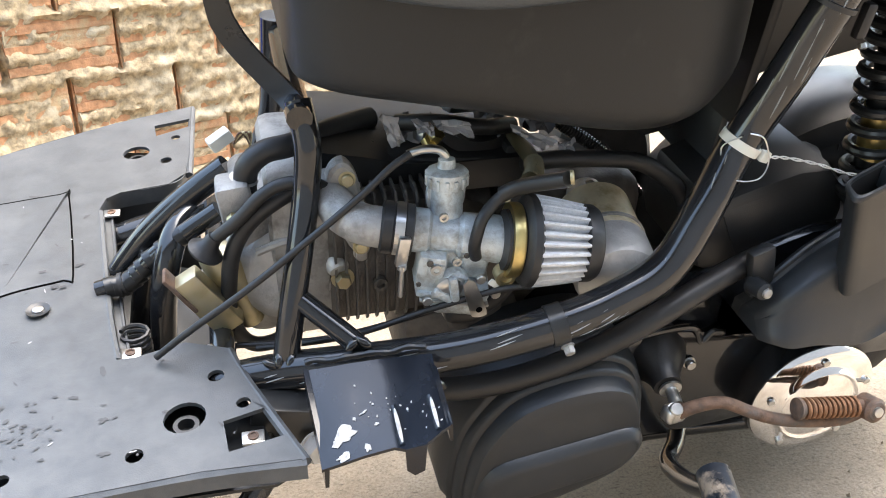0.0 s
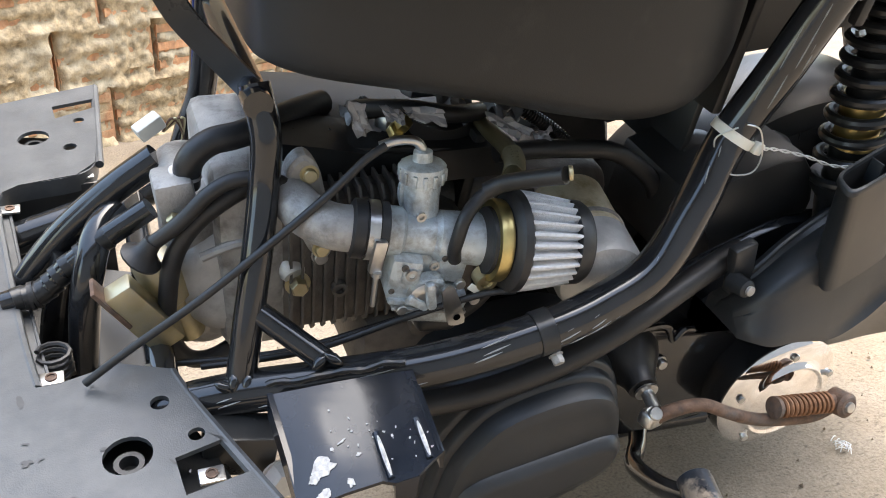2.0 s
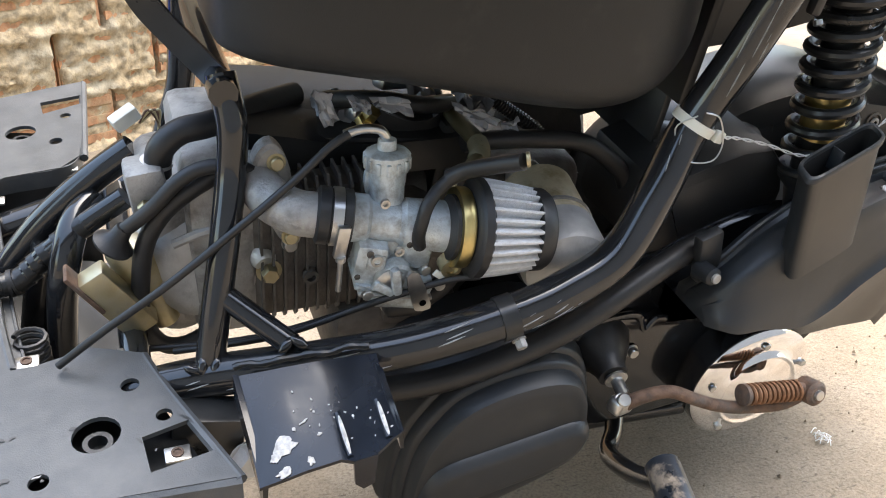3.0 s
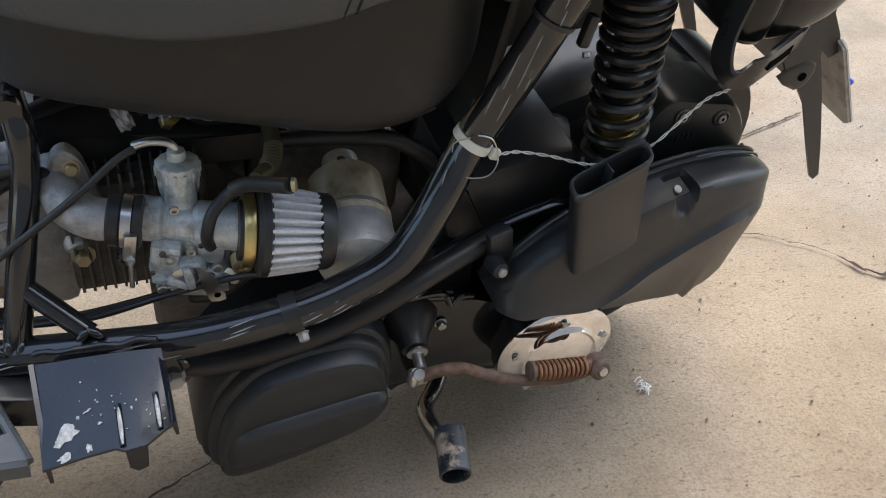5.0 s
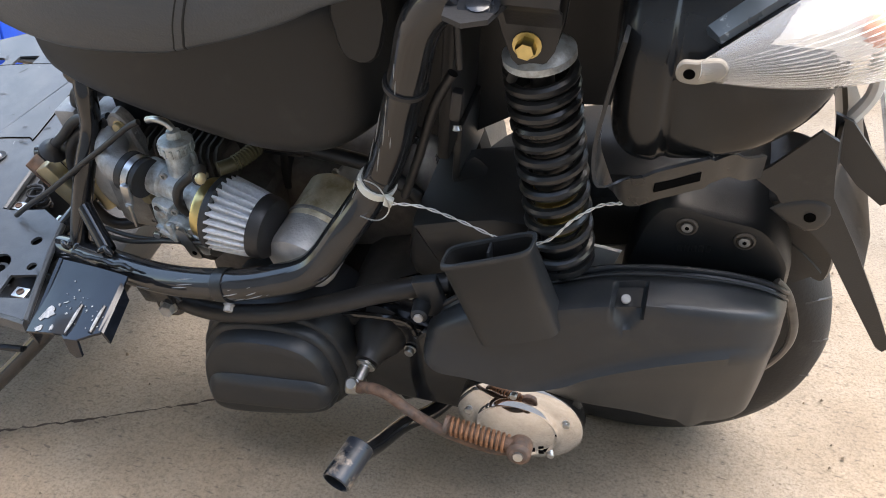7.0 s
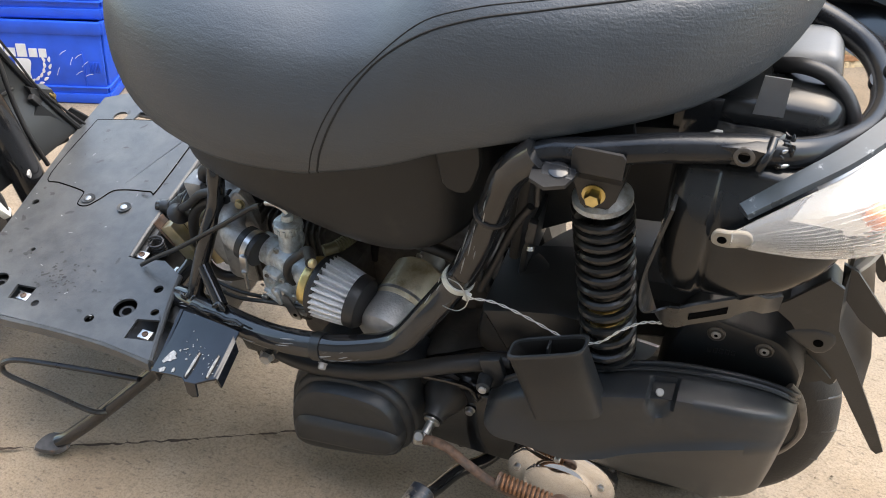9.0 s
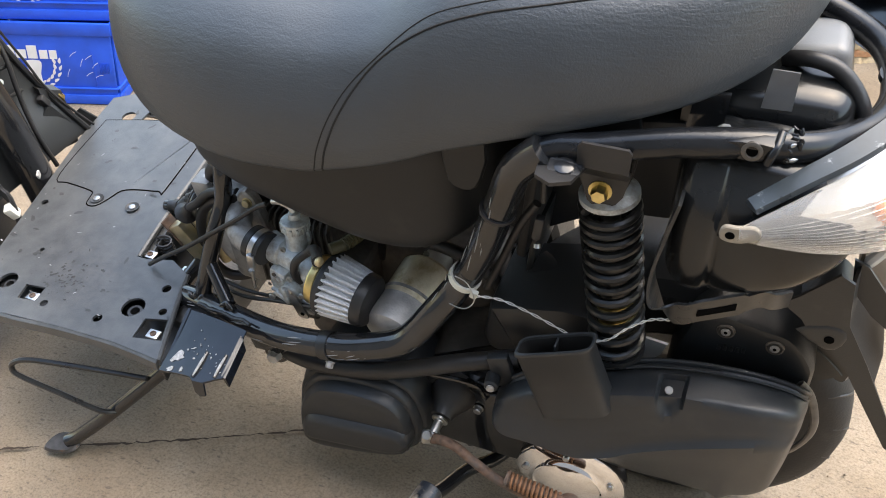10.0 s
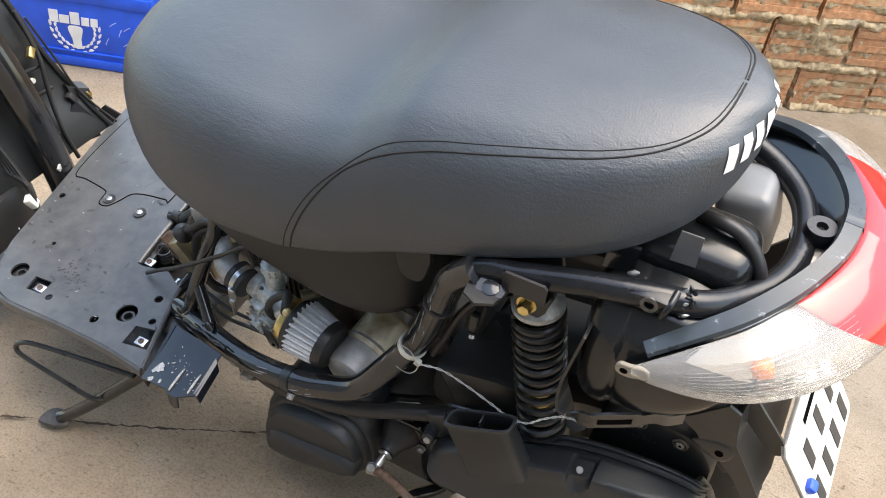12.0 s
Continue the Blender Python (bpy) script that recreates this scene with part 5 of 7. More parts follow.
def make_filter():
    ax = Vector((0.990, -0.115, -0.105)).normalized()
    p = Vector((0.264, -0.160, 0.4265))
    u = ax.orthogonal().normalized()
    v = ax.cross(u)
    f = part("air_filter", lathe(p, ax, [(0.0, 0.026), (0.013, 0.028), (0.016, 0.037), (0.0185, 0.0400), (0.0245, 0.0405), (0.0265, 0.038)], 44), M["rubber"], scooter, "cone-shaped pod air filter with white pleats")
    part("clamp_band", lathe(p + ax * 0.003, ax, [(0, 0.0275), (0, 0.0318), (0.0015, 0.0325), (0.0085, 0.0325), (0.010, 0.0318), (0.010, 0.0275)], 44), M["zinc"], f, "brass-coloured clamp band")
    part("band_screw", bolt(p + ax * 0.004 + Vector((0, 0.010, 0.031)), (0, 0.3, 0.9), 0.004, 0.004, hexagon=False), M["zinc_dull"], f)
    pl = bmesh.new()
    n = 27
    wave = (0.0026, 0.0022, -0.0008, -0.0052, -0.0052, -0.0008, 0.0022)
    rings = []
    for s, r in ((0.023, 0.0370), (0.025, 0.0378), (0.040, 0.0360), (0.056, 0.0336), (0.070, 0.0312), (0.072, 0.0306)):
        ring = []
        for j in range(n * 7):
            a = 2 * math.pi * j / (n * 7)
            q = r + wave[j % 7] + 0.0004 * noise.noise((j * 0.9, s * 60, 2))
            ring.append(p + ax * s + q * (u * math.cos(a) + v * math.sin(a)))
        rings.append(ring)
    add_loft(pl, rings)
    part("pleats", pl, M["gauze"], f, "white pleated gauze")
    part("end_cap", lathe(p + ax * 0.067, ax, [(0, 0.0320), (0.001, 0.0342), (0.010, 0.0336), (0.014, 0.031), (0.0155, 0.025), (0.0150, 0.013)], 44), M["rubber"], f)


make_filter()


def make_transmission_cover():
    """The long moulded cover over the belt drive, with its snorkel."""
    st = [  # x, lip y z, crease y z, fold y z, bottom y z
        (0.508, -0.170, 0.330, -0.196, 0.330, -0.208, 0.318, -0.176, 0.302), (0.515, -0.178, 0.345, -0.206, 0.343, -0.222, 0.322, -0.180, 0.300), (0.530, -0.184, 0.368, -0.214, 0.363, -0.230, 0.321, -0.185, 0.293), (0.560, -0.180, 0.390, -0.214, 0.383, -0.229, 0.319, -0.186, 0.285), (0.610, -0.166, 0.403, -0.209, 0.401, -0.224, 0.308, -0.192, 0.274),
        (0.650, -0.154, 0.409, -0.204, 0.412, -0.217, 0.319, -0.189, 0.253), (0.680, -0.146, 0.414, -0.200, 0.419, -0.212, 0.338, -0.187, 0.248), (0.720, -0.140, 0.418, -0.193, 0.423, -0.207, 0.358, -0.184, 0.246), (0.760, -0.137, 0.420, -0.187, 0.420, -0.202, 0.374, -0.183, 0.244), (0.790, -0.133, 0.417, -0.182, 0.418, -0.195, 0.380, -0.178, 0.243), (0.815, -0.130, 0.412, -0.175, 0.414, -0.186, 0.380, -0.172, 0.247), (0.831, -0.128, 0.406, -0.167, 0.407, -0.176, 0.374, -0.165, 0.257), (0.839, -0.125, 0.399, -0.158, 0.399, -0.163, 0.382, -0.146, 0.256), (0.845, -0.116, 0.388, -0.138, 0.387, -0.142, 0.368, -0.132, 0.290), (0.848, -0.105, 0.372, -0.118, 0.371, -0.120, 0.356, -0.114, 0.318)]
    rows = lerp_rows(st, 18)
    rings = []
    for x, ly, lz, cy, cz, fy, fz, by, bz in rows:
        L, C, F, B = Vector((ly, lz)), Vector((cy, cz)), Vector((fy, fz)), Vector((by, bz))
        ledge = 0.003 * max(0.0, min(1.0, (x - 0.60) / 0.05)) * max(0.0, min(1.0, (0.845 - x) / 0.05))
        tab = 0.012 * max(0.0, 1 - abs(x - 0.782) / 0.014)
        groove = ledge * 1.2
        sec = [L, L.lerp(C, 0.10) + Vector((0, -0.0030)), L.lerp(C, 0.22) + Vector((0, 0.0005)), L.lerp(C, 0.34) + Vector((0, 0.0022)), L.lerp(C, 0.40) + Vector((0, 0.0026)), L.lerp(C, 0.66) + Vector((0, 0.0028)), L.lerp(C, 0.84) + Vector((0, 0.0022)), L.lerp(C, 0.95) + Vector((0, 0.0002)), C + Vector((0, -0.0050)), C.lerp(F, 0.22) + Vector((0.0014, 0)), C.lerp(F, 0.32) + Vector((0.0018, 0)), C.lerp(F, 0.38) + Vector((0.0020, 0)), C.lerp(F, 0.55) + Vector((0.0022, 0)), C.lerp(F, 0.78) + Vector((0.0012 + groove * 0.5, 0)), C.lerp(F, 0.92) + Vector((0.001 + groove, 0)), F + Vector((0.0008 + groove * 0.6, -0.001)), F + Vector((-ledge * 0.7, -0.006)), F.lerp(B, 0.12) + Vector((-ledge, -0.003)), F.lerp(B, 0.3) + Vector((-ledge, 0)), F.lerp(B, 0.6) + Vector((0.001 - ledge * 0.6, 0)), F.lerp(B, 0.92) + Vector((0.001, -tab * 0.6)), B + Vector((0.004, -tab - 0.003))]
        # screw recess: a slot through the rounded shoulder
        k = max(0.0, min(1.0, (x - 0.6895) / 0.0030)) * max(0.0, min(1.0, (0.7195 - x) / 0.0030))
        k2 = max(0.0, min(1.0, (x - 0.6925) / 0.006)) * max(0.0, min(1.0, (0.7165 - x) / 0.006))
        k3 = max(0.0, min(1.0, (x - 0.6965) / 0.007)) * max(0.0, min(1.0, (0.7125 - x) / 0.007))
        dent = {4: (0.001, -0.0075), 5: (0.001, -0.0100), 6: (0.004, -0.0105), 7: (0.0075, -0.0095), 8: (0.0100, -0.0060), 9: (0.0100, 0), 10: (0.0090, 0)}
        out = []
        for i, q in enumerate(sec):
            d = dent.get(i, (0, 0))
            kk = k2 if i == 9 else k3 if i == 10 else k
            out.append((x, q.x + d[0] * kk, q.y + d[1] * kk))
        rings.append([(x, min(-0.09, ly + 0.012), lz - 0.055), (x, min(-0.09, ly + 0.010), lz - 0.003)] + out + [(x, -0.09, bz + 0.01)])
    cov = part("drive_cover", loft(rings), M["cover_plastic"], scooter, "matt black plastic belt-drive cover", angle=46)
    part("lip", tube([(x, ly + 0.002, lz + 0.0015) for x, ly, lz, *_ in rows[20::3]], 0.0030, n=8, raw=True), M["cover_plastic"], cov)
    part("lip", tube([(x, ly - 0.0085, lz + 0.0030) for x, ly, lz, *_ in rows[74::3]], 0.0014, n=6, raw=True), M["cover_plastic"], cov)
    part("rear_lip", tube([(0.833, -0.112, 0.399), (0.846, -0.110, 0.383), (0.857, -0.108, 0.356), (0.8635, -0.107, 0.328), (0.862, -0.107, 0.300), (0.850, -0.108, 0.270), (0.83, -0.11, 0.245)], 0.0055, n=10, flat=0.6), M["scuff_case"], cov, "pale worn edge of the inner case")
    part("screw", bolt((0.7015, -0.1785, 0.4135), (0, -0.42, 0.9), 0.0046, 0.0030, hexagon=False), M["old_alloy"], cov)
    for at, ax in (((0.503, -0.181, 0.361), (0.12, -1, 0.15)),):
        bo = part("screw_boss", lathe(at, ax, [(0.004, 0.0095), (0.022, 0.0085), (0.024, 0.006)], 16), M["cover_plastic"], cov)
        part("boss_plate", box((0.512, -0.180, 0.372), (0.026, 0.012, 0.052), 0.003, (0, -12, 8)), M["cover_plastic"], bo)
        q = Vector(at) + Vector(ax).normalized() * 0.023
        part("screw", bolt(q, ax, 0.0048, 0.003, hexagon=False), M["old_alloy"], bo)
    # flat snorkel, open on top
    sn = bmesh.new()
    axis0, axis1 = Vector((0.611, -0.206, 0.378)), Vector((0.583, -0.2165, 0.491))
    along = Vector((0.935, 0.14, 0.31)).normalized()
    across = Vector((0.1, 1, 0.18)).normalized()

    def mouth(c, half, w):
        ring = []
        for j in range(24):
            a = 2 * math.pi * j / 24
            cs, s = math.cos(a), math.sin(a)
            ring.append(c + along * (half * math.copysign(abs(cs) ** 0.35, cs)) + across * (w * math.copysign(abs(s) ** 0.45, s)))
        return ring

    add_loft(sn, [mouth(axis0, 0.0395, 0.016), mouth(axis1 - Vector((0, 0, 0.007)), 0.0405, 0.0118), mouth(axis1 - Vector((0, 0, 0.005)), 0.0424, 0.0136), mouth(axis1 - Vector((0, 0, 0.001)), 0.0424, 0.0136), mouth(axis1, 0.0418, 0.0130), mouth(axis1, 0.0394, 0.0106), mouth(axis1 - Vector((0, 0, 0.003)), 0.0388, 0.0100)], cap=False)
    # inner skin coloured near-black for the shade deep in the duct
    duct = loft([mouth(axis1 - Vector((0, 0, 0.0025)), 0.0389, 0.0101), mouth(axis0.lerp(axis1, 0.08), 0.033, 0.0065)], cap=False)
    part("snorkel", sn, M["cover_plastic"], cov, "flat open snorkel", angle=50)
    part("duct", duct, M["thread_and_duct"], cov, "inside of the snorkel, blackened for the shade in it")
    part("snorkel_rib", box(axis1 + across * 0.004 - Vector((0, 0, 0.012)), (0.002, 0.014, 0.02), 0.0005), M["cover_plastic"], cov)
    # gear case with its embossed marks behind the cover
    gc = part("gear_case", pillow([(0.690, 0.360), (0.700, 0.420), (0.712, 0.452), (0.728, 0.466), (0.750, 0.464), (0.782, 0.458), (0.812, 0.452), (0.836, 0.425), (0.846, 0.390), (0.83, 0.30), (0.70, 0.30)], [(-0.02, 0), (-0.092, 0), (-0.099, 0.004), (-0.101, 0.010)]), M["cover_plastic"], scooter, "black gear case")
    for x, z in ((0.745, 0.4435), (0.798, 0.4357)):
        s = part("screw_seat", lathe((x, -0.098, z), (0, -1, 0.1), [(0, 0.0105), (0.005, 0.0100), (0.006, 0.008), (0.004, 0.007)], 18), M["scuff_case"], gc)
        part("screw", bolt((x, -0.102, z), (0, -1, 0.1), 0.0052, 0.002, hexagon=False), M["old_alloy"], s)
        part("socket", lathe((x, -0.1045, z + 0.0003), (0, -1, 0.1), [(0, 0.0022), (0.0008, 0.0022)], 6), M["hole_and_print"], s)
    part("shim_plate", pillow([(0.650, 0.360), (0.656, 0.397), (0.688, 0.393), (0.682, 0.372), (0.672, 0.358)], [(-0.096, 0), (-0.099, 0.001)], rounded=False), M["plate"], gc, "pale sheet tab")
    for k in range(5):
        part("embossed_mark", box((0.742 + k * 0.0065, -0.1015, 0.414 + k * 0.001), (0.004, 0.0012, 0.008), 0.0003), M["plastic"], gc)
    part("rear_flap", pillow([(0.815, 0.450), (0.845, 0.452), (0.871, 0.435), (0.888, 0.394), (0.889, 0.355), (0.875, 0.352), (0.850, 0.375), (0.83, 0.41)], [(0.05, 0.0), (-0.052, 0.0), (-0.056, 0.003)]), M["plastic"], scooter, "black mudguard flap behind the gear case")


make_transmission_cover()


def make_shock():
    a, b = Vector((0.607, -0.142, 0.662)), Vector((0.640, -0.145, 0.395))
    d = (b - a).normalized()
    sh = part("shock_absorber", lathe(a, d, [(0.02, 0.010), (0.060, 0.010), (0.062, 0.016), (0.17, 0.0185), (0.25, 0.0185), (0.27, 0.012)], 24), M["satin_black"], scooter, "rear shock absorber with black coil spring")
    part("eye", lathe(a + Vector((0, 0.014, 0)), (0, -1, 0), [(0, 0.014), (0.028, 0.014)], 20), M["dull_alloy"], sh)
    part("spring_cap", lathe(a + d * 0.010, d, [(0, 0.016), (0.004, 0.024), (0.008, 0.0295), (0.014, 0.0295), (0.015, 0.027)], 36), M["carb_alloy"], sh, "cast aluminium spring cap")
    u = d.orthogonal().normalized()
    v = d.cross(u)
    pts, turns, length = [], 12.25, 0.206
    for i in range(int(turns * 22) + 1):
        k = i / 22
        s = 0.031 + length * (0.62 * (k / turns) + 0.38 * (k / turns) ** 2)
        ang = 2 * math.pi * k
        pts.append(a + d * s + 0.0265 * (u * math.cos(ang) + v * math.sin(ang)))
    part("spring", tube(pts, 0.0050, n=9, raw=True), M["satin_black"], sh)
    part("sticker", lathe(a + d * 0.150, d, [(0, 0.0192), (0.05, 0.0192)], 24), M["zinc"], sh)
    part("lower_cup", lathe(a + d * 0.236, d, [(0, 0.030), (0.006, 0.030), (0.02, 0.02), (0.05, 0.016)], 28), M["satin_black"], sh)
    part("bolt", bolt((0.605, -0.167, 0.664), (0.05, -1, 0.05), 0.0080, 0.010, washer=0.0112), M["zinc"], sh, "yellow zinc-plated bolt")


make_shock()


def make_wheel():
    c = (0.705, 0.0, 0.2175)
    prof = [(-0.040, 0.127), (-0.047, 0.150), (-0.051, 0.175), (-0.048, 0.195), (-0.040, 0.208), (-0.022, 0.216), (0, 0.2175), (0.022, 0.216), (0.040, 0.208), (0.048, 0.195), (0.051, 0.175), (0.047, 0.150), (0.040, 0.127)]
    w = part("rear_wheel", lathe(c, (0, 1, 0), [(-0.035, 0.02), (-0.035, 0.045), (-0.015, 0.06), (-0.030, 0.115), (-0.042, 0.130), (0.042, 0.130), (0.030, 0.115), (0.015, 0.06), (0.035, 0.045), (0.035, 0.02)], 48), M["dull_alloy"], scooter, "small rear wheel")
    bm = lathe(c, (0, 1, 0), prof, 96, cap=False)
    tyre = part("tyre", bm, M["tyre"], w, "worn black tyre")
    for k in range(20):
        a = k * 2 * math.pi / 20
        for side in (-1, 1):
            pts = []
            for t in range(6):
                y = side * (0.010 + 0.036 * t / 5)
                rr = 0.2172 - 0.010 * (abs(y) / 0.04) ** 3 - (0.006 if t == 5 else 0)
                ang = a + 0.16 * t / 5 + (0.1 if side > 0 else 0)
                pts.append((c[0] + rr * math.cos(ang), y, c[2] + rr * math.sin(ang)))
            part("tread_groove", tube(pts, 0.0018, n=5, raw=True), M["rubber"], tyre)
    # inner mudguard over the wheel
    for name, r, a0, a1, w2 in (("mudguard", 0.250, 62, 176, 0.060), ("mudguard_tail", 0.236, 40, 66, 0.058)):
        bm = bmesh.new()
        rings = []
        for i in range(25):
            ang = radians(a0 + (a1 - a0) * i / 24)
            ring = []
            for y, dr in ((-w2, -0.035), (-w2, -0.006), (-w2 + 0.012, 0.0), (0, 0.004), (w2 - 0.012, 0), (w2, -0.006), (w2, -0.035), (w2 - 0.003, -0.035), (w2 - 0.003, -0.008), (0, 0.0), (-w2 + 0.003, -0.008), (-w2 + 0.003, -0.035)):
                ring.append((c[0] + (r + dr) * math.cos(ang), y, c[2] + (r + dr) * math.sin(ang)))
            rings.append(ring)
        add_loft(bm, rings)
        part(name, bm, M["cover_plastic"], scooter, "black plastic inner mudguard")


make_wheel()


def make_kick_and_stands():
    k = part("kick_starter", tube([(0.433, -0.222, 0.246), (0.445, -0.226, 0.2550), (0.460, -0.231, 0.2620), (0.474, -0.235, 0.2620), (0.495, -0.240, 0.2525), (0.518, -0.245, 0.2435), (0.545, -0.249, 0.2375), (0.590, -0.252, 0.2330), (0.616, -0.251, 0.2400)], lambda s: 0.0070 - 0.0010 * math.sin(s * 3.1), n=14), M["rust"], scooter, "rusty kick-start lever with coil-covered pedal")
    part("shaft", lathe((0.4385, -0.150, 0.2635), (-0.10, -1, -0.16), [(0.040, 0.0065), (0.0485, 0.0065), (0.0487, 0.0112), (0.0510, 0.0112), (0.0520, 0.0062), (0.070, 0.0062)], 22), M["steel"], k)
    part("shaft_collar", lathe((0.4385, -0.142, 0.2635), (-0.10, -1, -0.16), [(0, 0.034), (0.014, 0.032), (0.026, 0.027), (0.036, 0.020), (0.044, 0.0155), (0.0535, 0.0140), (0.0545, 0.008)], 40), M["rubber"], k, "black case boss round the kick shaft", angle=60)
    part("boss", box((0.4285, -0.2205, 0.2455), (0.024, 0.017, 0.017), 0.005, (0, 12, 18), seg=3), M["steel"], k)
    part("pinch_bolt", bolt((0.4268, -0.2230, 0.2520), (-0.05, -0.60, 0.8), 0.0066, 0.006, hexagon=False, washer=0.0072), M["steel"], k)
    a, e = Vector((0.5385, -0.250, 0.2560)), Vector((0.618, -0.253, 0.2460))
    way = (e - a).normalized()
    u = way.orthogonal().normalized()
    v = way.cross(u)
    part("pedal", lathe(a, way, [(0, 0.0065), (0.0008, 0.0105), (0.0048, 0.0105), (0.0060, 0.0072), (0.074, 0.0072)], 18), M["rust"], k)
    turns = [a + way * (0.008 + 0.060 * i / 176) + 0.0088 * (u * math.cos(i * 2 * math.pi / 16) + v * math.sin(i * 2 * math.pi / 16)) for i in range(177)]
    part("pedal_spring", tube(turns, 0.0019, n=6, raw=True), M["rust_spring"], k, "rust-orange coil")
    knuckle = part("pedal_knuckle", lathe(e + Vector((0.001, 0.010, -0.006)), (0.05, -0.9, 0.35), [(0, 0.009), (0.003, 0.0125), (0.020, 0.0125), (0.023, 0.009)], 20), M["rust"], k)
    part("pedal_pin", lathe(e + Vector((0.002, -0.011, 0.002)), (0.05, -0.9, 0.35), [(0, 0.0055), (0.003, 0.005), (0.0035, 0.003)], 14), M["steel"], knuckle)
    cs = part("centre_stand", tube([(0.52, -0.10, 0.125), (0.49, -0.150, 0.120), (0.462, -0.185, 0.130), (0.450, -0.240, 0.165), (0.444, -0.285, 0.205)], 0.010, n=12), M["gloss_black"], scooter, "black centre stand arm with scuffed foot pedal")
    part("pedal", lathe((0.449, -0.272, 0.214), (-0.22, -0.95, -0.05), [(0, 0.0150), (0.001, 0.0162), (0.049, 0.0162), (0.050, 0.0152), (0.050, 0.0140), (0.004, 0.0135)], 24), M["worn_blue"], cs, "worn blue-black pedal tube with bare edges")
    part("leg", tube([(0.44, -0.12, 0.10), (0.47, -0.12, 0.11), (0.60, -0.12, 0.10)], 0.011), M["gloss_black"], cs)
    s = part("side_stand", tube([(0.055, -0.215, 0.262), (0.02, -0.237, 0.225), (-0.06, -0.284, 0.152), (-0.115, -0.312, 0.106), (-0.135, -0.322, 0.094)], 0.0105, n=14), M["gloss_black"], scooter, "black side stand standing on the concrete")
    part("foot", pillow([(-0.165, -0.345), (-0.130, -0.340), (-0.118, -0.325), (-0.125, -0.308), (-0.155, -0.308), (-0.168, -0.325)], [(0.083, 0.003), (0.088, 0.0), (0.092, 0.003)], plane="xy"), M["worn_steel"], s, "worn bare steel foot plate")
    part("wire_loop", tube([(0.005, -0.252, 0.222), (-0.09, -0.268, 0.226), (-0.175, -0.282, 0.226), (-0.203, -0.289, 0.219), (-0.212, -0.293, 0.207), (-0.200, -0.296, 0.196), (-0.129, -0.298, 0.188), (-0.065, -0.296, 0.172), (-0.048, -0.285, 0.162)], 0.0042, n=8), M["satin_black"], s, "bent wire kick loop")


make_kick_and_stands()


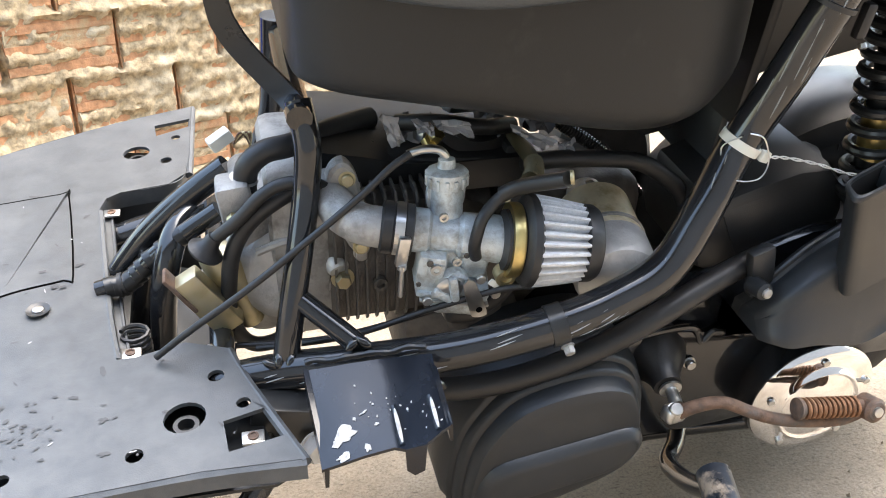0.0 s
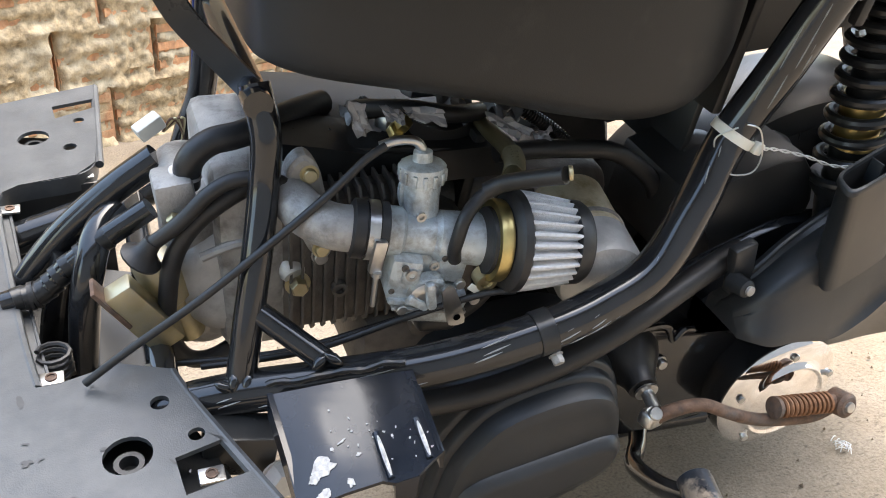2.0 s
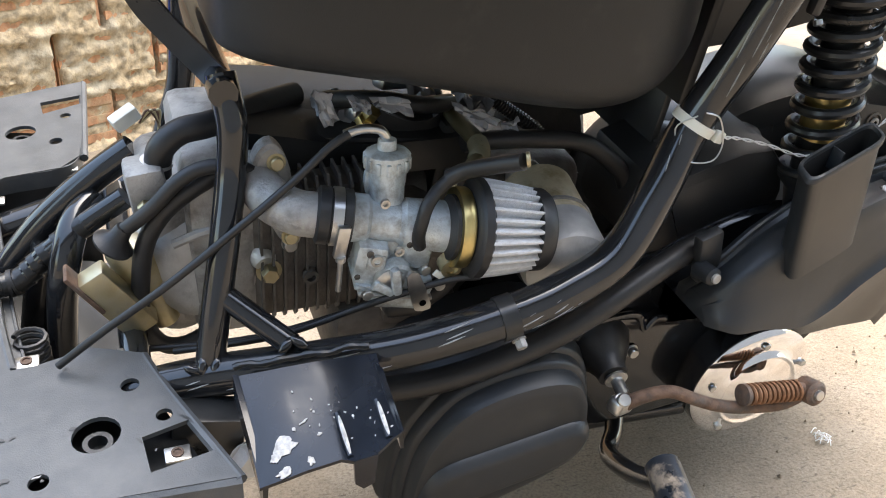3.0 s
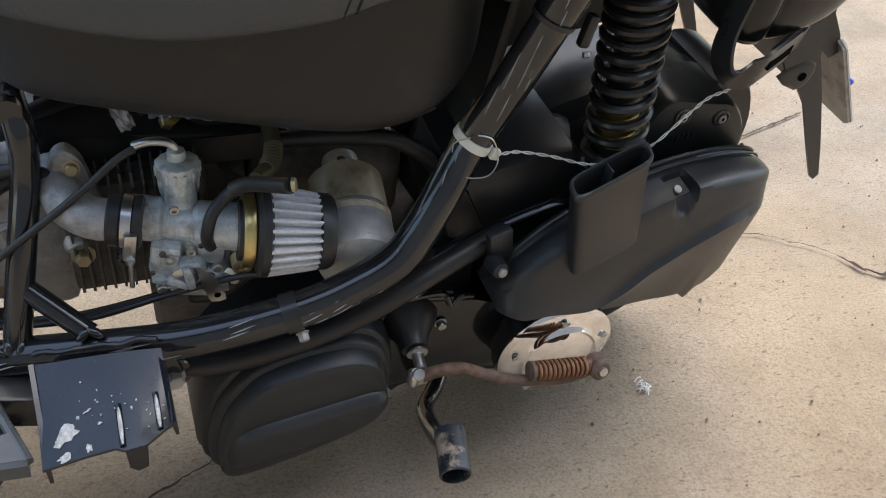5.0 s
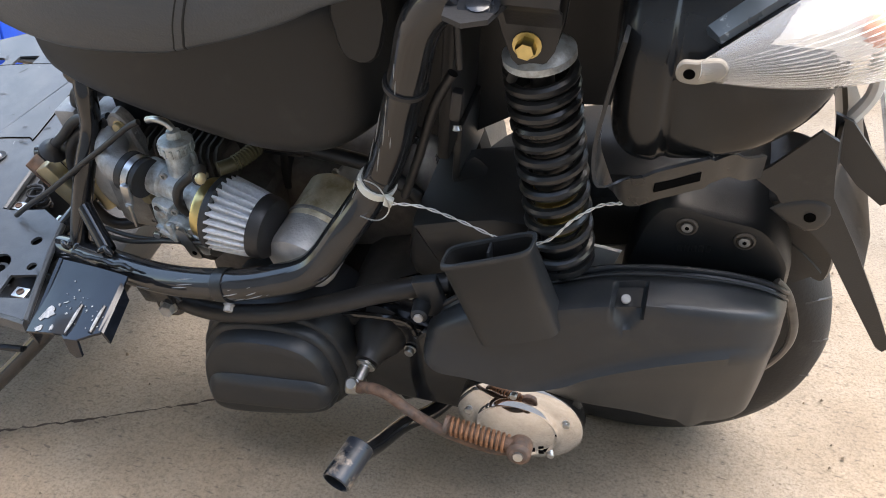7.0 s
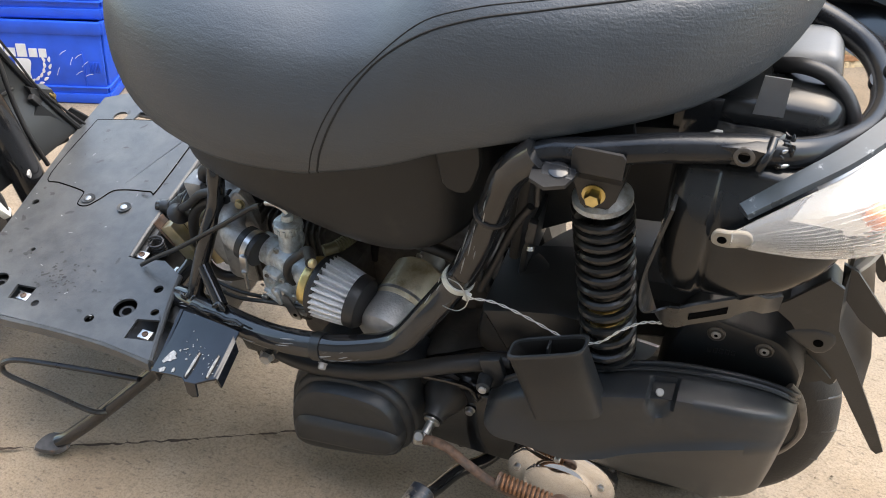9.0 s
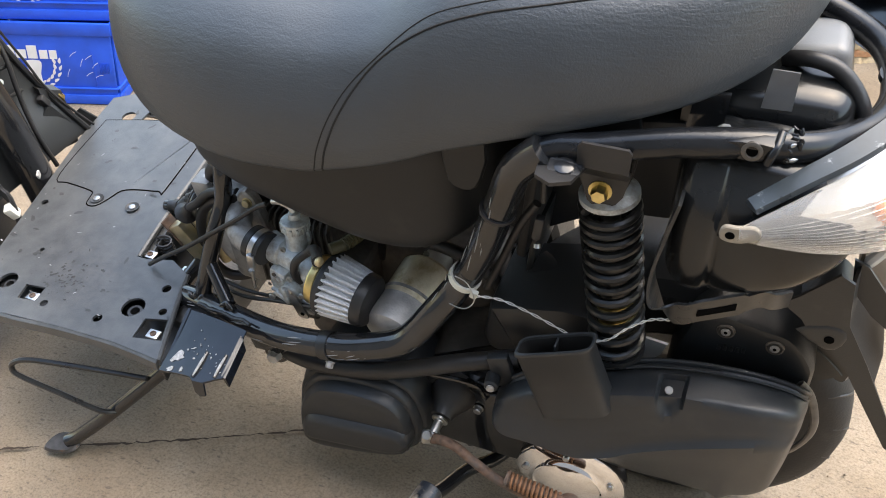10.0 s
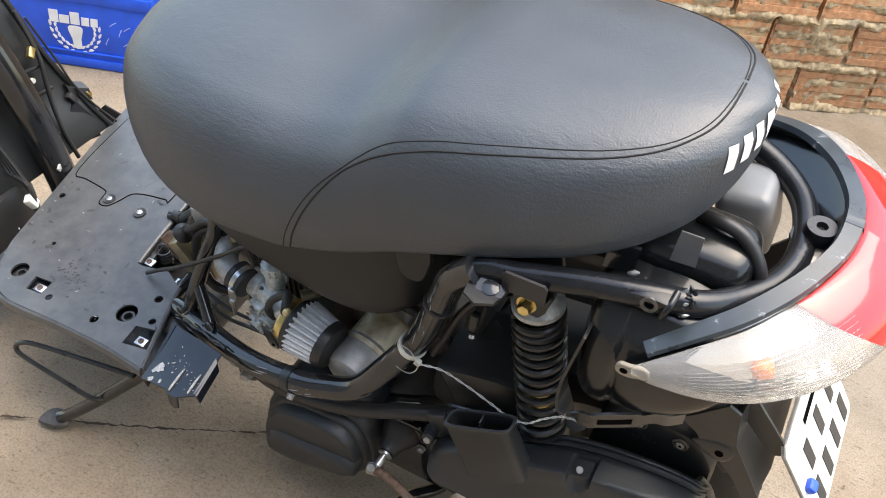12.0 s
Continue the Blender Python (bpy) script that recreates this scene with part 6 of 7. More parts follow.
def make_tail():
    # moulded black box under the tail, and the strap bracket round its foot
    rings = []
    for x, k, zb, lift in lerp_rows([(0.668, 0.25, 0.640, -0.030), (0.6695, 0.55, 0.615, -0.014), (0.675, 0.85, 0.600, -0.005), (0.688, 1.0, 0.591, 0.0), (0.706, 1.03, 0.589, 0.0), (0.714, 0.97, 0.591, -0.001), (0.722, 1.0, 0.592, 0.0), (0.75, 1.0, 0.597, 0.0), (0.785, 0.93, 0.610, -0.008), (0.815, 0.75, 0.632, -0.020), (0.830, 0.45, 0.655, -0.032)], 4):
        sec = [(0.0, zb + 0.004), (-0.060, zb + 0.002), (-0.076, zb + 0.012), (-0.080, 0.655), (-0.076, 0.690 + lift), (-0.062, 0.715 + lift), (-0.044, 0.731 + lift), (0.0, 0.736 + lift)]
        rings.append([(x, -0.120 + y * k, z) for y, z in smooth_path2(sec, 4)])
    part("tail_box", loft(rings), M["moulded"], scooter, "smooth black moulded box under the tail", angle=80)
    path = smooth_path([(0.680, -0.196, 0.700), (0.672, -0.198, 0.655), (0.666, -0.200, 0.612), (0.669, -0.203, 0.585), (0.682, -0.207, 0.572), (0.700, -0.211, 0.575), (0.715, -0.209, 0.583), (0.748, -0.194, 0.588), (0.764, -0.184, 0.590), (0.776, -0.174, 0.580), (0.790, -0.158, 0.572)], 6)
    rings = []
    for i, q in enumerate(path):
        w = 0.011 + 0.006 * min(1, max(0, (i - 12) / 8)) - (0.004 if i > 42 else 0)
        t = (path[min(i + 1, len(path) - 1)] - path[max(i - 1, 0)]).normalized()
        f = min(1, max(0, (i - 18) / 10))
        side = (Vector((0, -1, 0)) * (1 - f) + Vector((0, -0.18, 0.98)) * f).normalized()
        n = t.cross(side).normalized() * 0.0015
        rings.append([q + side * w + n, q - side * w + n, q - side * w - n, q + side * w - n])
    s = part("strap_bracket", loft(rings), M["satin_black"], scooter, "flat black strap bracket with a slot")
    hole = [q for q in path if 0.709 < q.x < 0.748 and q.z < 0.605]
    a0, a1 = hole[0], hole[-1]
    out = Vector(((a1 - a0).y, -(a1 - a0).x, 0)).normalized() * 0.0030
    up = Vector((0, 0, 0.0042))
    sl = loft([[a0 - up + out * k, a1 - up + out * k, a1 + up + out * k, a0 + up + out * k] for k in (1.0, 0.2)])
    part("slot", sl, M["hole_and_print"], s)
    # fuel tank behind the seat with its hose
    rings = []
    for x, k in lerp_rows([(0.660, 0.90), (0.700, 1.0), (0.750, 1.0), (0.776, 0.97), (0.789, 0.88), (0.797, 0.70), (0.8015, 0.40), (0.8025, 0.12)], 4):
        rings.append([(x, -0.070 + 0.047 * k * math.copysign(abs(math.cos(a)) ** 0.75, math.cos(a)), 0.727 + 0.034 * k * math.copysign(abs(math.sin(a)) ** 0.75, math.sin(a))) for a in [2 * math.pi * j / 36 for j in range(36)]])
    t = part("fuel_tank", loft(rings), M["moulded"], scooter, "smooth black plastic tank behind the seat", angle=70)
    part("moulding_mark", lathe((0.7815, -0.1060, 0.7465), (0.25, -0.75, 0.6), [(0, 0.0062), (0.0008, 0.0062), (0.0008, 0.0052), (0.0002, 0.0050)], 24), M["moulded"], t)
    part("tank_top", box((0.772, 0.060, 0.684), (0.062, 0.075, 0.085), 0.014, (0, -12, 0), seg=4), M["grey"], t, "grey plastic box")
    part("label", loft([[(0.7245, -0.1155 + d, 0.7460), (0.7495, -0.1150 + d, 0.7470), (0.7490, -0.1080 + d, 0.7800), (0.7270, -0.1080 + d, 0.7800)] for d in (0, 0.0015)]), M["sticker"], t, "faded grey label")
    part("hose", tube([(0.735, -0.062, 0.764), (0.757, -0.070, 0.772), (0.779, -0.074, 0.768), (0.797, -0.080, 0.753), (0.808, -0.086, 0.733), (0.812, -0.088, 0.700)], 0.0072, n=12), M["rubber"], t)
    # rubber stop on the loop
    kn = part("rubber_stop", lathe((0.845, 0, 0.722), (0, 0, 1), [(0, 0.026), (0.006, 0.026), (0.008, 0.016), (0.016, 0.017), (0.024, 0.015), (0.024, 0.006), (0.018, 0.005)], 26), M["satin_black"], scooter, "rubber stop on the tail loop")
    part("plate", box((0.842, 0.0, 0.722), (0.04, 0.075, 0.012), 0.004), M["gloss_black"], kn)
    # tail lamp wrapping round the tail
    top = [(0.730, -0.214, 0.695), (0.775, -0.188, 0.722), (0.816, -0.156, 0.740), (0.851, -0.108, 0.752), (0.876, -0.048, 0.758), (0.882, 0.0, 0.760)]
    mid = [(0.731, -0.217, 0.688), (0.795, -0.210, 0.698), (0.846, -0.190, 0.710), (0.893, -0.142, 0.718), (0.930, -0.072, 0.724), (0.940, 0.0, 0.726)]
    bot = [(0.730, -0.213, 0.680), (0.785, -0.203, 0.674), (0.835, -0.182, 0.670), (0.885, -0.142, 0.668), (0.928, -0.082, 0.672), (0.945, 0.0, 0.676)]
    T, K, Bm = smooth_path(top, 6), smooth_path(mid, 6), smooth_path(bot, 6)
    lamp = thing("tail_lamp", "wrap-around tail lamp, clear sides and red centre", "lamp")
    lamp.parent = scooter
    del lamp["category"]

    def skin(i0, i1, span, m, name, label, mirror):
        rings = []
        for i in range(i0, i1 + 1):
            ring = []
            s0, s1 = span(i)
            for j in range(9):
                s = s0 + (s1 - s0) * j / 8
                a, b2, c2 = T[i], K[i], Bm[i]
                q = a * (1 - s) ** 2 + 2 * s * (1 - s) * (b2 * 2 - (a + c2) * 0.5) + c2 * s * s
                ring.append(Vector((q.x, -q.y, q.z)) if mirror else q)
            rings.append(ring)
        bm = loft(rings, cap=False, closed=False)
        r = bmesh.ops.extrude_face_region(bm, geom=list(bm.faces))
        ctr = Vector((0.80, 0, 0.70))
        for q in r["geom"]:
            if isinstance(q, bmesh.types.BMVert):
                q.co += (ctr - q.co).normalized() * 0.003
        return part(name, bm, m, lamp, label, angle=60)

    def edge(i):
        return max(0.004, min(0.996, (i - 17) / 9))

    for mir in (False, True):
        skin(0, 26, lambda i: (edge(i), 1), M["clear"], "clear_lens", "clear ribbed side lens", mir).visible_shadow = False
        skin(17, 30, lambda i: (0, edge(i)), M["red_lens"], "red_lens", "red centre lens", mir)
        sg = -1 if not mir else 1
        refl = loft([[(x, sg * y, z) for x, y, z in ((T[i].x - 0.006, -T[i].y - 0.016, T[i].z - 0.006), (K[i].x - 0.022, -K[i].y - 0.022, K[i].z), (Bm[i].x - 0.012, -Bm[i].y - 0.016, Bm[i].z + 0.004))] for i in range(1, 25)], cap=False, closed=False)
        part("reflector", refl, M["silver"], lamp, "silvered reflector")
        part("bulb", lathe((0.835, sg * 0.150, 0.700), (0.3, sg * 1, 0), [(0, 0.008), (0.012, 0.011), (0.02, 0.009), (0.024, 0.003)], 14), M["amber"], lamp, "amber bulb")
        for k in range(15):
            s = 0.24 + 0.048 * k
            rib = [T[i] * (1 - s) ** 2 + 2 * s * (1 - s) * (K[i] * 2 - (T[i] + Bm[i]) * 0.5) + Bm[i] * s * s for i in range(2, 22)]
            part("rib", tube([(q.x, -q.y if mir else q.y, q.z) for q in rib], 0.00045, n=5, raw=True), M["clear"], lamp)
        tab = pillow([(0.7150, 0.685), (0.7185, 0.693), (0.728, 0.694), (0.742, 0.697), (0.748, 0.690), (0.742, 0.682), (0.730, 0.677), (0.7185, 0.678)], [(sg * 0.2085, 0.001), (sg * 0.2095, 0), (sg * 0.2125, 0), (sg * 0.2135, 0.001)])
        tb = part("lamp_tab", tab, M["tab"], lamp, "yellowed mounting tab")
        part("tab_hole", lathe((0.724, sg * 0.2132, 0.685), (0, sg, 0), [(0, 0.0040), (0.0006, 0.0040)], 14), M["hole_and_print"], tb)
        trim = [(q.x - 0.003, (q.y + 0.006) * (-1 if mir else 1), q.z + 0.003) for q in T[2:]]
        band = [[Vector(q) + Vector((0.002, 0, -0.003)), Vector(q) + Vector((0, 0, 0.002)), Vector((q[0] - 0.008 - 0.010 * i / len(trim), q[1] * (0.945 - 0.06 * min(1, i / 14)), q[2] + 0.003)), Vector((q[0] - 0.010 - 0.010 * i / len(trim), q[1] * (0.935 - 0.06 * min(1, i / 14)), q[2] - 0.004))] for i, q in enumerate(trim)]
        part("lamp_rim", loft(band), M["bluewhite"], lamp, "scuffed dark rim")
    part("inner_panel", loft([[(q.x - 0.004, q.y * sgn, q.z - 0.004), (q.x - 0.02, q.y * sgn * 0.9, q.z - 0.035), (q.x - 0.05, q.y * sgn * 0.8, q.z - 0.05)] for q, sgn in [(q, 1) for q in T] + [(q, -1) for q in T[::-1]]], cap=False, closed=False), M["gloss_black"], lamp)
    # rear mudguard with the number plate
    side = [(0.787, 0.546), (0.800, 0.560), (0.828, 0.598), (0.842, 0.590), (0.847, 0.556), (0.851, 0.535), (0.880, 0.485), (0.903, 0.441), (0.920, 0.408), (0.940, 0.366), (0.935, 0.359), (0.928, 0.364), (0.895, 0.418), (0.862, 0.473), (0.840, 0.498), (0.822, 0.509), (0.808, 0.530)]
    fm = bmesh.new()
    merge(fm, pillow(side, [(-0.137, 0), (-0.1405, 0)], rounded=False))
    fen = part("rear_fender", fm, M["plastic"], scooter, "black plastic rear fender and plate holder", angle=25)
    part("far_side", pillow(side, [(0.128, 0), (0.132, 0)], rounded=False), M["plastic"], fen)
    run = [(0.842, 0.590), (0.847, 0.556), (0.851, 0.535), (0.880, 0.485), (0.893, 0.460)]
    part("back_panel", loft([[(x, -0.139, z), (x + 0.006, -0.10, z + 0.004), (x + 0.006, 0.10, z + 0.004), (x, 0.130, z), (x - 0.003, 0.130, z - 0.003), (x + 0.003, 0.10, z), (x + 0.003, -0.10, z), (x - 0.003, -0.139, z - 0.003)] for x, z in run]), M["plastic"], fen)
    holder = [(0.838, 0.598), (0.852, 0.592), (0.893, 0.541), (0.905, 0.520), (0.893, 0.512), (0.870, 0.530), (0.845, 0.560)]
    part("plate_holder", pillow(holder, [(-0.112, 0), (-0.1155, 0)], rounded=False), M["plastic"], fen)
    fb = part("fender_boss", pillow([(0.806, 0.514), (0.832, 0.530), (0.852, 0.526), (0.852, 0.505), (0.838, 0.494)], [(-0.1395, 0), (-0.1415, 0.002), (-0.1422, 0.005)], res=2), M["plastic"], fen)
    part("hole", lathe((0.838, -0.1422, 0.512), (0, -1, 0), [(0, 0.0048), (0.0010, 0.0048)], 16), M["hole_and_print"], fb)
    for y in (-0.105, 0.105):
        part("lamp_stay", tube([(0.85, y, 0.68), (0.862, y, 0.62), (0.85, y, 0.585)], 0.006, n=8), M["plate"], fen)
    c0, dn = Vector((0.8846, -0.031, 0.5273)), Vector((0.544, 0, -0.839)).normalized()
    nm = Vector((0.839, 0, 0.544))
    pb = bmesh.new()
    qs = smooth_path2([(-0.094, 0.008), (-0.086, 0), (0.086, 0), (0.094, 0.008), (0.094, 0.129), (0.086, 0.137), (-0.086, 0.137), (-0.094, 0.129), (-0.094, 0.008)], 1)[:-1]
    add_loft(pb, [[c0 + dn * v + nm * h + Vector((0, u, 0)) for u, v in qs] for h in (0.014, 0.016)])
    pl = part("number_plate", pb, M["plate"], scooter, "grey number plate with blue seal")
    # extra grey sheet, darker than the plate, for the shade on its back
    back = bmesh.new()
    add_loft(back, [[c0 + dn * v + nm * h + Vector((0, u * 0.99, 0)) for u, v in qs] for h in (0.0105, 0.0136)])
    part("backing", back, M["old_alloy"], pl, "added grey sheet that darkens the shaded back of the plate")
    for r, k in ((0, 3), (1, 4)):
        for i in range(k):
            u = (-0.055 + i * 0.050) if k == 3 else (-0.065 + i * 0.042)
            v = 0.040 + r * 0.052
            q = bmesh.new()
            add_loft(q, [[c0 + dn * (v + dv) + nm * h + Vector((0, u + du, 0)) for du, dv in ((0, 0), (0.017, 0), (0.017, 0.036), (0, 0.036))] for h in (0.0162, 0.0172)])
            part("character_bar", q, M["plastic"], pl)
    q = bmesh.new()
    add_loft(q, [[c0 + dn * (0.02 + dv) + nm * h + Vector((0, du, 0)) for du, dv in ((-0.03, 0), (0.03, 0), (0.03, 0.008), (-0.03, 0.008))] for h in (0.0162, 0.0168)])
    part("text_bar", q, M["hole_and_print"], pl)
    part("seal", box(c0 + dn * 0.075 + nm * 0.020 + Vector((0, -0.078, 0)), (0.012, 0.016, 0.012), 0.003, (0, 30, 0)), M["blue"], pl, "blue plastic seal")


make_tail()


def make_under_tray():
    """The black tray that closes the frame under the seat and behind the damper."""
    t = part("under_tray", box((0.625, 0.02, 0.700), (0.18, 0.27, 0.02), 0.006, (0, -9, 0)), M["plastic"], scooter, "black plastic tray under the seat")
    part("rear_wall", box((0.52, 0.02, 0.60), (0.012, 0.24, 0.24), 0.004, (0, 6, 0)), M["rubber"], t)
    part("lower_wall", box((0.512, -0.015, 0.455), (0.008, 0.11, 0.09), 0.002, (0, 6, 0)), M["plastic"], t)
    part("inner_wall", pillow([(0.42, 0.745), (0.42, 0.452), (0.468, 0.425), (0.500, 0.431), (0.553, 0.466), (0.560, 0.474), (0.600, 0.489), (0.65, 0.494), (0.735, 0.512), (0.735, 0.745)], [(0.014, 0), (0.002, 0)], rounded=False), M["plastic"], t)


make_under_tray()


def make_hoses():
    def hose(name, pts, r, mat, label=""):
        return part(name, tube(pts, r, n=12), M[mat], scooter, label)

    hose("lower_hose", [(0.16, -0.165, 0.283), (0.22, -0.186, 0.287), (0.28, -0.195, 0.298), (0.345, -0.198, 0.320), (0.40, -0.194, 0.343), (0.45, -0.183, 0.361), (0.49, -0.171, 0.369), (0.525, -0.160, 0.373)], 0.0112, "rubber", "black rubber breather hose")
    hose("head_hose", [(0.056, -0.055, 0.440), (0.060, -0.057, 0.462), (0.076, -0.055, 0.475), (0.10, -0.050, 0.477), (0.14, -0.02, 0.474), (0.18, 0.01, 0.468)], 0.0108, "rubber", "fat black rubber hose")
    hose("vacuum_hose", [(0.022, -0.085, 0.408), (0.046, -0.090, 0.429), (0.068, -0.090, 0.451), (0.088, -0.090, 0.461), (0.112, -0.095, 0.462), (0.128, -0.105, 0.455), (0.134, -0.118, 0.446)], 0.0060, "rubber", "thin black vacuum hose")
    hose("loop_hose", [(0.112, -0.080, 0.456), (0.076, -0.085, 0.439), (0.054, -0.085, 0.420), (0.040, -0.085, 0.396), (0.033, -0.085, 0.365), (0.030, -0.083, 0.320), (0.042, -0.08, 0.287), (0.065, -0.075, 0.278), (0.10, -0.06, 0.285)], 0.0075, "rubber", "looping black hose")
    hose("throttle_cable", [(-0.035, -0.135, 0.328), (0.0, -0.137, 0.356), (0.05, -0.140, 0.393), (0.103, -0.140, 0.435), (0.149, -0.135, 0.470), (0.175, -0.129, 0.490), (0.191, -0.127, 0.499)], 0.0032, "rubber", "black throttle cable")
    hose("lower_cable", [(0.05, -0.12, 0.31), (0.13, -0.150, 0.335), (0.20, -0.165, 0.365), (0.26, -0.175, 0.385), (0.285, -0.185, 0.392)], 0.0028, "rubber", "black cable along the frame")
    hose("lower_cable", [(0.03, -0.10, 0.30), (0.12, -0.125, 0.315), (0.22, -0.14, 0.345), (0.27, -0.16, 0.37)], 0.0028, "rubber")
    hose("carb_vent", [(0.241, -0.160, 0.412), (0.238, -0.164, 0.424), (0.239, -0.166, 0.438), (0.244, -0.163, 0.452), (0.257, -0.156, 0.463), (0.270, -0.158, 0.474)], 0.0054, "rubber", "short black vent hose")
    v = hose("breather_stub", [(0.262, -0.155, 0.468), (0.272, -0.160, 0.476), (0.284, -0.176, 0.488), (0.300, -0.199, 0.503)], 0.0066, "rubber", "black tee hose ending in a screw plug")
    part("plug_screw", bolt((0.3005, -0.199, 0.5045), (0.9, -0.35, 0.2), 0.0058, 0.003, hexagon=False), M["zinc_dull"], v)
    hose("ribbed_sleeve", [(0.312, 0.02, 0.452), (0.313, -0.02, 0.456), (0.311, -0.062, 0.461), (0.308, -0.095, 0.466), (0.304, -0.116, 0.4675), (0.296, -0.132, 0.467), (0.284, -0.146, 0.468)], 0.0075, "olive", "olive ribbed hose sleeve")
    bm = bmesh.new()
    path = smooth_path([(0.312, 0.02, 0.452), (0.313, -0.02, 0.456), (0.311, -0.062, 0.461), (0.308, -0.095, 0.466), (0.304, -0.116, 0.4675), (0.296, -0.132, 0.467), (0.284, -0.146, 0.468)], 5)
    for a, b in list(zip(path, path[1:]))[17:26]:
        add_lathe(bm, a, b - a, [(0, 0.0074), (0.001, 0.0090), (0.002, 0.0074)], 12)
    part("sleeve_rib", bm, M["olive"], scooter)
    hose("air_tube", [(0.305, -0.08, 0.454), (0.338, -0.08, 0.454), (0.373, -0.08, 0.451), (0.418, -0.08, 0.444), (0.450, -0.08, 0.426), (0.475, -0.08, 0.402), (0.487, -0.08, 0.370)], 0.0086, "rubber", "black formed breather pipe")
    hose("brake_hose", [(0.485, -0.150, 0.475), (0.505, -0.155, 0.53), (0.527, -0.165, 0.595), (0.545, -0.165, 0.63)], 0.0045, "rubber", "black cable beside the frame")
    part("rubber_cup", lathe((0.024, -0.086, 0.410), (-0.55, 0.10, -0.83), [(-0.004, 0.0065), (0.005, 0.008), (0.011, 0.0125), (0.014, 0.0165), (0.016, 0.0160), (0.015, 0.010)], 22), M["rubber"], scooter, "flared rubber cup on the hose end")
    # nylon tie round the tube and the twisted white wires tied to it
    tie = part("cable_tie", lathe((0.4665, -0.168, 0.503), (0.46, -0.02, 0.86), [(-0.004, 0.0175), (-0.004, 0.0186), (0.004, 0.0186), (0.004, 0.0175)], 28), M["nylon"], scooter, "white nylon cable tie")
    part("tie_head", box((0.482, -0.183, 0.496), (0.008, 0.006, 0.010), 0.001, (0, 20, 0)), M["nylon"], tie)
    core = smooth_path([(0.484, -0.184, 0.495), (0.510, -0.174, 0.487), (0.545, -0.174, 0.477), (0.582, -0.176, 0.464), (0.605, -0.184, 0.468), (0.632, -0.197, 0.494), (0.652, -0.203, 0.527), (0.672, -0.201, 0.545), (0.690, -0.202, 0.553), (0.694, -0.203, 0.562)], 14)
    bm = bmesh.new()
    for ph in (0, math.pi):
        add_tube(bm, [q + Vector((0, 0.0010 * math.cos(i * 0.55 + ph), 0.0010 * math.sin(i * 0.55 + ph))) for i, q in enumerate(core)], 0.00068, n=6, raw=True)
    part("twisted_wire", bm, M["wire"], scooter, "twisted white wires")
    bm = tube([(0.456, -0.183, 0.517), (0.446, -0.173, 0.502), (0.450, -0.188, 0.482), (0.473, -0.193, 0.480), (0.484, -0.188, 0.492), (0.476, -0.186, 0.514), (0.462, -0.185, 0.520)], 0.0007, n=5)
    part("tie_wire", bm, M["steel"], scooter)
    # tie bands on the riser tube
    part("tube_band", lathe((0.510, -0.180, 0.625), (0.28, -0.1, 0.95), [(-0.002, 0.0172), (-0.002, 0.0188), (0.002, 0.0188), (0.002, 0.0172)], 24), M["rubber"], scooter)
    c = part("connector", box((0.549, -0.172, 0.605), (0.010, 0.010, 0.030), 0.003, (0, 8, 0)), M["rubber"], scooter)
    part("plug_end", lathe((0.5495, -0.177, 0.588), (0.1, -0.5, -0.8), [(0, 0.0035), (0.004, 0.004), (0.005, 0.002)], 12), M["steel"], c)
    part("connector_lead", tube([(0.553, -0.172, 0.64), (0.552, -0.17, 0.68), (0.55, -0.165, 0.70)], 0.003), M["rubber"], c)
    # wiring plug on the head
    w = part("wiring_plug", box((0.038, 0.030, 0.448), (0.024, 0.014, 0.013), 0.002, (0, -25, 20)), M["nylon"], scooter, "white wiring plug")
    for k in range(4):
        part("wire", tube([(0.05, 0.045, 0.434), (0.058 + 0.003 * k, 0.043, 0.447), (0.066, 0.045, 0.43), (0.06, 0.05, 0.40)], 0.0012, n=6), M["zinc_dull" if k % 2 else "rust"], w)
    # front frame tubes in the notch of the footboard
    hose("front_tube", [(-0.110, 0.03, 0.262), (-0.0827, 0.03, 0.300), (-0.0635, 0.03, 0.3255), (-0.0369, 0.03, 0.356), (0.0022, 0.03, 0.390), (0.042, 0.03, 0.418)], 0.0135, "gloss_black", "black coolant-size pipe with taped end")
    fp = hose("front_pipe", [(-0.094, -0.010, 0.317), (-0.081, -0.010, 0.320), (-0.066, -0.010, 0.322), (-0.053, -0.010, 0.332), (-0.0383, -0.010, 0.347), (-0.0088, -0.010, 0.369), (0.030, -0.010, 0.394)], 0.0098, "gloss_black", "black pipe wrapped in tape")
    wrap = smooth_path([(-0.094, -0.010, 0.317), (-0.081, -0.010, 0.320), (-0.066, -0.010, 0.322), (-0.053, -0.010, 0.332), (-0.0383, -0.010, 0.347), (-0.0088, -0.010, 0.369), (0.030, -0.010, 0.394)], 8)
    for i in range(8, 44, 4):
        part("tape_turn", lathe(wrap[i], wrap[i + 1] - wrap[i] + Vector((0.002, 0.001, 0.0)), [(-0.006, 0.0097), (-0.006, 0.0104), (0.004, 0.0106), (0.005, 0.0097)], 16), M["satin_black"], fp)
    for i in (13, 15):
        part("wire_tie", lathe(wrap[i], wrap[i + 1] - wrap[i], [(-0.0015, 0.0105), (-0.0015, 0.0122), (0.0015, 0.0122), (0.0015, 0.0105)], 18), M["rubber"], fp)
    hose("down_tube", [(-0.035, 0.02, 0.34), (-0.050, 0.02, 0.29), (-0.07, 0.02, 0.20)], 0.018, "gloss_black", "black front frame tube")
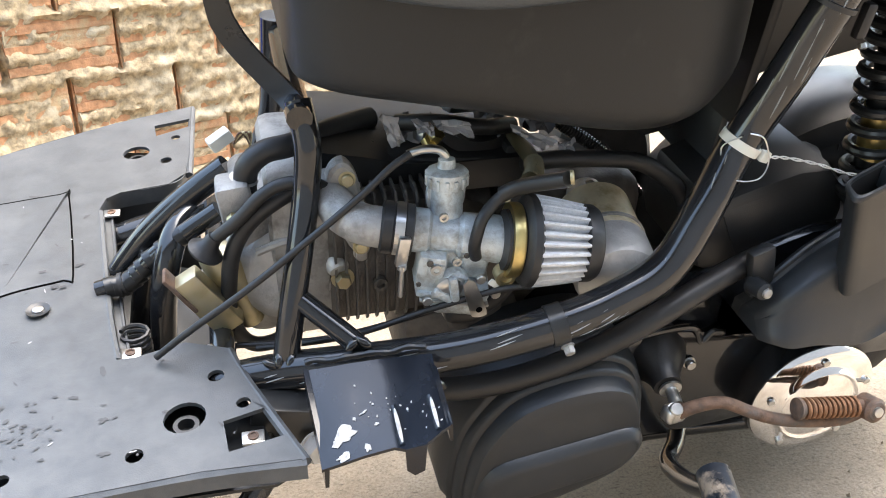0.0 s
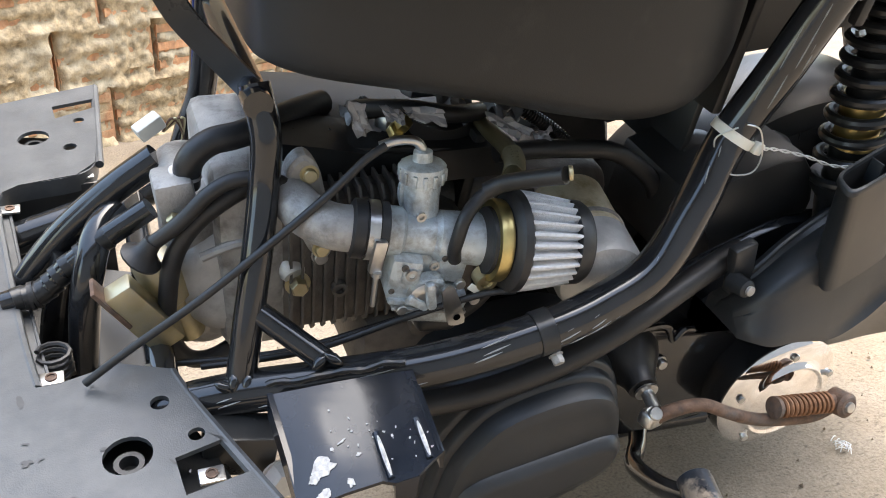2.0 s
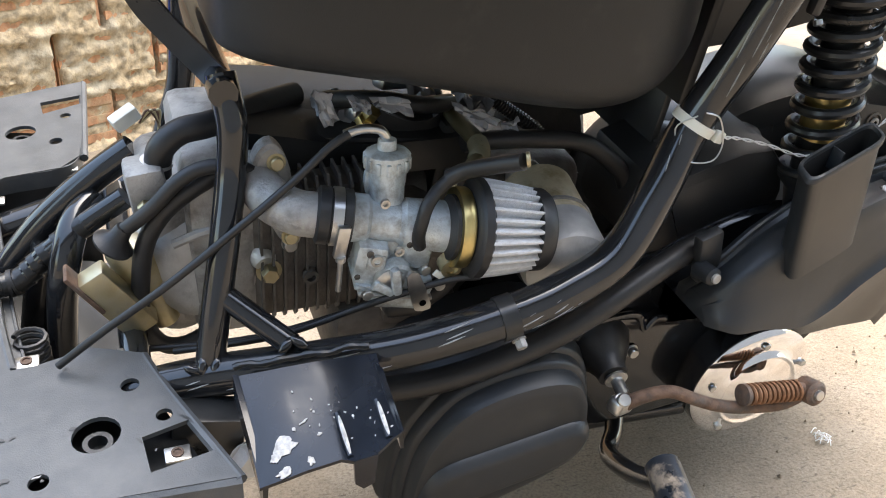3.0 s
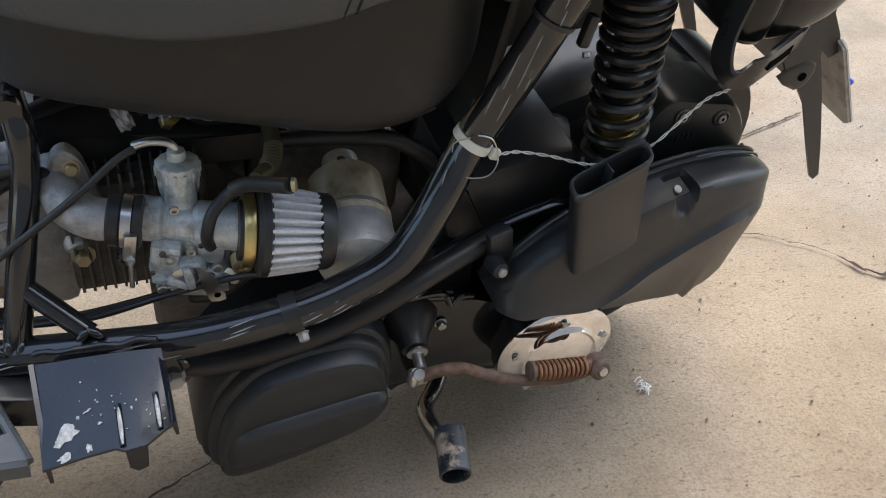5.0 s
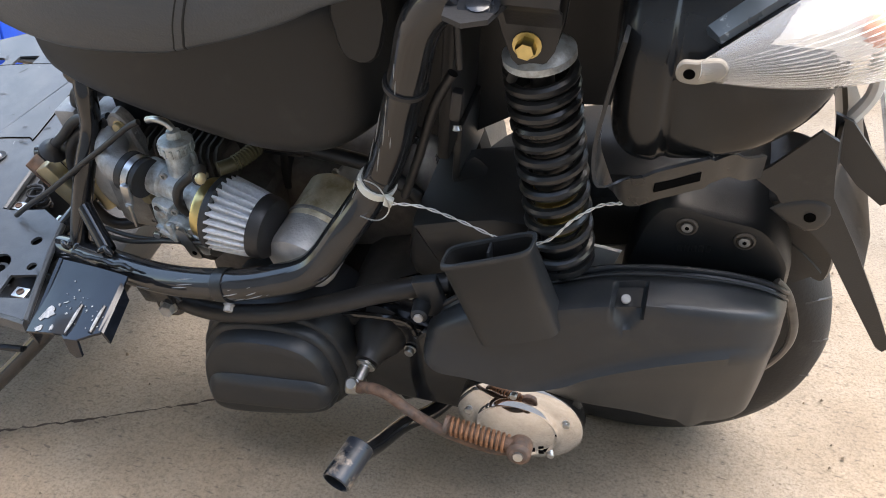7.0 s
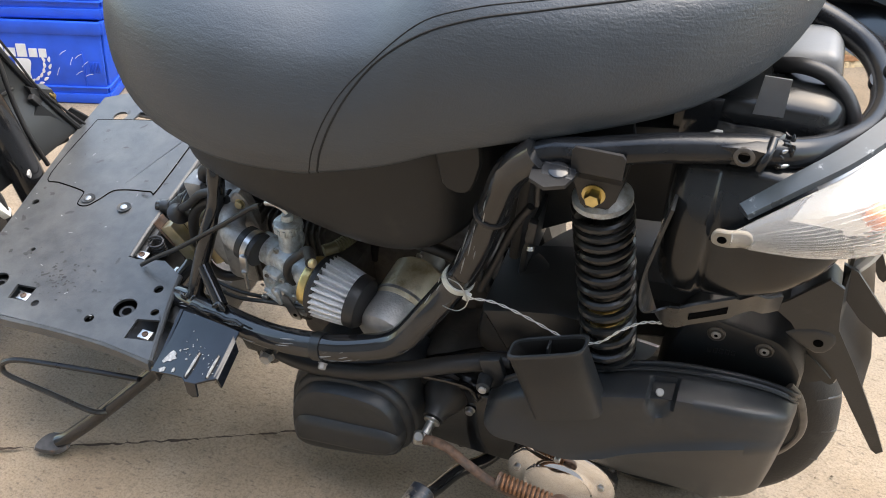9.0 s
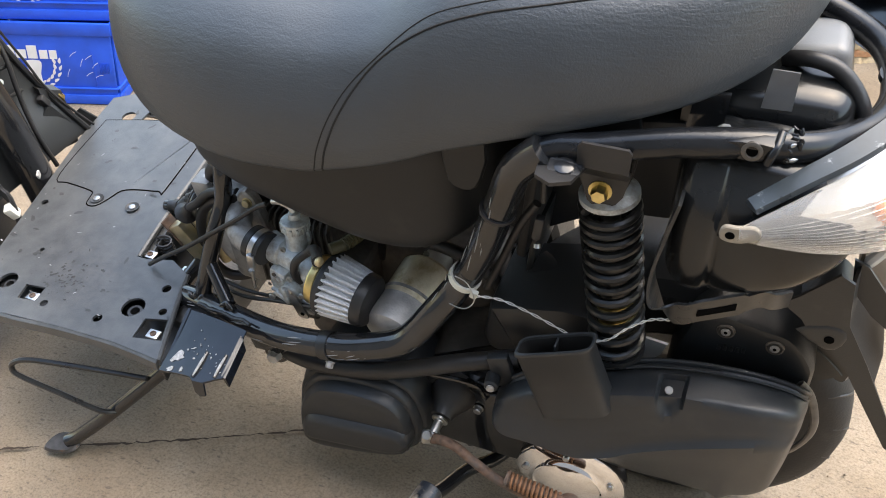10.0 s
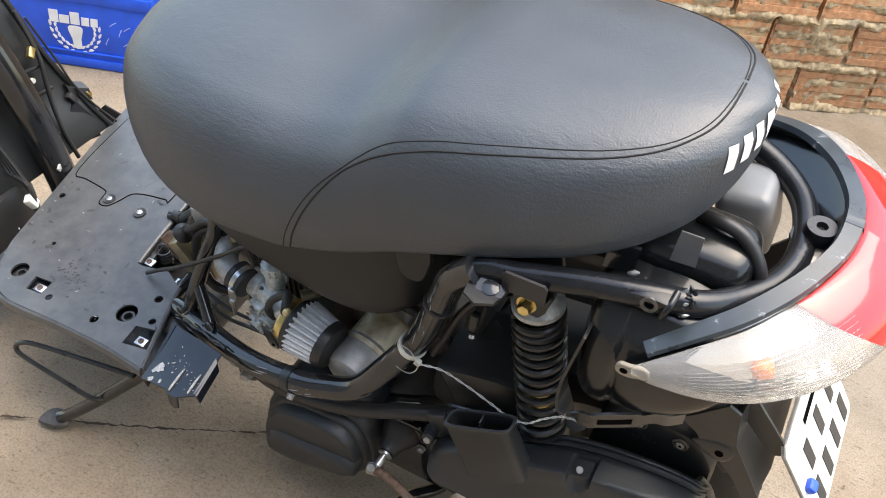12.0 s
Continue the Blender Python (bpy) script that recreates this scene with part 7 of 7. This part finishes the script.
    cs = box((0.012, -0.088, 0.346), (0.028, 0.020, 0.070), 0.003, (0, -32, 0))
    c = part("ignition_coil", cs, M["zinc_dull"], scooter, "zinc-plated canister")
    part("can", lathe((0.022, -0.066, 0.388), (0.3, 0, -0.95), [(0, 0.008), (0.003, 0.015), (0.008, 0.0175), (0.045, 0.0175), (0.05, 0.012), (0.09, 0.012)], 26), M["zinc_dull"], c)
    part("rusty_edge", box((-0.010, -0.089, 0.362), (0.004, 0.022, 0.045), 0.0015, (0, -32, 0)), M["rust"], c)
    pts = [(-0.058 + 0.012 * math.cos(i * 0.6), -0.075 + 0.010 * math.sin(i * 0.6), 0.285 + 0.0006 * i) for i in range(48)]
    part("coil_lead", tube(pts, 0.0022, n=6, raw=True), M["rubber"], scooter)


make_hoses()


def make_front_case():
    """The black housing under the notch of the footboard, with the bright tube before it."""
    c = part("front_case", pillow([(-0.125, 0.225), (-0.06, 0.220), (0.00, 0.205), (0.02, 0.190), (0.01, 0.13), (-0.10, 0.13), (-0.14, 0.16)], [(0.17, 0.006), (0.165, 0.0), (-0.075, 0.0), (-0.080, 0.006)]), M["plastic"], scooter, "black housing below the footboard notch")
    part("bright_tube", tube([(0.004, 0.020, 0.376), (-0.012, 0.0, 0.370), (-0.0235, -0.022, 0.350), (-0.0337, -0.030, 0.305), (-0.047, -0.030, 0.200)], 0.0130, n=20), M["gloss_black"], c)
    part("back_wall", box((-0.070, 0.184, 0.235), (0.135, 0.006, 0.150), 0.002), M["plastic"], c)
    part("front_wall", box((-0.128, 0.020, 0.235), (0.006, 0.32, 0.160), 0.002), M["plastic"], c)


make_front_case()


def make_under_seat():
    """Wiring, foil and bands that show between the engine and the bucket."""
    path = smooth_path([(0.36, 0.03, 0.452), (0.387, 0.02, 0.434), (0.43, 0.02, 0.403), (0.461, 0.02, 0.368), (0.495, 0.02, 0.328), (0.515, 0.02, 0.275)], 14)
    c = part("conduit", tube(path, 0.0062, n=12, raw=True), M["conduit"], scooter, "black ribbed wiring conduit")
    bm = bmesh.new()
    for a, b in zip(path, path[1:]):
        add_lathe(bm, a, b - a, [(0, 0.0062), (0.0012, 0.0076), (0.0024, 0.0062)], 12)
    tagged(part("conduit_rib", bm, M["conduit"], c), kind="stuff")
    rng = random.Random(4)
    for k, (x, y, z, s) in enumerate(((0.205, -0.02, 0.474, 1.0), (0.225, 0.0, 0.470, 0.9), (0.30, 0.0, 0.466, 1.2), (0.345, 0.0, 0.462, 1.1))):
        rows = []
        for i in range(6):
            rows.append([(x + s * (0.006 * i - 0.015), y + s * (0.006 * j - 0.015), z + s * (0.007 * rng.uniform(-1, 1) - 0.002 * i)) for j in range(6)])
        rows += [[(p[0], p[1], p[2] - 0.003) for p in r[::-1]] for r in rows[::-1]]
        part("crumpled_sheet", loft(rows, cap=False, closed=False), M["foil"], scooter, "crumpled grey plastic sheet", angle=20)
    for a, b, c, d in [[(0.173, -0.078, 0.51), (0.191, -0.078, 0.507), (0.196, -0.078, 0.482), (0.184, -0.078, 0.48)], [(0.201, -0.078, 0.505), (0.22, -0.078, 0.5), (0.223, -0.078, 0.489), (0.208, -0.078, 0.493)], [(0.222, -0.078, 0.5), (0.253, -0.078, 0.5), (0.26, -0.078, 0.481), (0.225, -0.078, 0.494)], [(0.293, -0.078, 0.491), (0.338, -0.078, 0.472), (0.326, -0.078, 0.463), (0.297, -0.078, 0.484)], [(0.342, -0.078, 0.47), (0.358, -0.078, 0.471), (0.357, -0.078, 0.461), (0.343, -0.078, 0.461)]]:
        a, b, c, d = Vector(a), Vector(b), Vector(c), Vector(d)
        rows = [[a.lerp(b, i / 5).lerp(d.lerp(c, i / 5), j / 5) + Vector((rng.uniform(-1, 1), 4 * rng.uniform(-1, 1), rng.uniform(-1, 1))) * 0.0012 for i in range(6)] for j in range(6)]
        rows += [[p + Vector((0, 0.002, 0)) for p in r] for r in rows[::-1]]
        part("crumpled_sheet", loft(rows, cap=False, closed=False), M["foil"], scooter, "crumpled grey plastic sheet", angle=20)
    band = smooth_path([(0.228, -0.035, 0.482), (0.236, -0.038, 0.472), (0.250, -0.040, 0.460), (0.275, -0.040, 0.450), (0.298, -0.035, 0.452), (0.304, -0.025, 0.466), (0.300, -0.01, 0.48)], 5)
    part("rubber_band_strap", loft([[q + Vector((0, 0, 0.007)), q + Vector((0.001, -0.002, -0.007)), q + Vector((0.003, 0.001, -0.007)), q + Vector((0.002, 0.003, 0.007))] for q in band]), M["rubber"], scooter, "black rubber strap")
    part("cross_plate", loft([[(x, y, z), (x, y + 0.05, z + 0.006), (x, y + 0.05, z + 0.002), (x, y, z - 0.03)] for x, y, z in ((0.118, -0.070, 0.478), (0.16, -0.062, 0.465), (0.20, -0.058, 0.452), (0.245, -0.055, 0.446), (0.33, -0.055, 0.446))]), M["satin_black"], scooter, "black steel cross plate above the cylinder")
    part("zinc_bolt", bolt((0.228, -0.055, 0.474), (0.3, -0.5, 0.8), 0.0075, 0.008), M["zinc"], scooter, "zinc-plated bolt")


make_under_seat()


def make_front():
    """The stripped front end ahead of the footboard: steering tube, black panels, wiring."""
    f = part("steering_tube", tube([(-0.368, 0.0, 0.25), (-0.370, 0.0, 0.32), (-0.376, 0.0, 0.40), (-0.390, 0.0, 0.47), (-0.42, 0.0, 0.56), (-0.47, 0.0, 0.68)], 0.0275, n=24), M["gloss_black"], scooter, "thick black steering tube")
    part("chip", box((-0.3445, -0.012, 0.319), (0.004, 0.013, 0.011), 0.0015, (20, 0, 25)), M["chip"], f, "bare chipped spot")
    edge = [(-0.372, 0.140, 0.295), (-0.385, 0.122, 0.345), (-0.410, 0.113, 0.395), (-0.418, 0.100, 0.441), (-0.424, 0.090, 0.485), (-0.450, 0.085, 0.560), (-0.500, 0.080, 0.660)]
    rows = [[(x, y, z), (x - 0.012, 0.03, z - 0.003), (x - 0.030, -0.12, z - 0.006), (x - 0.038, -0.12, z - 0.008), (x - 0.020, 0.03, z - 0.005), (x - 0.008, y + 0.002, z - 0.002)] for x, y, z in smooth_path(edge, 4)]
    p = part("leg_shield", loft(rows), M["plastic"], scooter, "black inner leg shield panel")
    part("edge_bead", tube([(x + 0.003, y, z) for x, y, z in edge], 0.005, n=8), M["plastic"], p)
    for q in ([(-0.413, 0.018, 0.470), (-0.412, 0.0695, 0.4615)], [(-0.412, 0.022, 0.4165), (-0.411, 0.0767, 0.4118)]):
        part("rib", tube(q, 0.0055, n=8, flat=0.6), M["plastic"], p)
    part("screw", bolt((-0.412, 0.046, 0.446), (1, 0, 0.3), 0.0055, 0.004, hexagon=False), M["steel"], p)
    br = part("bracket", loft([[Vector(q) + Vector((0, 0, dz)) for q in ((-0.398, 0.098, 0.402), (-0.398, 0.140, 0.372), (-0.424, 0.149, 0.372), (-0.430, 0.106, 0.402))] for dz in (0, -0.026)]), M["plastic"], p)
    part("clip", box((-0.402, 0.136, 0.362), (0.010, 0.014, 0.016), 0.002, (0, -25, 35)), M["zinc"], br, "brass-coloured spring nut")
    part("black_clip", box((-0.398, 0.098, 0.378), (0.012, 0.012, 0.022), 0.002, (20, -10, 15)), M["rubber"], br)
    part("clip", box((-0.405, 0.060, 0.497), (0.010, 0.020, 0.012), 0.002, (30, -25, 15)), M["zinc"], p, "brass-coloured spring nut")
    so = part("slot_frame", loft([[(-0.379 + d, 0.008, 0.362), (-0.379 + d, 0.030, 0.367), (-0.376 + d, 0.034, 0.354), (-0.376 + d, 0.014, 0.350)] for d in (-0.02, 0.004)]), M["scuff_case"], p)
    part("slot_hole", loft([[(-0.379 + d, 0.012, 0.360), (-0.379 + d, 0.028, 0.364), (-0.376 + d, 0.031, 0.356), (-0.376 + d, 0.016, 0.353)] for d in (0.0042, 0.0050)]), M["hole_and_print"], so)
    part("wing", loft([[(-0.385, 0.150 + d, 0.330), (-0.372, 0.172 + d, 0.293), (-0.378, 0.168 + d, 0.270), (-0.405, 0.135 + d, 0.275), (-0.402, 0.138 + d, 0.315)] for d in (0, 0.003)]), M["plastic"], p)
    part("web", loft([[(-0.392, 0.100, 0.372), (-0.380, 0.118, 0.325), (-0.378, 0.115, 0.285), (-0.396, 0.078, 0.285), (-0.398, 0.075, 0.350)], [(-0.400, 0.100, 0.372), (-0.388, 0.118, 0.325), (-0.386, 0.115, 0.285), (-0.404, 0.078, 0.285), (-0.406, 0.075, 0.350)]]), M["plastic"], p)
    part("panel_cable", tube([(-0.432, 0.078, 0.56), (-0.408, 0.074, 0.487), (-0.397, 0.060, 0.430), (-0.393, 0.054, 0.390), (-0.386, 0.050, 0.340), (-0.382, 0.056, 0.275)], 0.0042, n=10), M["rubber"], p)
    part("panel_cable", tube([(-0.432, 0.092, 0.54), (-0.410, 0.106, 0.45), (-0.398, 0.112, 0.40), (-0.378, 0.126, 0.35), (-0.366, 0.150, 0.30)], 0.0022, n=8), M["rubber"], p)
    for k in range(5):
        part("wire", tube([(-0.30 - 0.008 * k, -0.12 + 0.006 * k, 0.27), (-0.335, -0.085, 0.30 + 0.010 * k), (-0.37 - 0.012 * k, -0.07, 0.34), (-0.43, -0.06, 0.42 + 0.015 * k), (-0.50, -0.05, 0.56)], 0.0038, n=6), M["rubber"], f)
    part("plug", box((-0.330, -0.095, 0.313), (0.014, 0.018, 0.024), 0.003, (10, -20, 30)), M["nylon"], f, "white wiring plug")
    part("side_panel", pillow([(-0.60, 0.0), (-0.42, -0.03), (-0.37, -0.10), (-0.40, -0.24), (-0.62, -0.22)], [(0.20, 0.004), (0.26, 0.0), (0.30, 0.02)], plane="xy"), M["plastic"], f)


make_front()


def make_crate():
    """A stacking bottle crate: ribbed walls, rim, foot, and a pale printed emblem in plain shapes."""
    w, d, h = 0.42, 0.30, 0.232
    c = thing("beer_crate", "stacked blue plastic bottle crate with worn white print", "crate")
    for s in (-1, 1):
        part("long_side", box((0, s * (d / 2 - 0.005), h / 2), (w - 0.01, 0.008, h - 0.05), 0.002), M["blue"], c)
        part("short_side", box((s * (w / 2 - 0.005), 0, h / 2), (0.008, d - 0.03, h - 0.05), 0.002), M["blue"], c)
    part("base", box((0, 0, 0.01), (w - 0.02, d - 0.02, 0.008)), M["blue"], c)
    for z, k in ((h - 0.018, "rim"), (0.014, "foot"), (0.046, "band")):
        b = bmesh.new()
        t = 0.034 if k == "rim" else (0.028 if k == "foot" else 0.006)
        for s in (-1, 1):
            add_box(b, (0, s * (d / 2 - 0.002), z), (w, 0.014, t), 0.003)
            add_box(b, (s * (w / 2 - 0.002), 0, z), (0.014, d, t), 0.003)
        part(k, b, M["blue"], c)
    cut = box((w / 2 - 0.06, -d / 2 + 0.0005, 0.10), (0.002, 0.006, 0.10), 0.0005)
    part("rib", cut, M["blue"], c)
    # the printed maker's mark as plain slanted bars, a glass shape and two sprigs
    for x, wd, hz in ((-0.076, 0.026, 0.036), (-0.046, 0.028, 0.024), (-0.014, 0.026, 0.036), (0.016, 0.022, 0.024), (0.042, 0.020, 0.024)):
        z0 = 0.130
        bar = pillow([(x - wd / 2, z0), (x + wd / 2, z0), (x + wd / 2 + 0.002, z0 + hz), (x - wd / 2 + 0.002, z0 + hz)], [(-d / 2 - 0.0024, 0), (-d / 2, 0)], rounded=False)
        part("printed_bar", bar, M["white"], c, "white printed bar")
    em = pillow([(-0.034, 0.124), (0.000, 0.124), (0.004, 0.110), (-0.004, 0.085), (-0.006, 0.058), (-0.028, 0.058), (-0.030, 0.085), (-0.038, 0.110)], [(-d / 2 - 0.0024, 0), (-d / 2, 0)], res=2)
    part("emblem", em, M["white"], c, "white printed glass shape")
    for side in (-1, 1):
        for k in range(6):
            a = radians(255 - 16 * k) if side < 0 else radians(285 + 16 * k)
            for lean in (-0.007, 0.007):
                x, z = -0.017 + (0.066 + lean) * math.cos(a), 0.118 + (0.066 + lean) * math.sin(a)
                tx, tz = -math.sin(a) * side, math.cos(a) * side
                nx, nz = math.cos(a), math.sin(a)
                sprig = [(x - 0.008 * tx, z - 0.008 * tz), (x + 0.004 * nx, z + 0.004 * nz), (x + 0.009 * tx + lean * 0.5 * nx, z + 0.009 * tz + lean * 0.5 * nz), (x - 0.004 * nx, z - 0.004 * nz)]
                part("emblem", pillow(sprig, [(-d / 2 - 0.0024, 0), (-d / 2, 0)], res=2), M["white"], c)
    rng = random.Random(31)
    for k in range(7):
        x, z = rng.uniform(0.07, 0.15), rng.uniform(0.07, 0.16)
        way = rng.uniform(0.3, 2.4)
        part("scratch", tube([(x, -d / 2 - 0.0012, z), (x + 0.010 * math.cos(way), -d / 2 - 0.0014, z + 0.010 * math.sin(way) + 0.002), (x + 0.024 * math.cos(way), -d / 2 - 0.0012, z + 0.024 * math.sin(way))], 0.0007, n=5, res=3), M["white"], c, "pale scratch")
    for k in range(8):
        part("vent_rib", box((0.165 + 0.004 * k, -d / 2 - 0.0006, 0.105), (0.0016, 0.003, 0.030), 0.0004), M["blue"], c)
    # the crate narrows towards its base
    for ob in c.children:
        for q in ob.data.vertices:
            k = 0.93 + 0.07 * min(1.0, q.co.z / h)
            q.co.x, q.co.y = q.co.x * k, q.co.y * k
    return c


first = make_crate()
CR = pose(-1.14, 0.80, 0.0, 0, 0, 21)
first.matrix_basis = CR
second = copy_thing(first, CR @ pose(0.012, 0.004, 0.2335, 0, 0, 1.2))
for ob in (first, second):
    tagged(ob, group="stacked crates")


def make_grit():
    """Sand and small stones scattered over the yard."""
    rng = random.Random(14)
    verts, faces = [], []
    for i in range(700):
        x, y = rng.uniform(-0.9, 1.8), rng.uniform(-0.8, 0.9)
        r = rng.choice((0.0010, 0.0014, 0.0018, 0.0026)) * rng.uniform(0.7, 1.3)
        a = rng.uniform(0, 6.3)
        k = len(verts)
        for j in range(5):
            q = r * rng.uniform(0.7, 1.2)
            verts.append((x + q * math.cos(a + j * 1.2566), y + q * math.sin(a + j * 1.2566), 0.001))
        verts.append((x, y, 0.003 + r * rng.uniform(0.5, 0.9)))
        faces += [(k + j, k + (j + 1) % 5, k + 5) for j in range(5)]
    me = bpy.data.meshes.new("grit")
    me.from_pydata(verts, [], faces)
    me.materials.append(M["grit"])
    ob = new("grit", me)
    tagged(ob, "loose sand and small stones scattered on the concrete", "grit", kind="stuff")


make_grit()


def make_litter():
    rng = random.Random(8)
    bm = bmesh.new()
    for i in range(15):
        x, y = 0.791 + rng.gauss(0, 0.004), -0.182 + rng.gauss(0, 0.008)
        a = rng.uniform(0, 3.1)
        l = rng.uniform(0.004, 0.009)
        add_tube(bm, [(x - l * math.cos(a), y - l * math.sin(a), 0.003 + 0.003 * rng.random()), (x, y, 0.006 + 0.004 * rng.random()), (x + l * math.cos(a), y + l * math.sin(a), 0.003)], 0.0006, n=5, res=2)
    tagged(part("thread_scrap", bm, M["white"]), "small frayed white scrap lying on the concrete", "litter")


make_litter()
